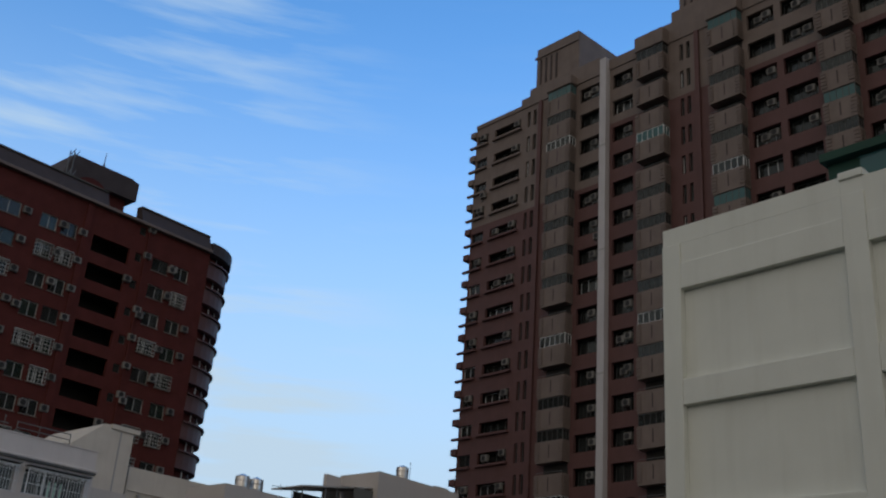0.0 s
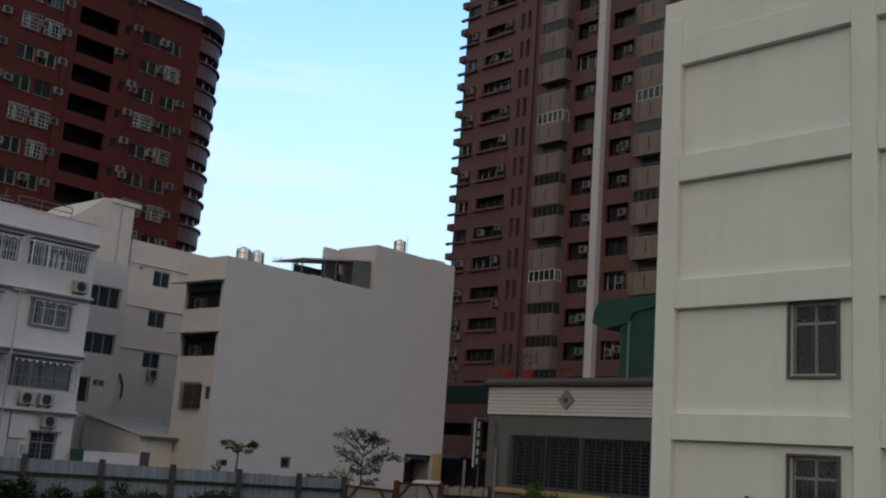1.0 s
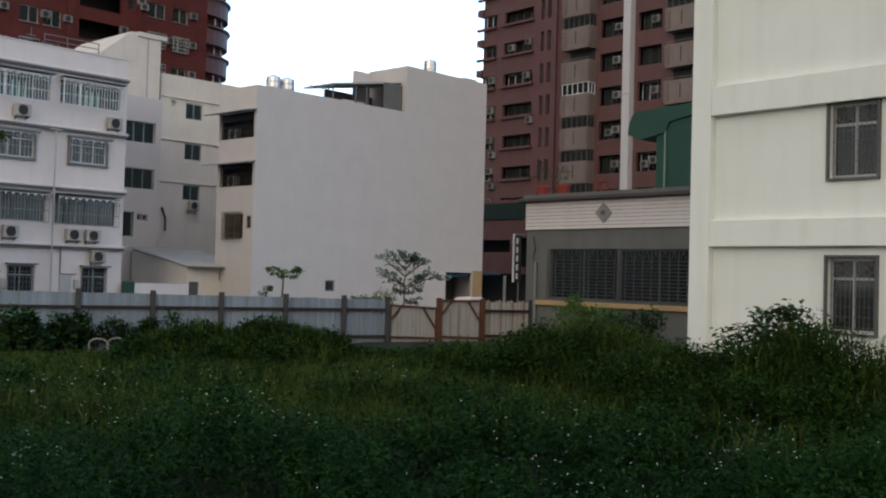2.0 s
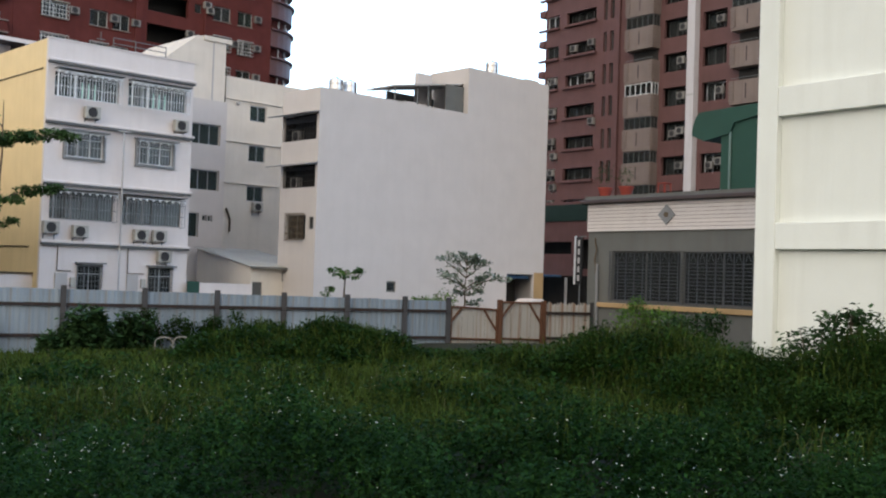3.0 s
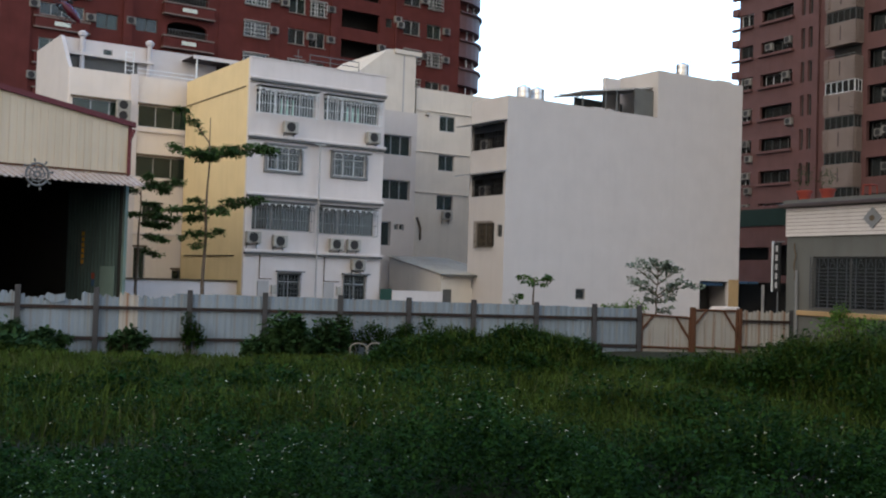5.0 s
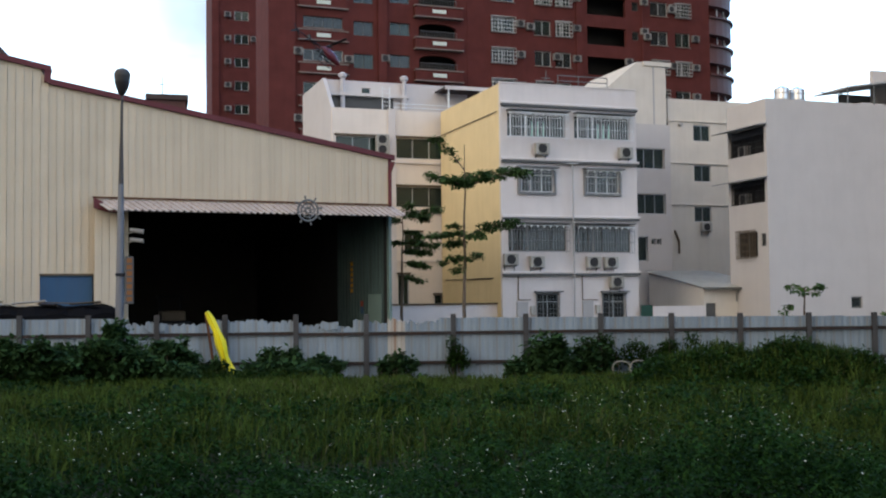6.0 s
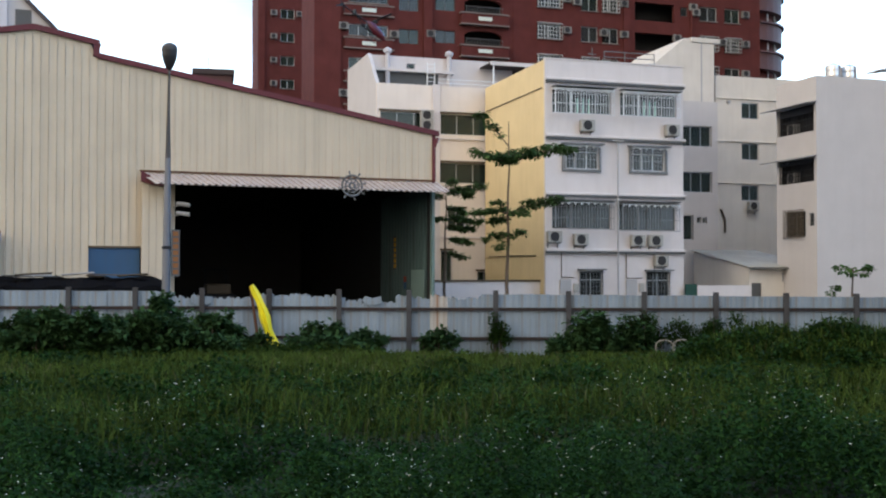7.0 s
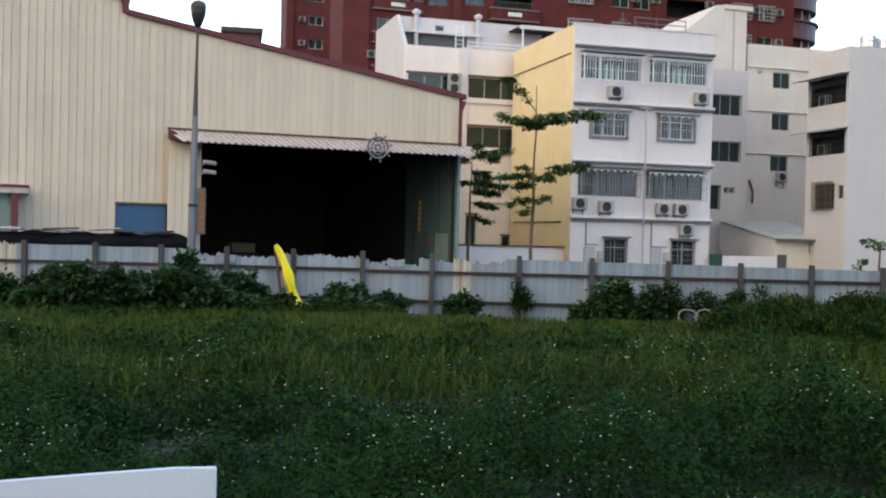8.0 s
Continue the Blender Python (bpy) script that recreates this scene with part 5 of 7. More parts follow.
    boxes("doorway_post", [(8.6, 8.8, -4.7, -4.52, 0, 2.99)], M_PIPE, root)


# ---------------------------------------------------------------- red apartment tower
def red_tower():
    c = spot(25.65, 101)
    m = pose(c.x, c.y, 0, 0, 0, 48.2)
    root = thing("red_tower", m, "tall red-tiled apartment tower with stacked dark openings and rounded balconies", "apartment tower", "apartment towers")
    P, N = 3.03, 13
    base = 24.45 - 6 * P
    levels = [base + P * k for k in range(N + 1)]
    X0, X1, TOP = -20.9, 25.3, 47.5
    cols = [(0.6, 3.1, 0.5, 2.0, 2, "w"), (5.2, 7.0, 0.5, 2.0, 2, "w"), (7.45, 9.2, 0.5, 2.0, 2, "w"), (11.0, 15.4, 0.0, 1.8, 0, "o"), (16.1, 16.9, 0.75, 1.65, 1, "d"),
            (18.25, 20.3, 0.45, 1.9, 2, "w"), (21.15, 22.95, 0.45, 1.9, 2, "w"),
            (-6.75, -3.0, -0.55, 0.75, 0, "a"), (-9.6, -7.65, -0.6, 0.6, 2, "d"), (-13.1, -11.2, -0.9, 0.45, 2, "d"), (-17.8, -14.1, -0.45, 0.6, 4, "w")]
    holes = [(a, b, z + c0, z + c1, k, s) for z in levels for a, b, c0, c1, k, s in cols if z + c1 < TOP - 0.1 and z + c0 > 0.1]
    bm = bmesh.new()
    facade(bm, X0, X1, 0, TOP, holes, thick=0.4)
    part("wall", bm, M_RED, root, "red tiled wall")
    for a, b, z0, z1, k, s in holes:
        if s in "wd":
            fm = M_PALEFRAME if s == "w" and random.random() < 0.8 else M_DARKFRAME
            ob = window(root, a, z0, b - a, z1 - z0, y=0.16, bars=k, frame_mat=fm, glass=M_GLASSG if random.random() < 0.3 else M_GLASS, curtain=M_CURTAIN if random.random() < 0.55 else None, sill=M_BEIGE if s == "w" else None, edge=0.07)
            if s == "w" and random.random() < 0.35 and b - a < 3:
                put("security_grille", grille_mesh(round(b - a, 2), round(z1 - z0, 2), 0.3, M_PALEFRAME, step=0.3, rails=4, scallop=False, r=0.02), ob, pose(0, -0.16, 0))
            if random.random() < 0.75 and a > 0:
                ac_unit(m, b + 0.12, z0 + 0.62, 0.1, dull=True)
            elif random.random() < 0.8:
                ac_unit(m, a - 0.95, z0 + 0.4, 0.05, dull=True)
        elif s == "a":
            bm = bmesh.new()
            n = 10
            pts = [(a + (b - a) * i / n, z1 - 0.38 * (2 * i / n - 1) ** 4) for i in range(n + 1)]
            prism(bm, [(a - 0.01, z1 + 0.02), *pts, (b + 0.01, z1 + 0.02)], 0.0, 0.39)
            part("arch_head", bm, M_RED, root)
            boxes("balcony_front", [(a - 0.5, b + 0.5, -0.55, -0.002, z0 - 1.15, z0 - 0.25)], M_RED, root, bevel=0.03)
            for dz in (-0.24, -1.28):
                boxes("trim_line", [(a - 0.55, b + 0.55, -0.62, -0.002, z0 + dz, z0 + dz + 0.12)], M_BEIGE, root)
            boxes("plate", [(a + 1.2, b - 1.2, -0.60, -0.553, z0 - 0.85, z0 - 0.5)], M_PLATE, root, "pale plate on the balcony front")
            bm = bmesh.new()
            for i in range(14):
                x = a + 0.1 + (b - a - 0.2) * i / 13
                tube(bm, (x, -0.3, z0 - 0.12), (x, -0.3, z0 + 0.5), 0.018, sides=4)
            tube(bm, (a, -0.3, z0 + 0.5), (b, -0.3, z0 + 0.5), 0.025, sides=5)
            part("balcony_rail", bm, M_GREYBAR, root)
    for z in levels:
        zz = z - 0.65
        if zz < 1:
            continue
        for dz in (-0.12, -1.05):
            boxes("trim_line", [(-18.3, -13.6, -0.32, -0.002, zz + dz, zz + dz + 0.12)], M_BEIGE, root)
        boxes("bay_front", [(-18.2, -13.7, -0.26, -0.002, zz - 0.92, zz - 0.125)], M_RED, root)
        boxes("plate", [(-16.6, -15.3, -0.30, -0.262, zz - 0.7, zz - 0.35)], M_PLATE, root)
    for a, b, p in ((-21.0, -18.6, 0.3), (-1.9, -0.2, 0.05), (-10.8, -10.0, 0.35), (17.15, 17.4, 0.2), (9.7, 10.4, 0.2)):
        boxes("pilaster", [(a, b, -p, -0.002, 0, TOP)], M_RED, root)
    # rounded end with wrap-round balcony bands
    def arc(r, z0, z1, a0=-90, a1=35, cx=25.3, cy=5.2, seg=12):
        bm = bmesh.new()
        rim = [(cx + r * math.cos(radians(a0 + (a1 - a0) * i / seg)), cy + r * 1.0 * math.sin(radians(a0 + (a1 - a0) * i / seg))) for i in range(seg + 1)]
        pts = [*rim, (cx, cy)]
        lo, hi = [bm.verts.new((x, y, z0)) for x, y in pts], [bm.verts.new((x, y, z1)) for x, y in pts]
        bm.faces.new(lo[::-1])
        bm.faces.new(hi)
        for i in range(len(pts)):
            j = (i + 1) % len(pts)
            bm.faces.new((lo[i], lo[j], hi[j], hi[i]))
        return bm
    core = arc(4.3, 0, TOP)
    part("rounded_end", core, M_RED, root, "rounded red corner core")
    for k, z in enumerate(levels):
        if z + 1.2 > TOP:
            continue
        ob = part("round_balcony", arc(5.2, z - 0.95, z + 0.75), M_MAUVE, root, "rounded balcony band")
        part("round_ledge", arc(5.45, z + 0.754, z + 0.95), M_MAUVE, ob)
        for a in (-70, -50, -30):
            boxes("glazing_bar", [(25.3 + 4.6 * math.cos(radians(a)), 25.4 + 4.6 * math.cos(radians(a)), 5.2 + 4.6 * math.sin(radians(a)), 5.3 + 4.6 * math.sin(radians(a)), z + 0.95, z + 2.05)], M_WHITEBAR, ob)
    part("round_roof", arc(5.5, TOP + 0.01, TOP + 1.3), M_ROOFDARK, root, "dark rounded roof edge")
    # cornice, sloping dark roof edge, stair house
    boxes("cornice", [(X0, X1 - 0.01, -0.5, 0.5, TOP + 0.004, TOP + 0.32)], M_BEIGE, root, "pale cornice line", bevel=0.04)
    for a, b, z in ((X0, 11.9, 1.75), (16.0, 25.2, 1.75)):
        bm = bmesh.new()
        v = []
        for x in (a, b):
            v.append([bm.verts.new(p) for p in ((x, -0.35, TOP + 0.33), (x, 0.45, TOP + 0.33 + z), (x, 1.2, TOP + 0.33 + z), (x, 1.2, TOP + 0.33))])
        bm.faces.new(v[0])
        bm.faces.new(v[1][::-1])
        for i in range(4):
            bm.faces.new((v[0][i], v[0][(i + 1) % 4], v[1][(i + 1) % 4], v[1][i]))
        part("mansard", bm, M_ROOFDARK, root, "dark sloping roof edge")
        boxes("mansard_cap", [(a, b, 0.3, 1.3, TOP + 2.09, TOP + 2.22)], M_CEMENT, root)
    boxes("stair_house", [(8.4, 15.4, 3.0, 9.0, TOP + 0.3, TOP + 5.0)], M_RED, root, "red rooftop stair house")
    bm = bmesh.new()
    prism(bm, ((7.4, TOP + 3.2), (8.2, TOP + 5.6), (15.2, TOP + 5.7), (16.2, TOP + 5.4), (16.2, TOP + 3.3)), 2.2, 9.6)
    part("stair_house_roof", bm, M_ROOFDARK, root, "dark overhanging stair house roof")
    bm = bmesh.new()
    prism(bm, [(10.6 + 2.6 * math.cos(t), TOP + 0.4 + 3.2 * math.sin(t)) for t in [math.pi * i / 12 for i in range(13)]], 1.8, 2.9)
    part("round_gable", bm, M_RED, root, "rounded red gable")
    bm = bmesh.new()
    tube(bm, (12.6, 4, TOP + 5.5), (12.6, 4, TOP + 8.2), 0.09, 0.03, sides=5)
    tube(bm, (12.2, 4, TOP + 5.6), (12.6, 4, TOP + 7.0), 0.05, sides=4)
    tube(bm, (13.0, 4, TOP + 5.6), (12.6, 4, TOP + 7.0), 0.05, sides=4)
    tube(bm, (9.0, 4, TOP + 5.4), (9.0, 4, TOP + 6.9), 0.04, sides=5)
    part("aerial", bm, M_GREYBAR, root, "thin roof aerial mast")
    bm = bmesh.new()
    for x in (7.0, 7.5):
        for z in (2.1, 4.4):
            tube(bm, (x, 0.8, TOP + z), (x + 0.7, 1.2, TOP + z + 1.2), 0.05, sides=5)
        tube(bm, (x, 0.8, TOP + 1.5), (x, 0.8, TOP + 5.0), 0.06, sides=5)
    part("roof_frame", bm, M_GREYBAR, root, "steel roof ladder frame")
    boxes("wall", [(X0, X0 + 0.3, 0.402, 6.5, 0, TOP), (X0 + 0.3, X1 + 2, 6.2, 6.5, 0, TOP)], M_RED, root)
    boxes("roof", [(X0 + 0.31, X1, 0.402, 6.19, TOP - 0.35, TOP - 0.05)], M_CEMENT, root)
    # partition and slabs coloured near black for the shade in the rooms
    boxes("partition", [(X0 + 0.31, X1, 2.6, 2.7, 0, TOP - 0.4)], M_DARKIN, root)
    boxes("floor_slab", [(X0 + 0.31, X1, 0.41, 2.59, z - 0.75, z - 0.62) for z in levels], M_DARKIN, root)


mauve_tower()
red_tower()


# ---------------------------------------------------------------- far roofs
def far_buildings():
    c = spot(54.56, 90)
    m = pose(c.x, c.y, 0, 0, 0, 50)
    root = thing("far_grey_building", m, "distant grey-tiled building with roof tanks", "building")
    boxes("wall", [(-12, 2.6, 0, 10, 0, 24.6)], M_STRIPE, root, "grey tiled wall")
    bm = bmesh.new()
    prism(bm, ((2.6, 0), (2.6, 24.6), (4.0, 24.3), (6.6, 21.6), (6.6, 0)), 0.4, 10)
    part("wall", bm, M_GREYWALL, root, "stepped grey gable")
    bm = bmesh.new()
    prism(bm, ((3.9, 24.5), (6.9, 21.5), (6.7, 21.3), (3.7, 24.3)), 0.0, 10.2)
    part("gable_edge", bm, M_ROOFDARK, root)
    boxes("window", [(3.2, 4.4, 0.33, 0.398, 20.6, 23.4)], M_DARKFRAME, root)
    for x in (-0.9, 0.9):
        boxes("roof_tank", [(x - 0.7, x + 0.7, 2, 3.4, 24.604, 26.3)], M_POST, root, "dark roof tank", bevel=0.08)
    bm = bmesh.new()
    for x in (-0.6, 2.9, 3.4):
        tube(bm, (x, 1.5, 22.0), (x, 1.5, 25.8 if x > 0 else 28.0), 0.06, sides=5)
    part("aerial", bm, M_GREYBAR, root)
    c = spot(40.4, 138)
    m = pose(c.x, c.y, 0, 0, 0, 44)
    root = thing("rear_red_tower", m, "narrow dark red apartment tower standing behind", "apartment tower", "apartment towers")
    wins = [(2.9, 4.7, z + 1.0, z + 2.2) for z in [0.9 + 3.05 * k for k in range(17)]]
    bm = bmesh.new()
    facade(bm, 0, 14, 0, 54, wins, thick=0.3)
    part("wall", bm, M_RED, root)
    for a, b, z0, z1 in wins:
        window(root, a, z0, b - a, z1 - z0, y=0.14, bars=2, frame_mat=M_WHITEBAR, glass=M_GLASSG, sill=M_BEIGE)
        ac_unit(m, a - 1.3, z0 + 0.3, 0.0, dull=True)
        if random.random() < 0.5:
            ac_unit(m, b + 0.2, z0 + 0.3, 0.0, dull=True)
    boxes("wall", [(0, 0.3, 0.302, 12, 0, 54), (13.7, 14, 0.302, 12, 0, 54), (0.3, 13.7, 11.7, 12, 0, 54)], M_RED, root)
    boxes("roof", [(0.31, 13.69, 0.31, 11.69, 53, 53.3)], M_CEMENT, root)
    boxes("partition", [(0.31, 13.69, 2.5, 2.6, 0, 52.9)], M_DARKIN, root)
    boxes("pilaster", [(0.0, 0.9, -0.3, -0.002, 0, 54)], M_RED, root)
    c = spot(43.71, 120)
    m = pose(c.x, c.y, 0, 0, 0, 43)
    root = thing("far_red_building", m, "distant red building top with a dark roof line and mast", "building")
    boxes("wall", [(0, 4.1, 0, 6, 0, 24.5)], M_MAUVE, root)
    boxes("roof", [(-0.2, 4.4, -0.3, 6.2, 24.504, 25.1)], M_ROOFDARK, root)
    bm = bmesh.new()
    tube(bm, (1.6, 2, 25), (1.6, 2, 28.2), 0.07, 0.03, sides=5)
    tube(bm, (1.3, 2, 26.6), (1.9, 2, 26.6), 0.04, sides=4)
    part("aerial", bm, M_GREYBAR, root)


far_buildings()


# ---------------------------------------------------------------- steel warehouse
def warehouse():
    c = spot(30.6, 50)
    m = pose(c.x, c.y, 0, 0, 0, 52)
    root = thing("warehouse", m, "cream corrugated steel warehouse with maroon trim and an open dark entrance", "warehouse")
    L, R = -35.6, -0.4

    def roof_z(x):
        if -20.3 < x < -15.56:
            return 12.59 - abs(x + 17.93) * 0.185
        return 9.1 + (R - x if x > -17.93 else x - L) * 0.166

    def sheet(x0, x1, z0, y=0.0):
        """One upright steel sheet with a raised rib along its edge."""
        bm = bmesh.new()
        a, b = roof_z(x0 + 0.001), roof_z(x1 - 0.001)
        prism(bm, ((x0 + 0.012, z0), (x0 + 0.012, a), (x1 - 0.05, b), (x1 - 0.05, z0)), y, y + 0.03)
        prism(bm, ((x1 - 0.05, z0), (x1 - 0.05, b), (x1, b), (x1, z0)), y - 0.045, y + 0.03)
        return part("steel_sheet", bm, M_SHEET, root)

    x = R
    while x > -28:
        x0 = x - 0.32
        mid = (x + x0) / 2
        z0 = 6.75 if -12.4 < mid else (3.62 if -15.8 < mid < -13.66 else 0.0)
        sheet(x0, x, z0)
        x = x0
    boxes("wall", [(L, -28.0, 0, 0.06, 0, 9.2)], M_SHEET, root)
    # added dark backing darkens the sheet gaps, deepening the shade beside each rib
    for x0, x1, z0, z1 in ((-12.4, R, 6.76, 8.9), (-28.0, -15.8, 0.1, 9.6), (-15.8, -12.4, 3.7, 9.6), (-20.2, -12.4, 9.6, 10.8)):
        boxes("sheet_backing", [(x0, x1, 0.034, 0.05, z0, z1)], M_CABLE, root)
    # roof in two slopes with the raised ridge vent, and their maroon verges
    for name, pts in (("roof", ((R + 0.25, 9.05), (-15.4, 11.6), (-15.4, 11.7), (R + 0.25, 9.15))), ("roof", ((L - 0.25, 9.05), (-20.4, 11.6), (-20.4, 11.7), (L - 0.25, 9.15))), ("ridge_vent", ((-15.3, 12.1), (-17.93, 12.6), (-20.5, 12.1), (-20.5, 12.2), (-17.93, 12.7), (-15.3, 12.2)))):
        bm = bmesh.new()
        prism(bm, pts, 0.04, 26)
        part(name, bm, M_AWN, root)
    for pts in (((R + 0.3, 9.0), (-15.45, 11.55), (-15.45, 11.78), (R + 0.3, 9.23)), ((-20.45, 11.55), (L, 9.05), (L, 9.28), (-20.45, 11.78)), ((-15.35, 12.07), (-17.93, 12.55), (-17.93, 12.78), (-15.35, 12.30)), ((-17.93, 12.55), (-20.5, 12.07), (-20.5, 12.30), (-17.93, 12.78))):
        bm = bmesh.new()
        prism(bm, pts, -0.16, 0.035)
        part("verge_trim", bm, M_MAROON, root, "maroon verge trim")
    boxes("verge_trim", [(-15.62, -15.36, -0.14, 0.03, 11.62, 12.2)], M_MAROON, root)
    bm = bmesh.new()
    tube(bm, (R + 0.25, -0.1, 8.9), (R + 0.05, -0.12, 8.4), 0.08)
    tube(bm, (R + 0.05, -0.12, 8.4), (R + 0.05, -0.12, 6.9), 0.08)
    part("downpipe", bm, M_MAROON, root)
    boxes("corner_trim", [(R - 0.02, R + 0.16, -0.06, 0.2, 6.7, 9.1)], M_MAROON, root)
    boxes("corner_trim", [(R - 0.02, R + 0.12, -0.06, 0.2, 0, 6.69)], M_GREENSHEET, root)
    # interior: its shade is put into near-black walls, floor and ceiling
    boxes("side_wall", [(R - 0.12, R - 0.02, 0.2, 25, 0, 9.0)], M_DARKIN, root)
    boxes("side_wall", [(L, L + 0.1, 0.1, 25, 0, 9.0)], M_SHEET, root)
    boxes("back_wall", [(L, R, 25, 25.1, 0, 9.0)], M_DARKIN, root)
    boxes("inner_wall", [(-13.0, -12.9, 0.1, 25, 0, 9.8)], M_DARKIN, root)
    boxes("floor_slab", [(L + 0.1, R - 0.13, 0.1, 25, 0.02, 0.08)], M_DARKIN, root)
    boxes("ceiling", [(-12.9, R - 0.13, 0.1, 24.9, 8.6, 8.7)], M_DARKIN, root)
    for i in range(15):
        y = 0.25 + i * 0.45
        bm = bmesh.new()
        box(bm, R - 0.2, R - 0.16, y, y + 0.43, 0.1, 6.5)
        box(bm, R - 0.24, R - 0.2, y + 0.36, y + 0.42, 0.1, 6.5)
        part("lining_sheet", bm, M_LINING, root)
    boxes("lining_patch", [(R - 0.30, R - 0.26, 0.3, 2.1, 0.1, 2.7)], M_GREENSHEET, root, "lighter green patch sheet")
    # porch pillar and awning
    for k in range(4):
        x0 = -13.64 + k * 0.3
        boxes("steel_sheet", [(x0, x0 + 0.285, -0.35, -0.06, 0, 6.3)], M_SHEET, root)
    bm = bmesh.new()
    n = 46
    line = []
    for i in range(n):
        line += [(i / n, 0.0), ((i + 0.5) / n, 0.0), ((i + 0.58) / n, 0.055), ((i + 0.92) / n, 0.055)]
    line.append((1.0, 0.0))
    strips = []
    for drop in (0.0, -0.035):
        for x0, wide, y, z in ((-13.66, 13.5, -0.06, 6.78), (-13.2, 13.1, -1.5, 6.26)):
            strips.append([bm.verts.new((x0 + wide * u, y, z + dz + drop)) for u, dz in line])
    back, front, back_low, front_low = strips
    for i in range(len(line) - 1):
        for p, q in ((back, front), (front, front_low), (front_low, back_low), (back_low, back)):
            bm.faces.new((p[i], p[i + 1], q[i + 1], q[i]))
    for i in (0, -1):
        bm.faces.new((back[i], front[i], front_low[i], back_low[i]))
    part("awning", bm, M_AWN, root, "faded corrugated awning over the entrance")
    boxes("awning_flashing", [(-13.7, R + 0.1, -0.12, -0.05, 6.85, 6.92)], M_RUST, root, "rust-stained flashing strip")
    bm = bmesh.new()
    prism(bm, ((-13.7, 6.84), (-13.7, 6.4), (-13.2, 6.25), (-12.4, 6.18)), -0.6, -0.45)
    part("awning_gusset", bm, M_MAROON, root)
    boxes("shutter", [(-15.76, -13.68, 0.02, 0.06, 0, 3.6)], M_BLUE, root, "blue roller shutter")
    boxes("shutter_rail", [(-15.78, -13.66, -0.06, 0.01, 3.6, 3.68)], M_CABLE, root)
    # side porch at the far end
    boxes("side_porch_roof", [(-24, -19.1, -1.4, -0.06, 3.85, 4.15)], M_AWN, root, bevel=0.03)
    boxes("side_porch_trim", [(-24, -19.1, -1.45, -1.405, 4.1, 4.2)], M_MAROON, root)
    boxes("side_porch_post", [(-19.75, -19.5, -1.35, -1.1, 0, 3.84)], M_MAROON, root)
    boxes("side_porch_wall", [(-24, -19.8, -0.9, -0.8, 0, 3.84)], M_GREENSHEET, root)
    # signs at the entrance: marks that cannot be read
    for x, y, z0, mat, n in ((-12.42, -0.4, 2.5, M_SIGNDIM, 7), (R - 0.26, 4.8, 2.8, M_SIGNY, 6)):
        sg = thing("entrance_sign", m @ (pose(x, y, 0) if n == 7 else pose(x, y, 0, 0, 0, -60)), "narrow upright sign with worn marks beside the entrance", "sign")
        boxes("sign_panel", [(0, 0.34, -0.05, 0, z0 - 0.1, z0 + n * 0.27)], M_DARKFRAME, sg)
        for k in range(n):
            boxes("sign_mark", [(0.06, 0.28, -0.056, -0.051, z0 + k * 0.27, z0 + k * 0.27 + 0.19)], mat, sg)
    bin_ = thing("wall_board", m @ pose(R - 0.26, 3.2, 0, 0, 0, -70), "small red and blue board fixed to the wall", "board")
    boxes("upper_half", [(0, 0.5, -0.03, 0, 2.1, 2.38)], M_SIGNR, bin_)
    boxes("lower_half", [(0, 0.5, -0.03, 0, 1.75, 2.096)], M_BLUE, bin_)
    # ship's wheel ornament
    wheel = thing("ship_wheel", m @ pose(-4.75, -1.45, 6.42, 90), "weathered metal ship's wheel hung on the awning edge", "ornament")
    for r, w in ((0.46, 0.05), (0.30, 0.035), (0.12, 0.05)):
        bm = bmesh.new()
        for i in range(24):
            t0, t1 = 2 * math.pi * i / 24, 2 * math.pi * (i + 1) / 24
            tube(bm, (r * math.cos(t0), r * math.sin(t0), 0), (r * math.cos(t1), r * math.sin(t1), 0), w, sides=6)
        part("rim", bm, M_GREYBAR, wheel)
    for i in range(8):
        t = math.pi * i / 4 + 0.2
        bm = bmesh.new()
        tube(bm, (0.1 * math.cos(t), 0.1 * math.sin(t), 0), (0.64 * math.cos(t), 0.64 * math.sin(t), 0), 0.025, sides=6)
        tube(bm, (0.55 * math.cos(t), 0.55 * math.sin(t), 0), (0.66 * math.cos(t), 0.66 * math.sin(t), 0), 0.045, sides=6)
        part("spoke", bm, M_GREYBAR, wheel)
    for z in (5.0, 5.4):
        cm = thing("security_camera", m @ pose(-12.35, -0.4, z), "grey-white security camera on a bracket by the entrance", "camera", "cameras at the entrance")
        bm = bmesh.new()
        tube(bm, (0.1, -0.25, 0.1), (0.62, -0.45, 0.02), 0.085, 0.095, sides=10)
        part("housing", bm, M_CAMERA, cm)
        bm = bmesh.new()
        tube(bm, (0, 0, -0.05), (0.3, -0.3, 0.05), 0.03, sides=6)
        part("bracket", bm, M_CAMERA, cm)
    # machine standing in the dark
    mc = thing("loader", m @ pose(-9.2, 7.5, 0.08), "small dusty machine parked in the dark entrance", "machine")
    boxes("body", [(-0.9, 0.9, -0.7, 0.7, 0.5, 1.4)], M_POST, mc, bevel=0.08)
    boxes("hood", [(-0.6, 0.6, -0.75, 0.1, 1.404, 1.9)], M_CABLE, mc, bevel=0.06)
    boxes("guard", [(-0.55, -0.48, 0.2, 0.27, 1.404, 2.6), (0.48, 0.55, 0.2, 0.27, 1.404, 2.6), (-0.6, 0.6, 0.15, 0.9, 2.6, 2.66)], M_POST, mc)
    for x in (-0.75, 0.75):
        for y in (-0.5, 0.5):
            bm = bmesh.new()
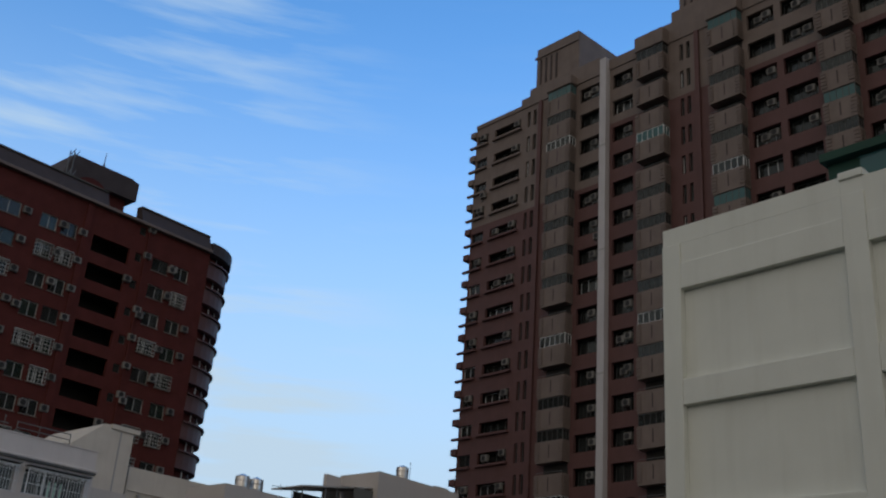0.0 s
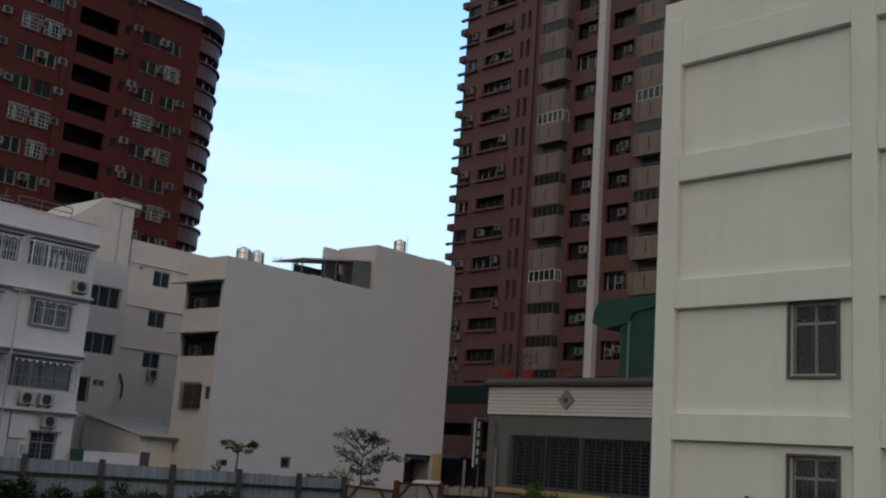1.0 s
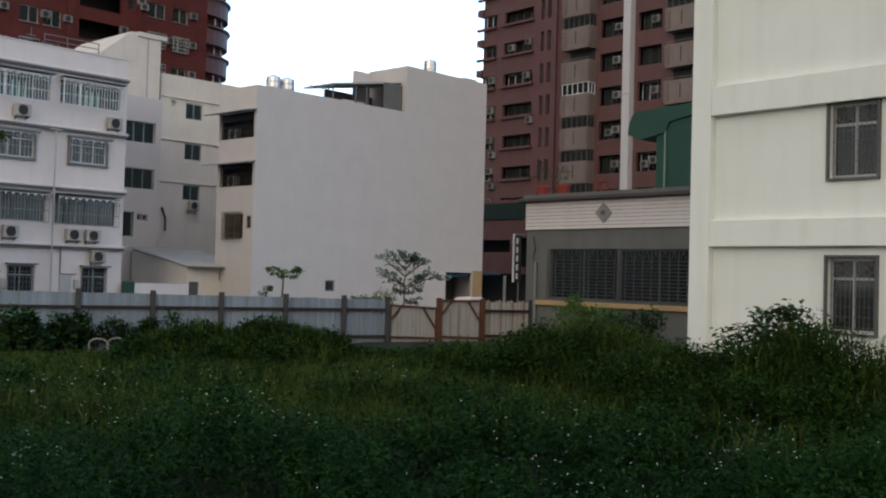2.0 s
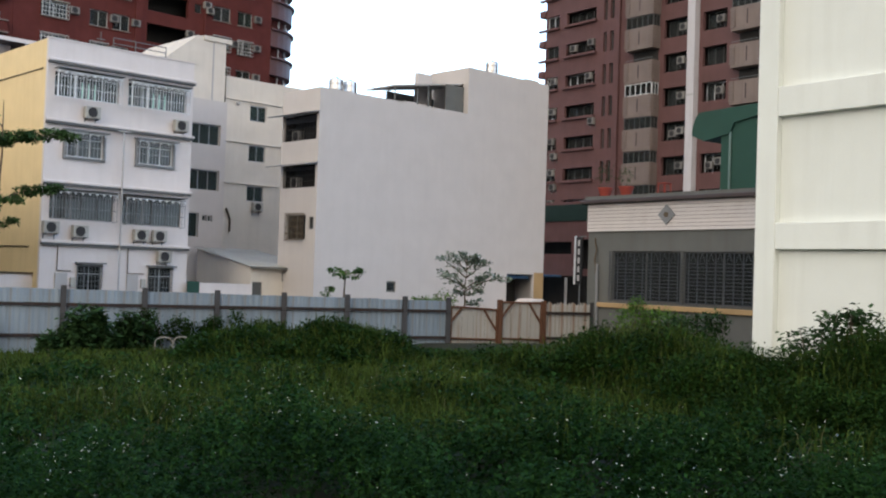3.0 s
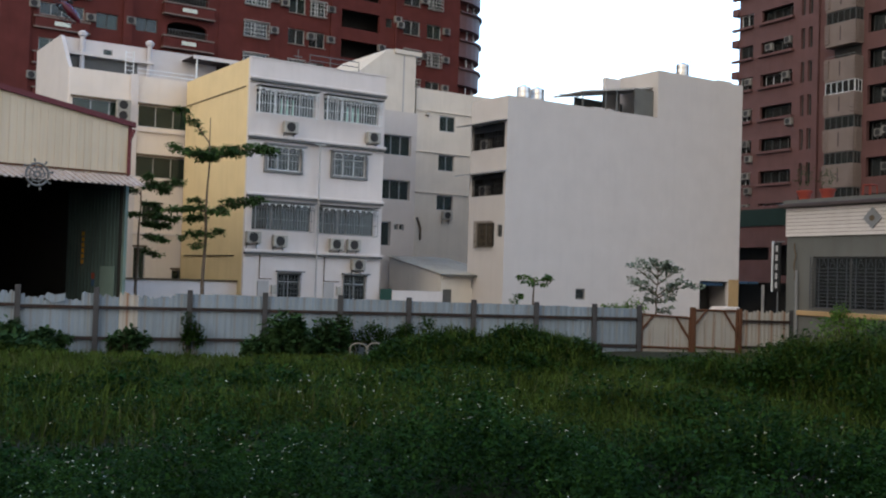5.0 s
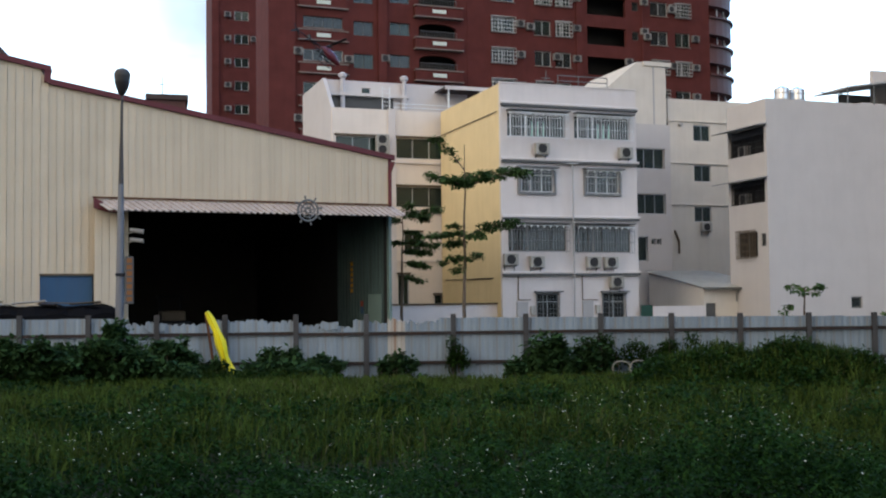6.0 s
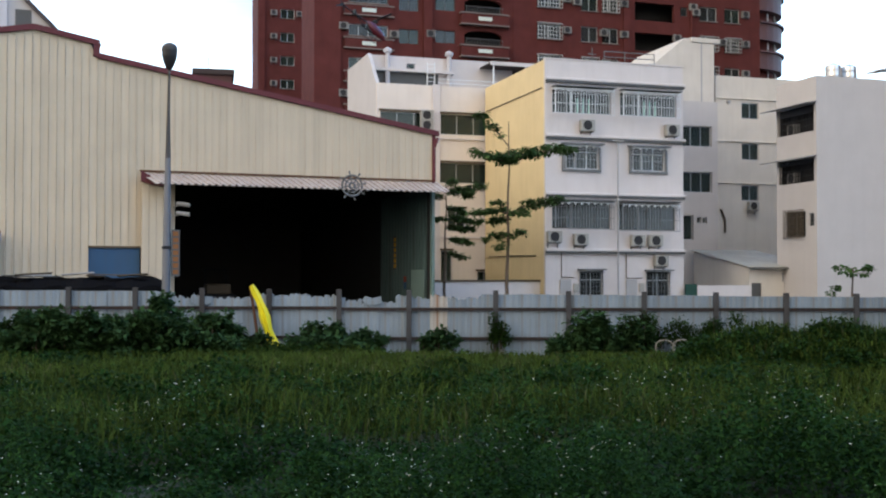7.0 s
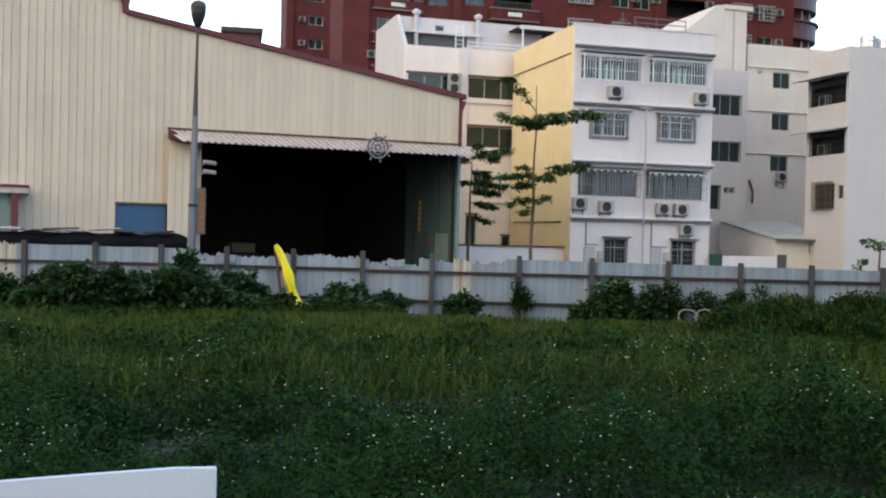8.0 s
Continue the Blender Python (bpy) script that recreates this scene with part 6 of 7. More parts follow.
            tube(bm, (x - 0.12, y, 0.42), (x + 0.12, y, 0.42), 0.42, sides=14)
            part("wheel", bm, M_BLACK, mc)
    lt = thing("strip_light", m @ pose(-7.2, 4.0, 7.0), "unlit strip light under the warehouse roof", "light")
    boxes("housing", [(-0.9, 0.9, -0.08, 0.08, 0, 0.12)], M_PIPE, lt)
    bm = bmesh.new()
    for x in (-0.6, 0.6):
        tube(bm, (x, 0, 0.12), (x, 0, 1.6), 0.015, sides=4)
    part("hanger", bm, M_CABLE, lt)
    # low tarpaulin heap along the wall's foot
    hp = thing("tarpaulin_heap", m @ pose(-21, -3.0, 0), "dark tarpaulin shelter with pale broken sheets on top", "shelter")
    bm = bmesh.new()
    n = 26
    rows = [[bm.verts.new((8.0 * i / n, y, z + 0.05 * math.sin(i * 1.1 + y * 3) + 0.03 * math.sin(i * 2.1))) for i in range(n + 1)] for y, z in ((0, 0.0), (0.05, 2.0), (0.9, 2.28), (2.2, 2.38), (2.3, 0.0))]
    for p, q in zip(rows, rows[1:]):
        for i in range(n):
            bm.faces.new((p[i], p[i + 1], q[i + 1], q[i]))
    part("tarpaulin", bm, M_TARP, hp, "sagging black tarpaulin")
    rng = random.Random(5)
    for i in range(13):
        x, w = rng.uniform(0, 6.6), rng.uniform(0.5, 1.5)
        boxes("broken_sheet", [(0, w, 0, rng.uniform(0.3, 0.7), 0, 0.04)], rng.choice((M_PIPE, M_CABLE, M_BLACK, M_CABLE)), hp, m=pose(x, rng.uniform(0.6, 1.2), 2.40 + rng.uniform(0, 0.08), rng.uniform(-6, 6), rng.uniform(-5, 5), rng.uniform(-12, 12)))


warehouse()


# ---------------------------------------------------------------- site fence, gate, lamp
def site_fence():
    c = spot(30, 38)
    m = pose(c.x, c.y, 0, 0, 0, 30)
    root = thing("site_fence", m, "weathered blue-grey corrugated site fence with rusty patches", "fence")

    def top(x):
        return 1.95 + (x + 16) * -0.0075

    rng = random.Random(11)
    variants = []
    for k in range(6):
        bm = bmesh.new()
        w, n = 0.62, 12
        front, back = [], []
        for i in range(n + 1):
            dy = -0.016 if i % 4 in (1, 2) else 0.0
            z1 = 1.0 + (0.03 * rng.uniform(-1, 1) if k > 2 else 0.0)
            front.append((bm.verts.new((w * i / n, dy, 0)), bm.verts.new((w * i / n, dy, z1))))
            back.append((bm.verts.new((w * i / n, dy + 0.01, 0)), bm.verts.new((w * i / n, dy + 0.01, z1))))
        for i in range(n):
            bm.faces.new((front[i][0], front[i + 1][0], front[i + 1][1], front[i][1]))
            bm.faces.new((back[i + 1][0], back[i][0], back[i][1], back[i + 1][1]))
            bm.faces.new((front[i][1], front[i + 1][1], back[i + 1][1], back[i][1]))
        variants.append(mesh_of("fence_sheet", bm, M_FENCE))
    rusty = variants[4].copy()
    rusty.materials[0] = M_FENCERUST
    x = -24.0
    while x < 18.5:
        rough = -10.5 < x < 1.0
        me = rusty if -0.8 < x < -0.15 or rng.random() < (0.05 if rough else 0.02) else variants[rng.randrange(3, 6) if rough else rng.randrange(0, 3)]
        h = top(x) * (rng.uniform(0.80, 0.87) if -4.1 < x < -2.0 else rng.uniform(0.88, 0.96) if rough else rng.uniform(0.985, 1.0))
        put("fence_sheet", me, root, pose(x, rng.uniform(-0.012, 0.012), -0.55, rng.uniform(-1.0, 1.0), rng.uniform(-0.7, 0.7) if rough else 0, 0) @ Matrix.Diagonal((1, 1, h + 0.55, 1)))
        x += 0.612
    x = 23.3
    while x < 25.3:
        put("fence_sheet", rusty, root, pose(x, 0, -0.55) @ Matrix.Diagonal((1, 1, 2.22, 1)))
        x += 0.58
    # bent, torn tops
    for x, w in ((-9.4, 0.8), (-3.2, 0.7)):
        bm = bmesh.new()
        prism(bm, ((0, 0), (w * 0.2, 0.16), (w * 0.55, 0.08), (w, 0.14), (w, -0.12), (w * 0.4, -0.2)), -0.09, -0.075)
        part("torn_edge", bm, M_FENCE, root, "torn folded sheet edge", m=pose(x, -0.02, 1.58, -4, 0, 0))
    for a, b in ((-24, -4.0), (-4.0, 6.9), (6.9, 18.8), (23.2, 25.6)):
        for z0 in (1.27, 0.22):
            boxes("rail", [(a, b - 0.01, -0.12, -0.05, z0 - 0.055 + (0.04 if a < -10 else 0), z0 + 0.055 + (0.04 if a < -10 else 0))], M_FENCERAIL, root, "dark steel fence rail")
    posts = (-21.5, -18.9, -16.3, -13.7, -11.3, -8.9, -6.5, -4.0, -1.5, 1.6, 4.2, 6.9, 9.45, 11.95, 14.45, 16.85, 18.75, 25.6)
    for x in posts:
        bm = bmesh.new()
        box(bm, x - 0.09, x + 0.09, -0.16, -0.14, -0.55, top(x) + 0.12)
        box(bm, x - 0.012, x + 0.012, -0.14, -0.06, -0.55, top(x) + 0.12)
        box(bm, x - 0.09, x + 0.09, -0.06, -0.045, -0.55, top(x) + 0.12)
        part("post", bm, M_FENCEPOST, root)
    for x in (21.1, 23.2):
        boxes("post", [(x - 0.08, x + 0.08, -0.16, 0.02, -0.55, 1.78)], M_RUST, root)
    gate = thing("site_gate", m, "rusty two-leaf sheet gate sagging between its posts", "gate")
    for x0, x1, zl, zr in ((18.9, 20.98, 1.46, 1.36), (21.22, 23.08, 1.68, 1.68)):
        n = 8
        for i in range(n):
            a, b = x0 + (x1 - x0) * i / n, x0 + (x1 - x0) * (i + 1) / n
            za, zb = zl + (zr - zl) * i / n, zl + (zr - zl) * (i + 1) / n
            bm = bmesh.new()
            prism(bm, ((a + 0.006, -0.4), (a + 0.006, za - 0.03), (b - 0.006, zb - 0.03), (b - 0.006, -0.4)), 0.0 + 0.012 * (i % 2), 0.02 + 0.012 * (i % 2))
            part("gate_sheet", bm, M_FENCERUST, gate)
        for p, q in (((x0, zl), (x1, zr)), ((x0, 0.2), (x1, 0.14)), ((x0, -0.4), (x0, zl)), ((x1, -0.4), (x1, zr)), ((x0, zl - 0.6), (x0 + 0.5, zl)), ((x1, zr - 0.85), (x1 - 0.6, zr))):
            bm = bmesh.new()
            tube(bm, (p[0], -0.06, p[1]), (q[0], -0.06, q[1]), 0.045, sides=6)
            part("gate_bar", bm, M_RUST, gate, "rusted gate frame bar")
    # furled yellow sheet leaning on the fence
    fl = thing("yellow_banner", m @ pose(-7.05, -0.95, 0), "crumpled yellow plastic sheet leaning against the fence", "sheet")
    bm = bmesh.new()
    n = 14
    prev = None
    for i in range(n + 1):
        t = i / n
        cx, z = 1.06 * t + 0.06 * math.sin(t * 6), 2.12 - 2.42 * t
        w = 0.07 + 0.10 * math.sin(min(1, t * 2.2) * 1.5) + 0.025 * math.sin(t * 17)
        ring = [bm.verts.new((cx + w * u, -0.12 * abs(v) + 0.35 * (1 - t) + 0.05 * v * math.sin(t * 9), z + 0.04 * u)) for u, v in ((-1, 0), (-0.45, 1), (0.0, 0.2), (0.4, 1), (1, 0), (0.2, -0.6))]
        if prev:
            for k in range(6):
                bm.faces.new((prev[k], prev[(k + 1) % 6], ring[(k + 1) % 6], ring[k]))
        prev = ring
    part("plastic_sheet", bm, M_FLAG, fl)
    bm = bmesh.new()
    tube(bm, (-0.05, 0.45, 2.05), (0.35, 0.3, -0.45), 0.05, sides=6)
    part("pole", bm, M_RUST, fl)


def street_lamp():
    c = spot(45.1, 38.5)
    root = thing("street_lamp", pose(c.x, c.y, 0, 0, 0.5, 45), "tall grey street lamp with a dark teardrop head", "street lamp")
    bm = bmesh.new()
    lathe(bm, ((0.15, 0), (0.14, 3.0), (0.115, 5.0), (0.10, 6.6)), sides=12)
    part("pole", bm, M_LAMPPOLE, root)
    # upper pole in a darker grey than the lower one
    bm = bmesh.new()
    lathe(bm, ((0.094, 6.604), (0.075, 7.4), (0.05, 8.6), (0.045, 9.8)), sides=12)
    part("upper_pole", bm, M_LAMPDARK, root, "darker upper pole")
    bm = bmesh.new()
    lathe(bm, ((0.05, 9.72), (0.13, 9.80), (0.21, 10.0), (0.26, 10.2), (0.275, 10.42)), sides=18)
    part("lamp_bowl", bm, M_LAMPHEAD, root, "dark lamp bowl")
    bm = bmesh.new()
    lathe(bm, ((0.282, 10.424), (0.27, 10.53), (0.2, 10.63), (0.08, 10.68), (0.02, 10.69)), sides=18)
    part("lamp_cap", bm, M_LAMPDARK, root, "dark grey lamp cap")
    boxes("band", [(-0.16, 0.16, -0.16, 0.16, 3.4, 3.5)], M_POST, root)


site_fence()
street_lamp()


# ---------------------------------------------------------------- trees and bushes
def spreading_tree(at, turn, height, limbs, label, n, leaf, seed, name="umbrella_tree", mat=None, girth=1.0, droop=0.18):
    """A thin straight trunk with wide flat limbs, leafy along their outer part."""
    root = thing(name, pose(at.x, at.y, 0, 0, 0, turn), label, "tree")
    rng = random.Random(seed)
    bm = bmesh.new()
    prev = Vector((-0.12, 0, 0))
    for i in range(1, 10):
        t = i / 9
        p = Vector((0.03 * math.sin(i * 2.0) - 0.12 * (1 - t), 0.03 * math.cos(i * 1.6), height * t))
        tube(bm, prev, p, girth * (0.10 - 0.085 * (t - 1 / 9)), girth * (0.10 - 0.085 * t), sides=7)
        prev = p
    part("trunk", bm, M_BARK, root)
    blobs = []
    for z, dx, dy, dz in limbs:
        foot = Vector((0, 0, z))
        tip = foot + Vector((dx, dy, dz))
        mid = foot.lerp(tip, 0.45) + Vector((0, 0, 0.10 * abs(dx) - 0.05))
        bm = bmesh.new()
        tube(bm, foot, mid, 0.032, 0.022, sides=5)
        tube(bm, mid, tip, 0.022, 0.008, sides=5)
        part("limb", bm, M_BARK, root)
        reach = Vector((dx, dy, 0)).length
        for k in range(6):
            s = 0.28 + 0.72 * k / 5 + rng.uniform(-0.05, 0.05)
            q = foot.lerp(mid, s / 0.45) if s < 0.45 else mid.lerp(tip, (s - 0.45) / 0.55)
            side = rng.uniform(-0.16, 0.16) * reach
            r = rng.uniform(0.13, 0.30) * (0.5 + 0.35 * reach)
            blobs.append((q.x - dy / reach * side, q.y + dx / reach * side, q.z + rng.uniform(-0.12, 0.10), r * 1.2, r, 0.06 + 0.04 * reach))
    leaves_part(root, "crown", blobs, n, leaf, mat or M_TREELEAF, spread=0.4, droop=droop, seed=seed, long=1.9)
    return root


def bush(at, blobs, n, leaf, mat, label, seed=1, name="bush", spread=0.6, stems=9, tall=1.0, long=1.7, turn=0.0, group=""):
    root = thing(name, pose(at.x, at.y, float(dip(at.x, at.y)), 0, 0, turn), label, "bush", group)
    rng = random.Random(seed)
    for i in range(stems):
        b = rng.choice(blobs)
        bm = bmesh.new()
        foot = Vector((b[0] * 0.8 + rng.uniform(-.1, .1), b[1] * 0.8 + rng.uniform(-.1, .1), -0.03))
        tip = Vector((b[0] + rng.uniform(-.7, .7) * b[3], b[1] + rng.uniform(-.7, .7) * b[4], b[2] + b[5] * 0.7))
        mid = foot.lerp(tip, 0.5) + Vector((rng.uniform(-.08, .08), rng.uniform(-.08, .08), 0.05))
        tube(bm, foot, mid, 0.022 * tall, 0.016 * tall, sides=5)
        tube(bm, mid, tip, 0.016 * tall, 0.006, sides=5)
        part("stem", bm, M_BARK, root)
    leaves_part(root, "leaves", blobs, n, leaf, mat, spread=spread, seed=seed, long=long)
    return root


def planting():
    # height of the fork, then how far the limb reaches across, back and up
    limbs = ((7.15, -1.45, 0.2, 0.55), (7.15, 2.55, -0.2, 0.7), (7.2, 1.6, 0.7, 0.85), (7.15, -0.9, -1.1, 0.35), (7.2, 0.7, -1.2, 0.45), (7.3, 0.2, 1.4, 0.5), (7.9, -1.3, 0.2, 1.5), (5.1, 1.95, 0.3, 0.55), (5.05, -1.45, -0.2, 0.15), (5.1, -0.55, 0.6, 0.6), (5.0, 0.6, -0.9, 0.1), (5.0, -0.85, 0.7, -0.3), (4.15, 0.65, 0.1, 0.15), (4.15, -0.9, 0.2, -0.1), (3.8, -0.55, -0.2, -0.15))
    spreading_tree(spot(26.85, 45), 27, 9.0, limbs, "slender umbrella tree with flat layers of dark leaves", 6200, 0.18, 4)
    limbs = ((6.7, 1.9, 0.1, 0.25), (6.6, 1.3, -0.6, -0.1), (6.3, -1.2, 0.3, 0.3), (5.9, 0.9, 0.5, -0.25), (5.3, 1.7, -0.3, -0.2), (5.2, -1.0, -0.6, 0.2), (4.9, 1.4, 0.6, -0.2), (4.3, 1.2, 0.0, -0.25), (3.6, 0.9, 0.3, -0.3), (6.9, 0.5, 0.5, 0.5))
    spreading_tree(spot(30.25, 54), 30, 7.3, limbs, "dark layered tree squeezed between warehouse and house", 4600, 0.19, 9)
    limbs = ((2.1, 1.6, 0.1, 0.62), (2.15, -1.1, 0.1, 0.55), (2.2, 0.95, 0.3, 0.62), (2.2, -0.8, -0.3, 0.6), (2.6, -1.1, 0.1, 0.8), (2.65, 0.8, -0.2, 0.6), (2.85, -0.75, 0.1, 0.8), (2.95, 0.45, 0.1, 0.55), (3.15, -0.2, 0.1, 0.5), (3.15, 0.3, -0.1, 0.42), (1.9, 0.65, 0.1, 0.16), (1.9, -0.45, 0.1, 0.1), (1.5, 0.55, 0.1, 0.08))
    spreading_tree(spot(2.75, 44), 3, 3.6, limbs, "young tiered tree with upswept dusty grey-green leaves", 1500, 0.17, 12, "young_umbrella_tree", M_GREYLEAF, 0.5, -0.35)
    bush(spot(3.9, 43.8), [(0, 0, 1.5, 0.55, 0.4, 0.55), (-0.9, 0, 1.6, 0.6, 0.4, 0.2)], 900, 0.12, M_LIGHTBUSH, "fresh green shrub beside the young tree", 21)
    pap = thing("papaya_tree", pose(*spot(9.4, 46.5)), "thin young papaya tree with drooping lobed leaves", "tree")
    bm = bmesh.new()
    tube(bm, (0, 0, 0), (0.05, 0, 1.6), 0.05, 0.045, sides=7)
    tube(bm, (0.05, 0, 1.6), (0.1, 0, 2.75), 0.045, 0.03, sides=7)
    part("trunk", bm, M_BARK, pap)
    rng = random.Random(2)
    blobs = []
    for i in range(9):
        a = i * 2.4
        tip = Vector((0.1 + 0.62 * math.cos(a), 0.62 * math.sin(a), 2.75 + rng.uniform(-0.25, 0.12)))
        bm = bmesh.new()
        tube(bm, (0.1, 0, 2.6), tip, 0.015, sides=4)
        part("leaf_stalk", bm, M_LIGHTBUSH, pap)
        blobs.append((*tip, 0.2, 0.2, 0.07))
    for p in ((-0.75, 0.1, 1.75), (-0.55, 0, 1.55), (-0.6, 0.2, 2.0)):
        blobs.append((*p, 0.22, 0.2, 0.1))
    leaves_part(pap, "crown", blobs, 420, 0.17, M_TREELEAF, spread=0.4, droop=0.5, seed=5)
    # shrubs in front of the white block and the shop
    bush(spot(-16.6, 22.6), [(-0.6, 0, 1.55, 0.55, 0.5, 0.3), (0.0, 0, 1.9, 0.5, 0.5, 0.35), (0.65, 0, 1.6, 0.5, 0.5, 0.35), (0.1, 0, 1.2, 0.9, 0.6, 0.4), (0.3, 0, 2.12, 0.3, 0.3, 0.2)], 1700, 0.17, M_BUSH, "broad-leaved dark shrub against the white wall", 31, spread=0.35, stems=14)
    bush(spot(-7.0, 37), [(-0.5, 0, 1.35, 0.7, 0.5, 0.55), (0.4, 0, 1.3, 0.8, 0.6, 0.5), (-0.4, 0, 1.9, 0.3, 0.3, 0.3)], 2200, 0.12, M_LIGHTBUSH, "fresh light-green shrub before the shop", 32)
    bush(spot(-9.6, 36), [(0, 0, 1.25, 0.7, 0.5, 0.5), (0.6, 0, 1.4, 0.45, 0.4, 0.4), (-0.8, 0, 1.2, 0.5, 0.5, 0.4)], 1900, 0.12, M_BUSH, "dark shrub before the shop", 33)
    # bushes along the fence
    rows = [(45.0, 36.6, 1.6, 1.75, 2600), (47.6, 35.2, 1.7, 1.3, 2600), (43.2, 35.0, 1.6, 1.3, 2400), (51.2, 36.4, 1.7, 1.4, 2500), (54.5, 36.6, 1.7, 1.2, 2000), (50.0, 33.2, 1.9, 1.15, 2500), (42.0, 36.9, 0.7, 1.2, 800), (36.4, 36.6, 1.4, 1.0, 1300), (34.4, 36.9, 0.9, 0.75, 700), (22.6, 36.8, 1.3, 1.5, 2400), (20.6, 37.4, 0.9, 1.3, 900), (30.6, 36.9, 0.8, 0.65, 600), (45.2, 32.8, 2.0, 1.1, 2500), (40.6, 33.6, 1.3, 0.5, 1200), (36.8, 33.8, 1.3, 0.7, 1200)]
    for k, (b, d, w, h, n) in enumerate(rows):
        rng = random.Random(40 + k)
        h += 0.42
        blobs = [(0, 0, h * 0.45, w * 0.55, 0.5, h * 0.42)]
        for _ in range(11):
            u = rng.uniform(-1, 1)
            z = h * rng.uniform(0.2, 0.95) * (1 - 0.55 * u * u)
            blobs.append((u * w, rng.uniform(-0.45, 0.15), z, w * rng.uniform(0.12, 0.26), 0.3, h * rng.uniform(0.10, 0.2)))
        bush(spot(b, d), blobs, int(n * 2.0), 0.23, M_BUSH, "dark leafy bush growing by the site fence", 50 + k, turn=30, group="bushes along the fence", spread=0.5, long=1.9)
    for k, (b, d, w) in enumerate(((18.3, 37.9, 0.9), (15.8, 38.3, 0.6), (27.4, 37.6, 0.25))):
        rng = random.Random(70 + k)
        blobs = [(rng.uniform(-w, w), rng.uniform(-0.1, 0.05), rng.uniform(0.5, 1.4), 0.35 * w + 0.1, 0.16, 0.32) for _ in range(8)]
        bush(spot(b, d), blobs, int(2200 * w) + 300, 0.13, M_VINE, "vine climbing a fence post", 80 + k, name="vine", turn=30, group="vines on the fence", stems=5)


planting()


# ---------------------------------------------------------------- wild growth over the lot
def lot_limit(az):
    """How far the lot reaches at a bearing: to the fence, the shop or the white block."""
    far = 37.5 / np.cos(np.radians(az - 30))
    far = np.where(az < -4.2, 32.6 / np.cos(np.radians(az + 47.9)), far)
    return np.where(az < -12.6, 22.7 / np.cos(np.radians(az + 47.4)), far)


def clump(x, y):
    """Uneven tussocks, from about -1 to 1."""
    a = np.sin(2.1 * x + 1.3 * np.sin(1.3 * y)) * np.sin(1.7 * y + 1.2 * np.sin(1.5 * x))
    b = np.sin(4.3 * x + 1.9 * np.sin(2.9 * y) + 1) * np.sin(3.7 * y + 1.4 * np.sin(3.1 * x))
    return 0.65 * a + 0.45 * b


def hollow(x, y):
    """Broad rises and hollows of the weeds, from -1 to 1."""
    return np.sin(0.8 * x + 1.1 * np.sin(0.5 * y + 1)) * np.sin(0.9 * y + 0.8 * np.sin(0.7 * x))


def growth(x, y):
    """The height of the wild growth over the level of the lot: lower towards the fence."""
    to_fence = 38 - (0.866 * y - 0.5 * x)
    low = np.clip(to_fence / 22, 0.2, 1)
    h = (0.34 + 0.10 * np.sin(x * 0.9 + 0.5 * y) * np.sin(y * 0.7 - 0.3 * x)) * low
    return np.maximum(h + 0.46 * hollow(x, y) * low, 0.06) + heap(x, y)


def polar(rng, n, d0, d1, a0=-29, a1=60):
    az = rng.uniform(a0, a1, n)
    d = d0 * (d1 / d0) ** rng.uniform(0, 1, n)
    keep = d < lot_limit(az) - 0.15
    az, d = az[keep], d[keep]
    return -d * np.sin(np.radians(az)), d * np.cos(np.radians(az)), d, az


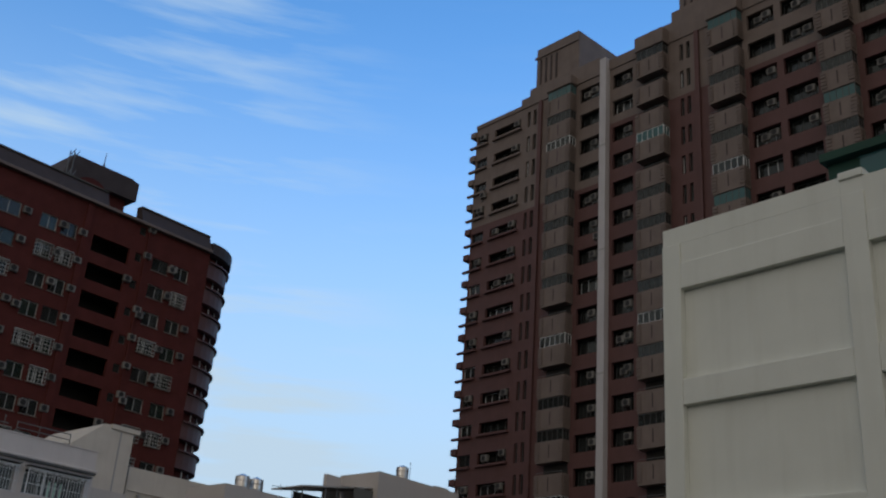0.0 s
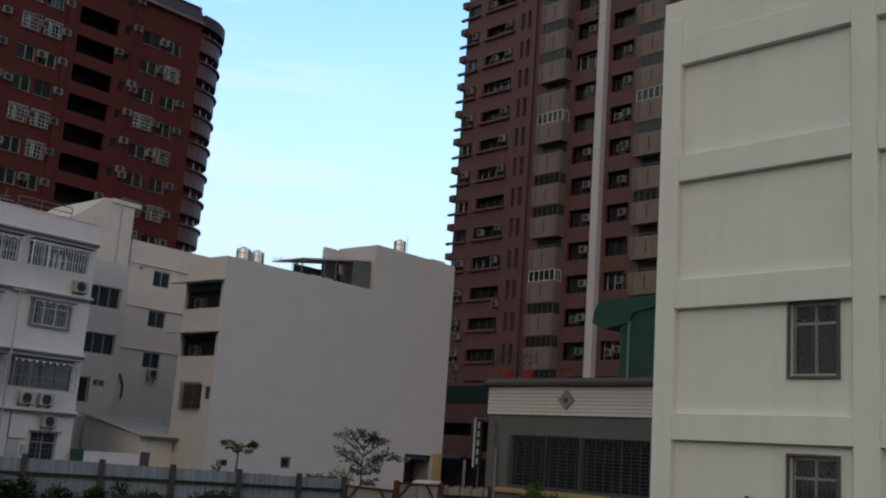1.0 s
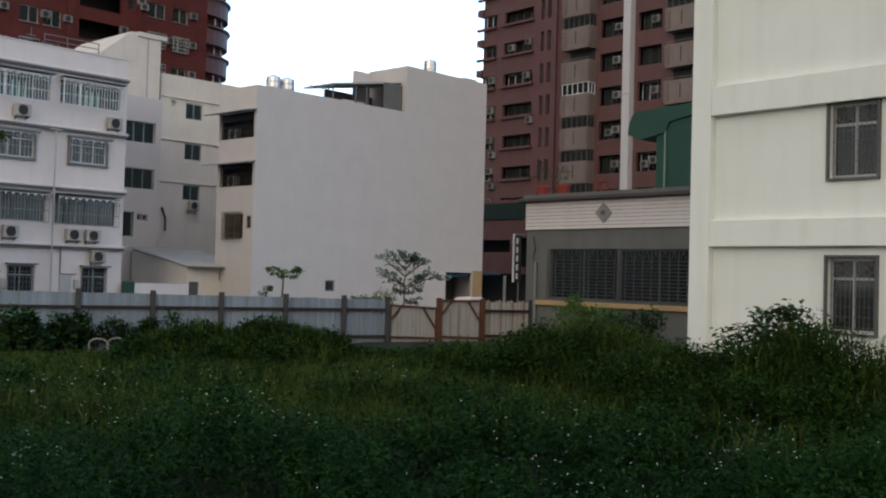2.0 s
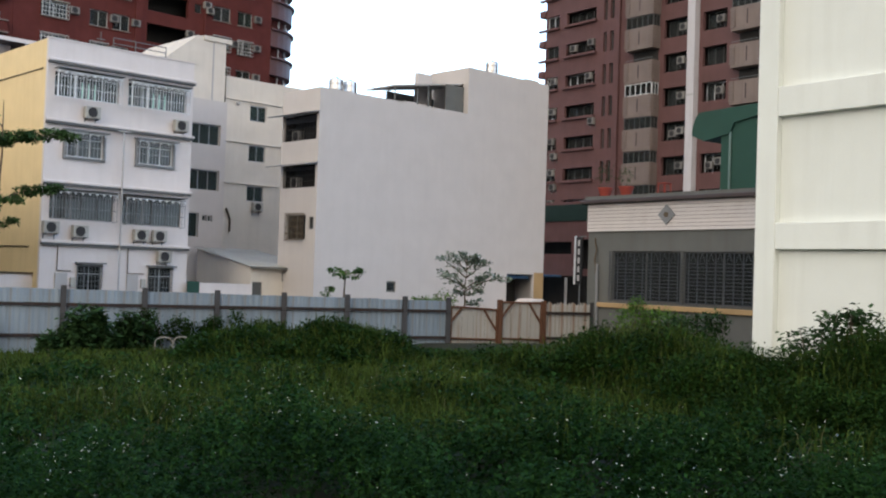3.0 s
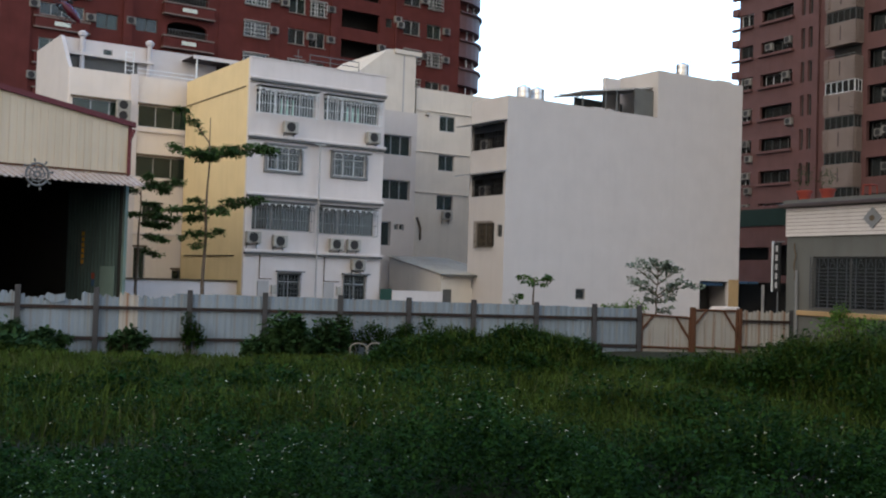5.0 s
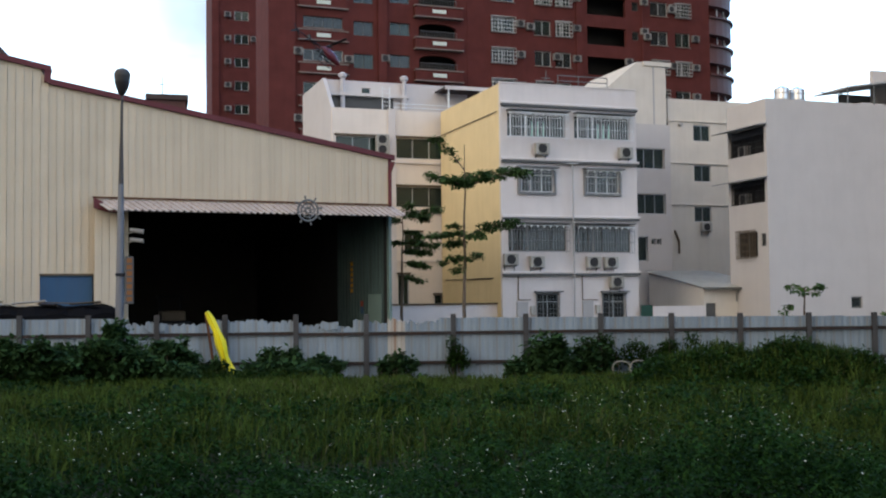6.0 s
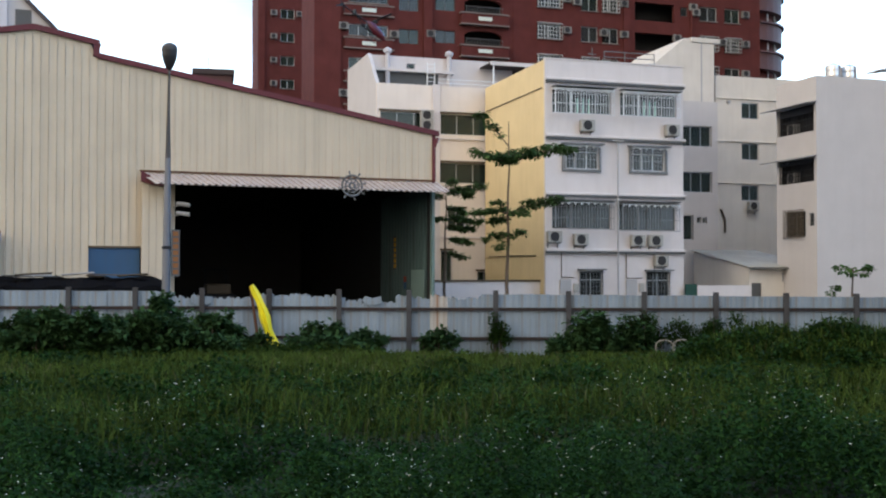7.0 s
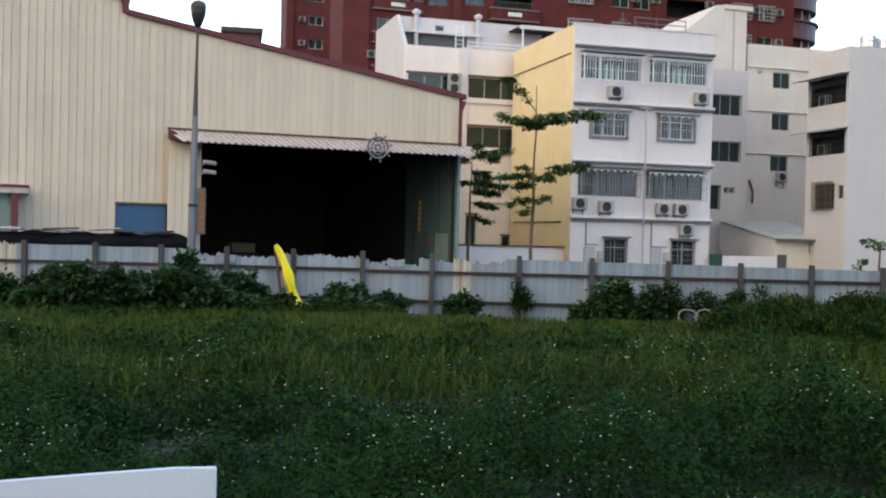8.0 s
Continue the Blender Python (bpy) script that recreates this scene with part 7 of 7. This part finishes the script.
def wild_growth():
    rng = np.random.default_rng(77)

    def on_heap(x, y):
        return np.clip((heap(x, y) - 0.12) / 0.25, 0, 1)

    def plants(n, d0, d1, leaves, mat, name, label, keep_if, size_k, grow=1.0, spread=0.5, wide=0.027):
        """Many leafy plants, each a dome of leaves on a few hidden stems, in one mesh."""
        x, y, d, az = polar(rng, n, d0, d1)
        k = keep_if(x, y, d, az)
        x, y, d = x[k], y[k], d[k]
        m = len(x)
        rad = np.clip(rng.uniform(0.55, 1.5, m) * wide * d, 0.12, 0.65)
        low = np.clip((38 - (0.866 * y - 0.5 * x)) / 22, 0.15, 1)
        tall = growth(x, y) + (rng.uniform(-0.16, 0.30, m) + 0.48 * clump(x, y)) * grow * low
        c = np.repeat(np.arange(m), leaves)
        t = rng.uniform(0, 2 * np.pi, len(c))
        q = np.sqrt(rng.uniform(0, 1, len(c)))
        dome = np.sqrt(np.clip(1 - (q * 0.97) ** 2, 0, 1))
        depth = rng.uniform(0, 1, len(c)) ** 2.2
        foot = 0.55 * heap(x, y)
        z = foot[c] + np.maximum(tall - foot, 0.08)[c] * np.clip(0.12 + 0.88 * dome, 0, 1) * (1 - 0.75 * depth)
        p = np.stack([x[c] + rad[c] * q * np.cos(t), y[c] + rad[c] * q * np.sin(t), z], 1)
        v, f = scatter_leaves(p, np.clip(size_k * d[c], 0.05, 0.13), spread, 0.1, 1.8, rng)
        tagged(new(name, quick_mesh(name, sunk(v), f, mat)), label, name, kind="stuff")

    def meadow(x, y):
        return np.sin(x * 0.35 + 1.6 * np.sin(y * 0.22)) + np.sin(y * 0.42 + 1.1 * np.sin(x * 0.3))

    plants(7000, 5.4, 46, 95, M_WEED, "weeds", "dense dark-green flowering weeds over the waste lot", lambda x, y, d, az: (on_heap(x, y) < 0.5) & (rng.uniform(0, 1, len(x)) < np.where(d < 16, 1.0, 0.75) + 0.5 * clump(x, y)) & ((meadow(x, y) > -0.4) | (d < 15) | (rng.uniform(0, 1, len(x)) < 0.35)), 0.0062)
    plants(30000, 15, 46, 110, M_VINE, "vines", "mounds of dark vines overgrowing the lot", lambda x, y, d, az: (on_heap(x, y) > 0.4) & (rng.uniform(0, 1, len(x)) < 0.75 + 0.5 * clump(x, y)), 0.0042, 1.0)
    # upright herbs: thin stems with small leaves towards their tops
    x, y, d, az = polar(rng, 21000, 5.6, 34)
    k = (rng.uniform(0, 1, len(x)) < 0.62 + 0.5 * clump(x, y) + 0.75 * hollow(x, y)) & (rng.uniform(0, 1, len(x)) < np.clip(1.6 - d / 18, 0.12, 1)) & (rng.uniform(0, 1, len(x)) > 0.6 * on_heap(x, y))
    x, y, d = x[k], y[k], d[k]
    m = len(x)
    low = np.clip((38 - (0.866 * y - 0.5 * x)) / 22, 0.2, 1)
    foot = 0.55 * heap(x, y)
    tall = np.maximum(growth(x, y) + (0.48 * clump(x, y) + rng.uniform(-0.05, 0.30, m) + 0.22 * rng.uniform(0, 1, m) ** 4) * low, foot + 0.15)
    lean_x, lean_y = rng.normal(0, 0.16, m), rng.normal(0, 0.16, m)
    per = 13
    c = np.repeat(np.arange(m), per)
    up = 1 - 0.62 * rng.uniform(0, 1, len(c)) ** 1.4
    r = np.clip(0.006 * d, 0.03, 0.10)[c] * rng.uniform(0.1, 1.0, len(c)) * (1.15 - 0.6 * up)
    t = rng.uniform(0, 2 * np.pi, len(c))
    p = np.stack([x[c] + lean_x[c] * up + r * np.cos(t), y[c] + lean_y[c] * up + r * np.sin(t), foot[c] + (tall - foot)[c] * up], 1)
    v, f = scatter_leaves(p, np.clip(0.0052 * d[c], 0.04, 0.10) * (1.25 - 0.5 * up), 0.55, 0.15, 2.3, rng)
    tagged(new("herbs", quick_mesh("herbs", sunk(v), f, M_HERB)), "upright leafy herbs standing among the weeds", "weeds", kind="stuff")
    # grass blades, thickest in the middle of the lot
    x, y, d, az = polar(rng, 330000, 9.0, 46)
    patch = meadow(x, y)
    keep = (rng.uniform(0, 1, len(x)) > 0.35 * on_heap(x, y)) & ((patch < 0.3) | (on_heap(x, y) > 0.5) | (rng.uniform(0, 1, len(x)) < 0.25)) & (rng.uniform(0, 1, len(x)) < np.clip((d - 14) / 9, 0.0, 1))
    x, y, d = x[keep], y[keep], d[keep]
    n = len(x)
    low = np.clip((38 - (0.866 * y - 0.5 * x)) / 22, 0.42, 1)
    h = growth(x, y) + (0.10 + 0.14 * clump(x, y)) * low + 0.14 * on_heap(x, y) * rng.uniform(0, 1, n)
    ln = rng.uniform(0.28, 0.85, n) * np.clip(low + 0.2, 0, 1)
    base_z = np.maximum(0.0, h - ln * rng.uniform(0.55, 1.15, n))
    a = rng.uniform(0, 2 * np.pi, n)
    lean = rng.uniform(0.15, 0.9, n)
    wd = np.clip(0.00052 * d, 0.005, 0.016)
    s = np.stack([np.cos(a + 1.57), np.sin(a + 1.57), np.zeros(n)], 1) * wd[:, None]
    p0 = np.stack([x, y, base_z], 1)
    p1 = p0 + np.stack([np.cos(a) * lean * 0.3 * ln, np.sin(a) * lean * 0.3 * ln, ln * 0.6], 1)
    p2 = p0 + np.stack([np.cos(a) * lean * ln, np.sin(a) * lean * ln, ln * (1 - lean * 0.35)], 1)
    v = np.stack([p0, p1 + s, p2, p1 - s], 1).reshape(-1, 3)
    dry = rng.uniform(0, 1, n) < np.clip(0.03 + 0.10 * np.sin(x * 0.4 + 1) * np.sin(y * 0.35), 0.02, 0.10)
    for name, keep, mat, label in (("grass", ~dry, M_GRASS, "rough green grass over the waste lot"), ("dry_grass", dry, M_DRY, "scattered dry yellowish grass stalks")):
        vv = v.reshape(n, 4, 3)[keep].reshape(-1, 3)
        tagged(new(name, quick_mesh(name, sunk(vv), np.arange(len(vv)).reshape(-1, 4), mat)), label, "grass", kind="stuff")
    # small white flowers in clusters
    x, y, d, az = polar(rng, 4200, 6.5, 24)
    keep = (np.sin(x * 1.3 + 1.7 * np.sin(y * 0.9)) + np.sin(y * 1.1 + x * 0.4) > 0.55) | (rng.uniform(0, 1, len(x)) < 0.12)
    keep &= on_heap(x, y) < 0.3
    x, y, d = x[keep], y[keep], d[keep]
    p = np.stack([x, y, growth(x, y) + 0.2 * clump(x, y) + rng.uniform(0.08, 0.34, len(x))], 1)
    p = np.concatenate([p, p, p])
    v, f = scatter_leaves(p, np.clip(0.0015 * np.tile(d, 3), 0.015, 0.026), 0.3, 0.0, 1.15, rng)
    tagged(new("wild_flowers", quick_mesh("wild_flowers", sunk(v), f, M_PETAL)), "tiny white wild flowers scattered among the weeds", "flowers", kind="stuff")
    # tall thin stalks against the white wall
    az = rng.uniform(-27, -12.8, 110)
    d = lot_limit(az) - rng.uniform(0.4, 3.0, 110)
    stalks = []
    for b, dd in zip(az, d):
        c = spot(b, dd)
        g = float(growth(np.array([c.x]), np.array([c.y]))[0])
        hgt = g + rng.uniform(0.2, 0.75)
        lean = rng.normal(0, 0.12, 2)
        stalks.append((c.x, c.y, max(0, g - 0.4), c.x + lean[0], c.y + lean[1], hgt))
    st = np.array(stalks)
    n = len(st)
    side = np.tile(np.array([0.006, 0.002, 0]), (n, 1))
    v = np.stack([st[:, :3] - side, st[:, :3] + side, st[:, 3:] + side * 0.6, st[:, 3:] - side * 0.6], 1).reshape(-1, 3)
    tips, tf = scatter_leaves(np.repeat(st[:, 3:], 3, 0) - np.array([0, 0, 0.03]), 0.07, 0.9, -0.3, 2.5, rng)
    v = np.concatenate([v, tips])
    tagged(new("seed_stalks", quick_mesh("seed_stalks", v, np.arange(len(v)).reshape(-1, 4), M_DRY)), "thin seed stalks standing over the weeds", "grass", kind="stuff")


wild_growth()


# ---------------------------------------------------------------- loose things on the lot
def hoop_chair(at, turn, w, h, d, label, mat):
    """A bare chair frame: two bent tubes side by side, joined by bars."""
    root = thing("chair_frame", pose(at.x, at.y, at.z, 0, 0, turn), label, "chair")
    for x0, y in ((-w * 0.62, 0.0), (w * 0.30, d)):
        bm = bmesh.new()
        pts = [(x0 - w * 0.42, 0.0), (x0 - w * 0.42, h - 0.14)]
        pts += [(x0 - w * 0.42 * math.cos(math.pi * i / 6), h - 0.14 + 0.14 * math.sin(math.pi * i / 6)) for i in range(1, 6)]
        pts += [(x0 + w * 0.42, h - 0.14), (x0 + w * 0.42, 0.0)]
        for p, q in zip(pts, pts[1:]):
            tube(bm, (p[0], y, p[1]), (q[0], y, q[1]), 0.024, sides=7)
        part("frame_hoop", bm, mat, root)
    for z in (0.35, 0.62):
        bm = bmesh.new()
        tube(bm, (-w * 0.2, 0, h * z), (-w * 0.12, d, h * z), 0.018, sides=6)
        part("cross_bar", bm, mat, root)


hoop_chair(spot(18.0, 33.2, -0.30), 20, 0.60, 0.82, 0.35, "abandoned pale tubular chair frame in the grass", M_DUSTYTUBE)
hoop_chair(spot(-23.2, 21.4, 0.7), -20, 0.5, 1.1, 0.5, "bare metal chair frame among the weeds", M_PIPE)


def panel():
    a = spot(43.5, 6.0)
    root = thing("barrier_board", pose(a.x, a.y, 0, 0, 0, 48.6), "white painted barrier board standing at the edge of the lot", "board")
    bm = bmesh.new()
    n = 10
    outline = [(-2.2 + 2.2 * i / n, 1.17 + 0.12 * (i / n) ** 0.6 - (0.012 if i == n else 0)) for i in range(n + 1)]
    prism(bm, [*outline, (0.0, 0.12), (-2.2, 0.12)], 0.0, 0.05)
    part("board", bm, M_BOARD, root, bevel=0.006)
    for x in (-2.0, -0.2):
        boxes("leg", [(x, x + 0.06, 0.06, 0.12, -0.2, 1.0)], M_PIPE, root)


panel()


# ---------------------------------------------------------------- model helicopter in the air
def helicopter():
    at = spot(34.3, 20)
    root = thing("model_helicopter", pose(at.x, at.y, 7.22, 0, 27, 62), "dark red model helicopter hovering over the lot", "model helicopter")
    bm = bmesh.new()
    prev = None
    for x, r, z in ((0.34, 0.012, -0.055), (0.28, 0.05, -0.04), (0.18, 0.085, -0.015), (0.06, 0.095, 0.0), (-0.06, 0.075, 0.02), (-0.14, 0.03, 0.03)):
        ring = [bm.verts.new((x, r * 0.75 * math.cos(2 * math.pi * i / 12), z + r * math.sin(2 * math.pi * i / 12))) for i in range(12)]
        if prev:
            for i in range(12):
                bm.faces.new((prev[i], prev[(i + 1) % 12], ring[(i + 1) % 12], ring[i]))
        else:
            bm.faces.new(ring)
        prev = ring
    bm.faces.new(prev[::-1])
    part("canopy", bm, M_HULL, root, "glossy dark red canopy")
    bm = bmesh.new()
    tube(bm, (-0.1, 0, 0.03), (-0.72, 0, 0.04), 0.014, 0.012, sides=8)
    part("tail_boom", bm, M_BLACK, root)
    for y in (-0.03, 0.03):
        bm = bmesh.new()
        tube(bm, (-0.1, y, -0.08), (-0.42, 0, 0.035), 0.006, sides=5)
        part("boom_strut", bm, M_BLACK, root)
    bm = bmesh.new()
    prism(bm, ((-0.40, 0.04), (-0.45, 0.09), (-0.47, 0.09), (-0.44, 0.04), (-0.46, 0.0), (-0.44, 0.0)), -0.05, 0.05)
    part("tail_fin", bm, M_BLACK, root)
    bm = bmesh.new()
    prism(bm, ((-0.66, 0.05), (-0.80, -0.06), (-0.82, -0.05), (-0.72, 0.07)), -0.006, 0.006)
    part("vertical_fin", bm, M_BLACK, root)
    bm = bmesh.new()
    prism(bm, ((-0.80, 0.12), (-0.62, -0.03), (-0.61, -0.015), (-0.79, 0.135)), 0.02, 0.026)
    part("tail_rotor", bm, M_BLACK, root)
    bm = bmesh.new()
    tube(bm, (0.02, 0, 0.08), (0.02, 0, 0.2), 0.01, sides=8)
    box(bm, -0.02, 0.06, -0.02, 0.02, 0.14, 0.17)
    part("rotor_mast", bm, M_BLACK, root)
    for s in (-1, 1):
        bm = bmesh.new()
        box(bm, 0.0, 0.045, 0.03 if s > 0 else -0.6, 0.6 if s > 0 else -0.03, 0.18, 0.186)
        part("rotor_blade", bm, M_BLACK, root)
    boxes("gear_frame", [(-0.12, 0.05, -0.03, 0.03, -0.09, 0.06)], M_BLACK, root)
    for y in (-0.09, 0.09):
        bm = bmesh.new()
        tube(bm, (-0.14, y, -0.19), (0.2, y, -0.19), 0.008, sides=6)
        tube(bm, (0.2, y, -0.19), (0.25, y, -0.17), 0.008, sides=6)
        for x in (-0.08, 0.12):
            tube(bm, (x, y * 0.3, -0.07), (x, y, -0.19), 0.007, sides=6)
        part("skid", bm, M_BLACK, root)


helicopter()
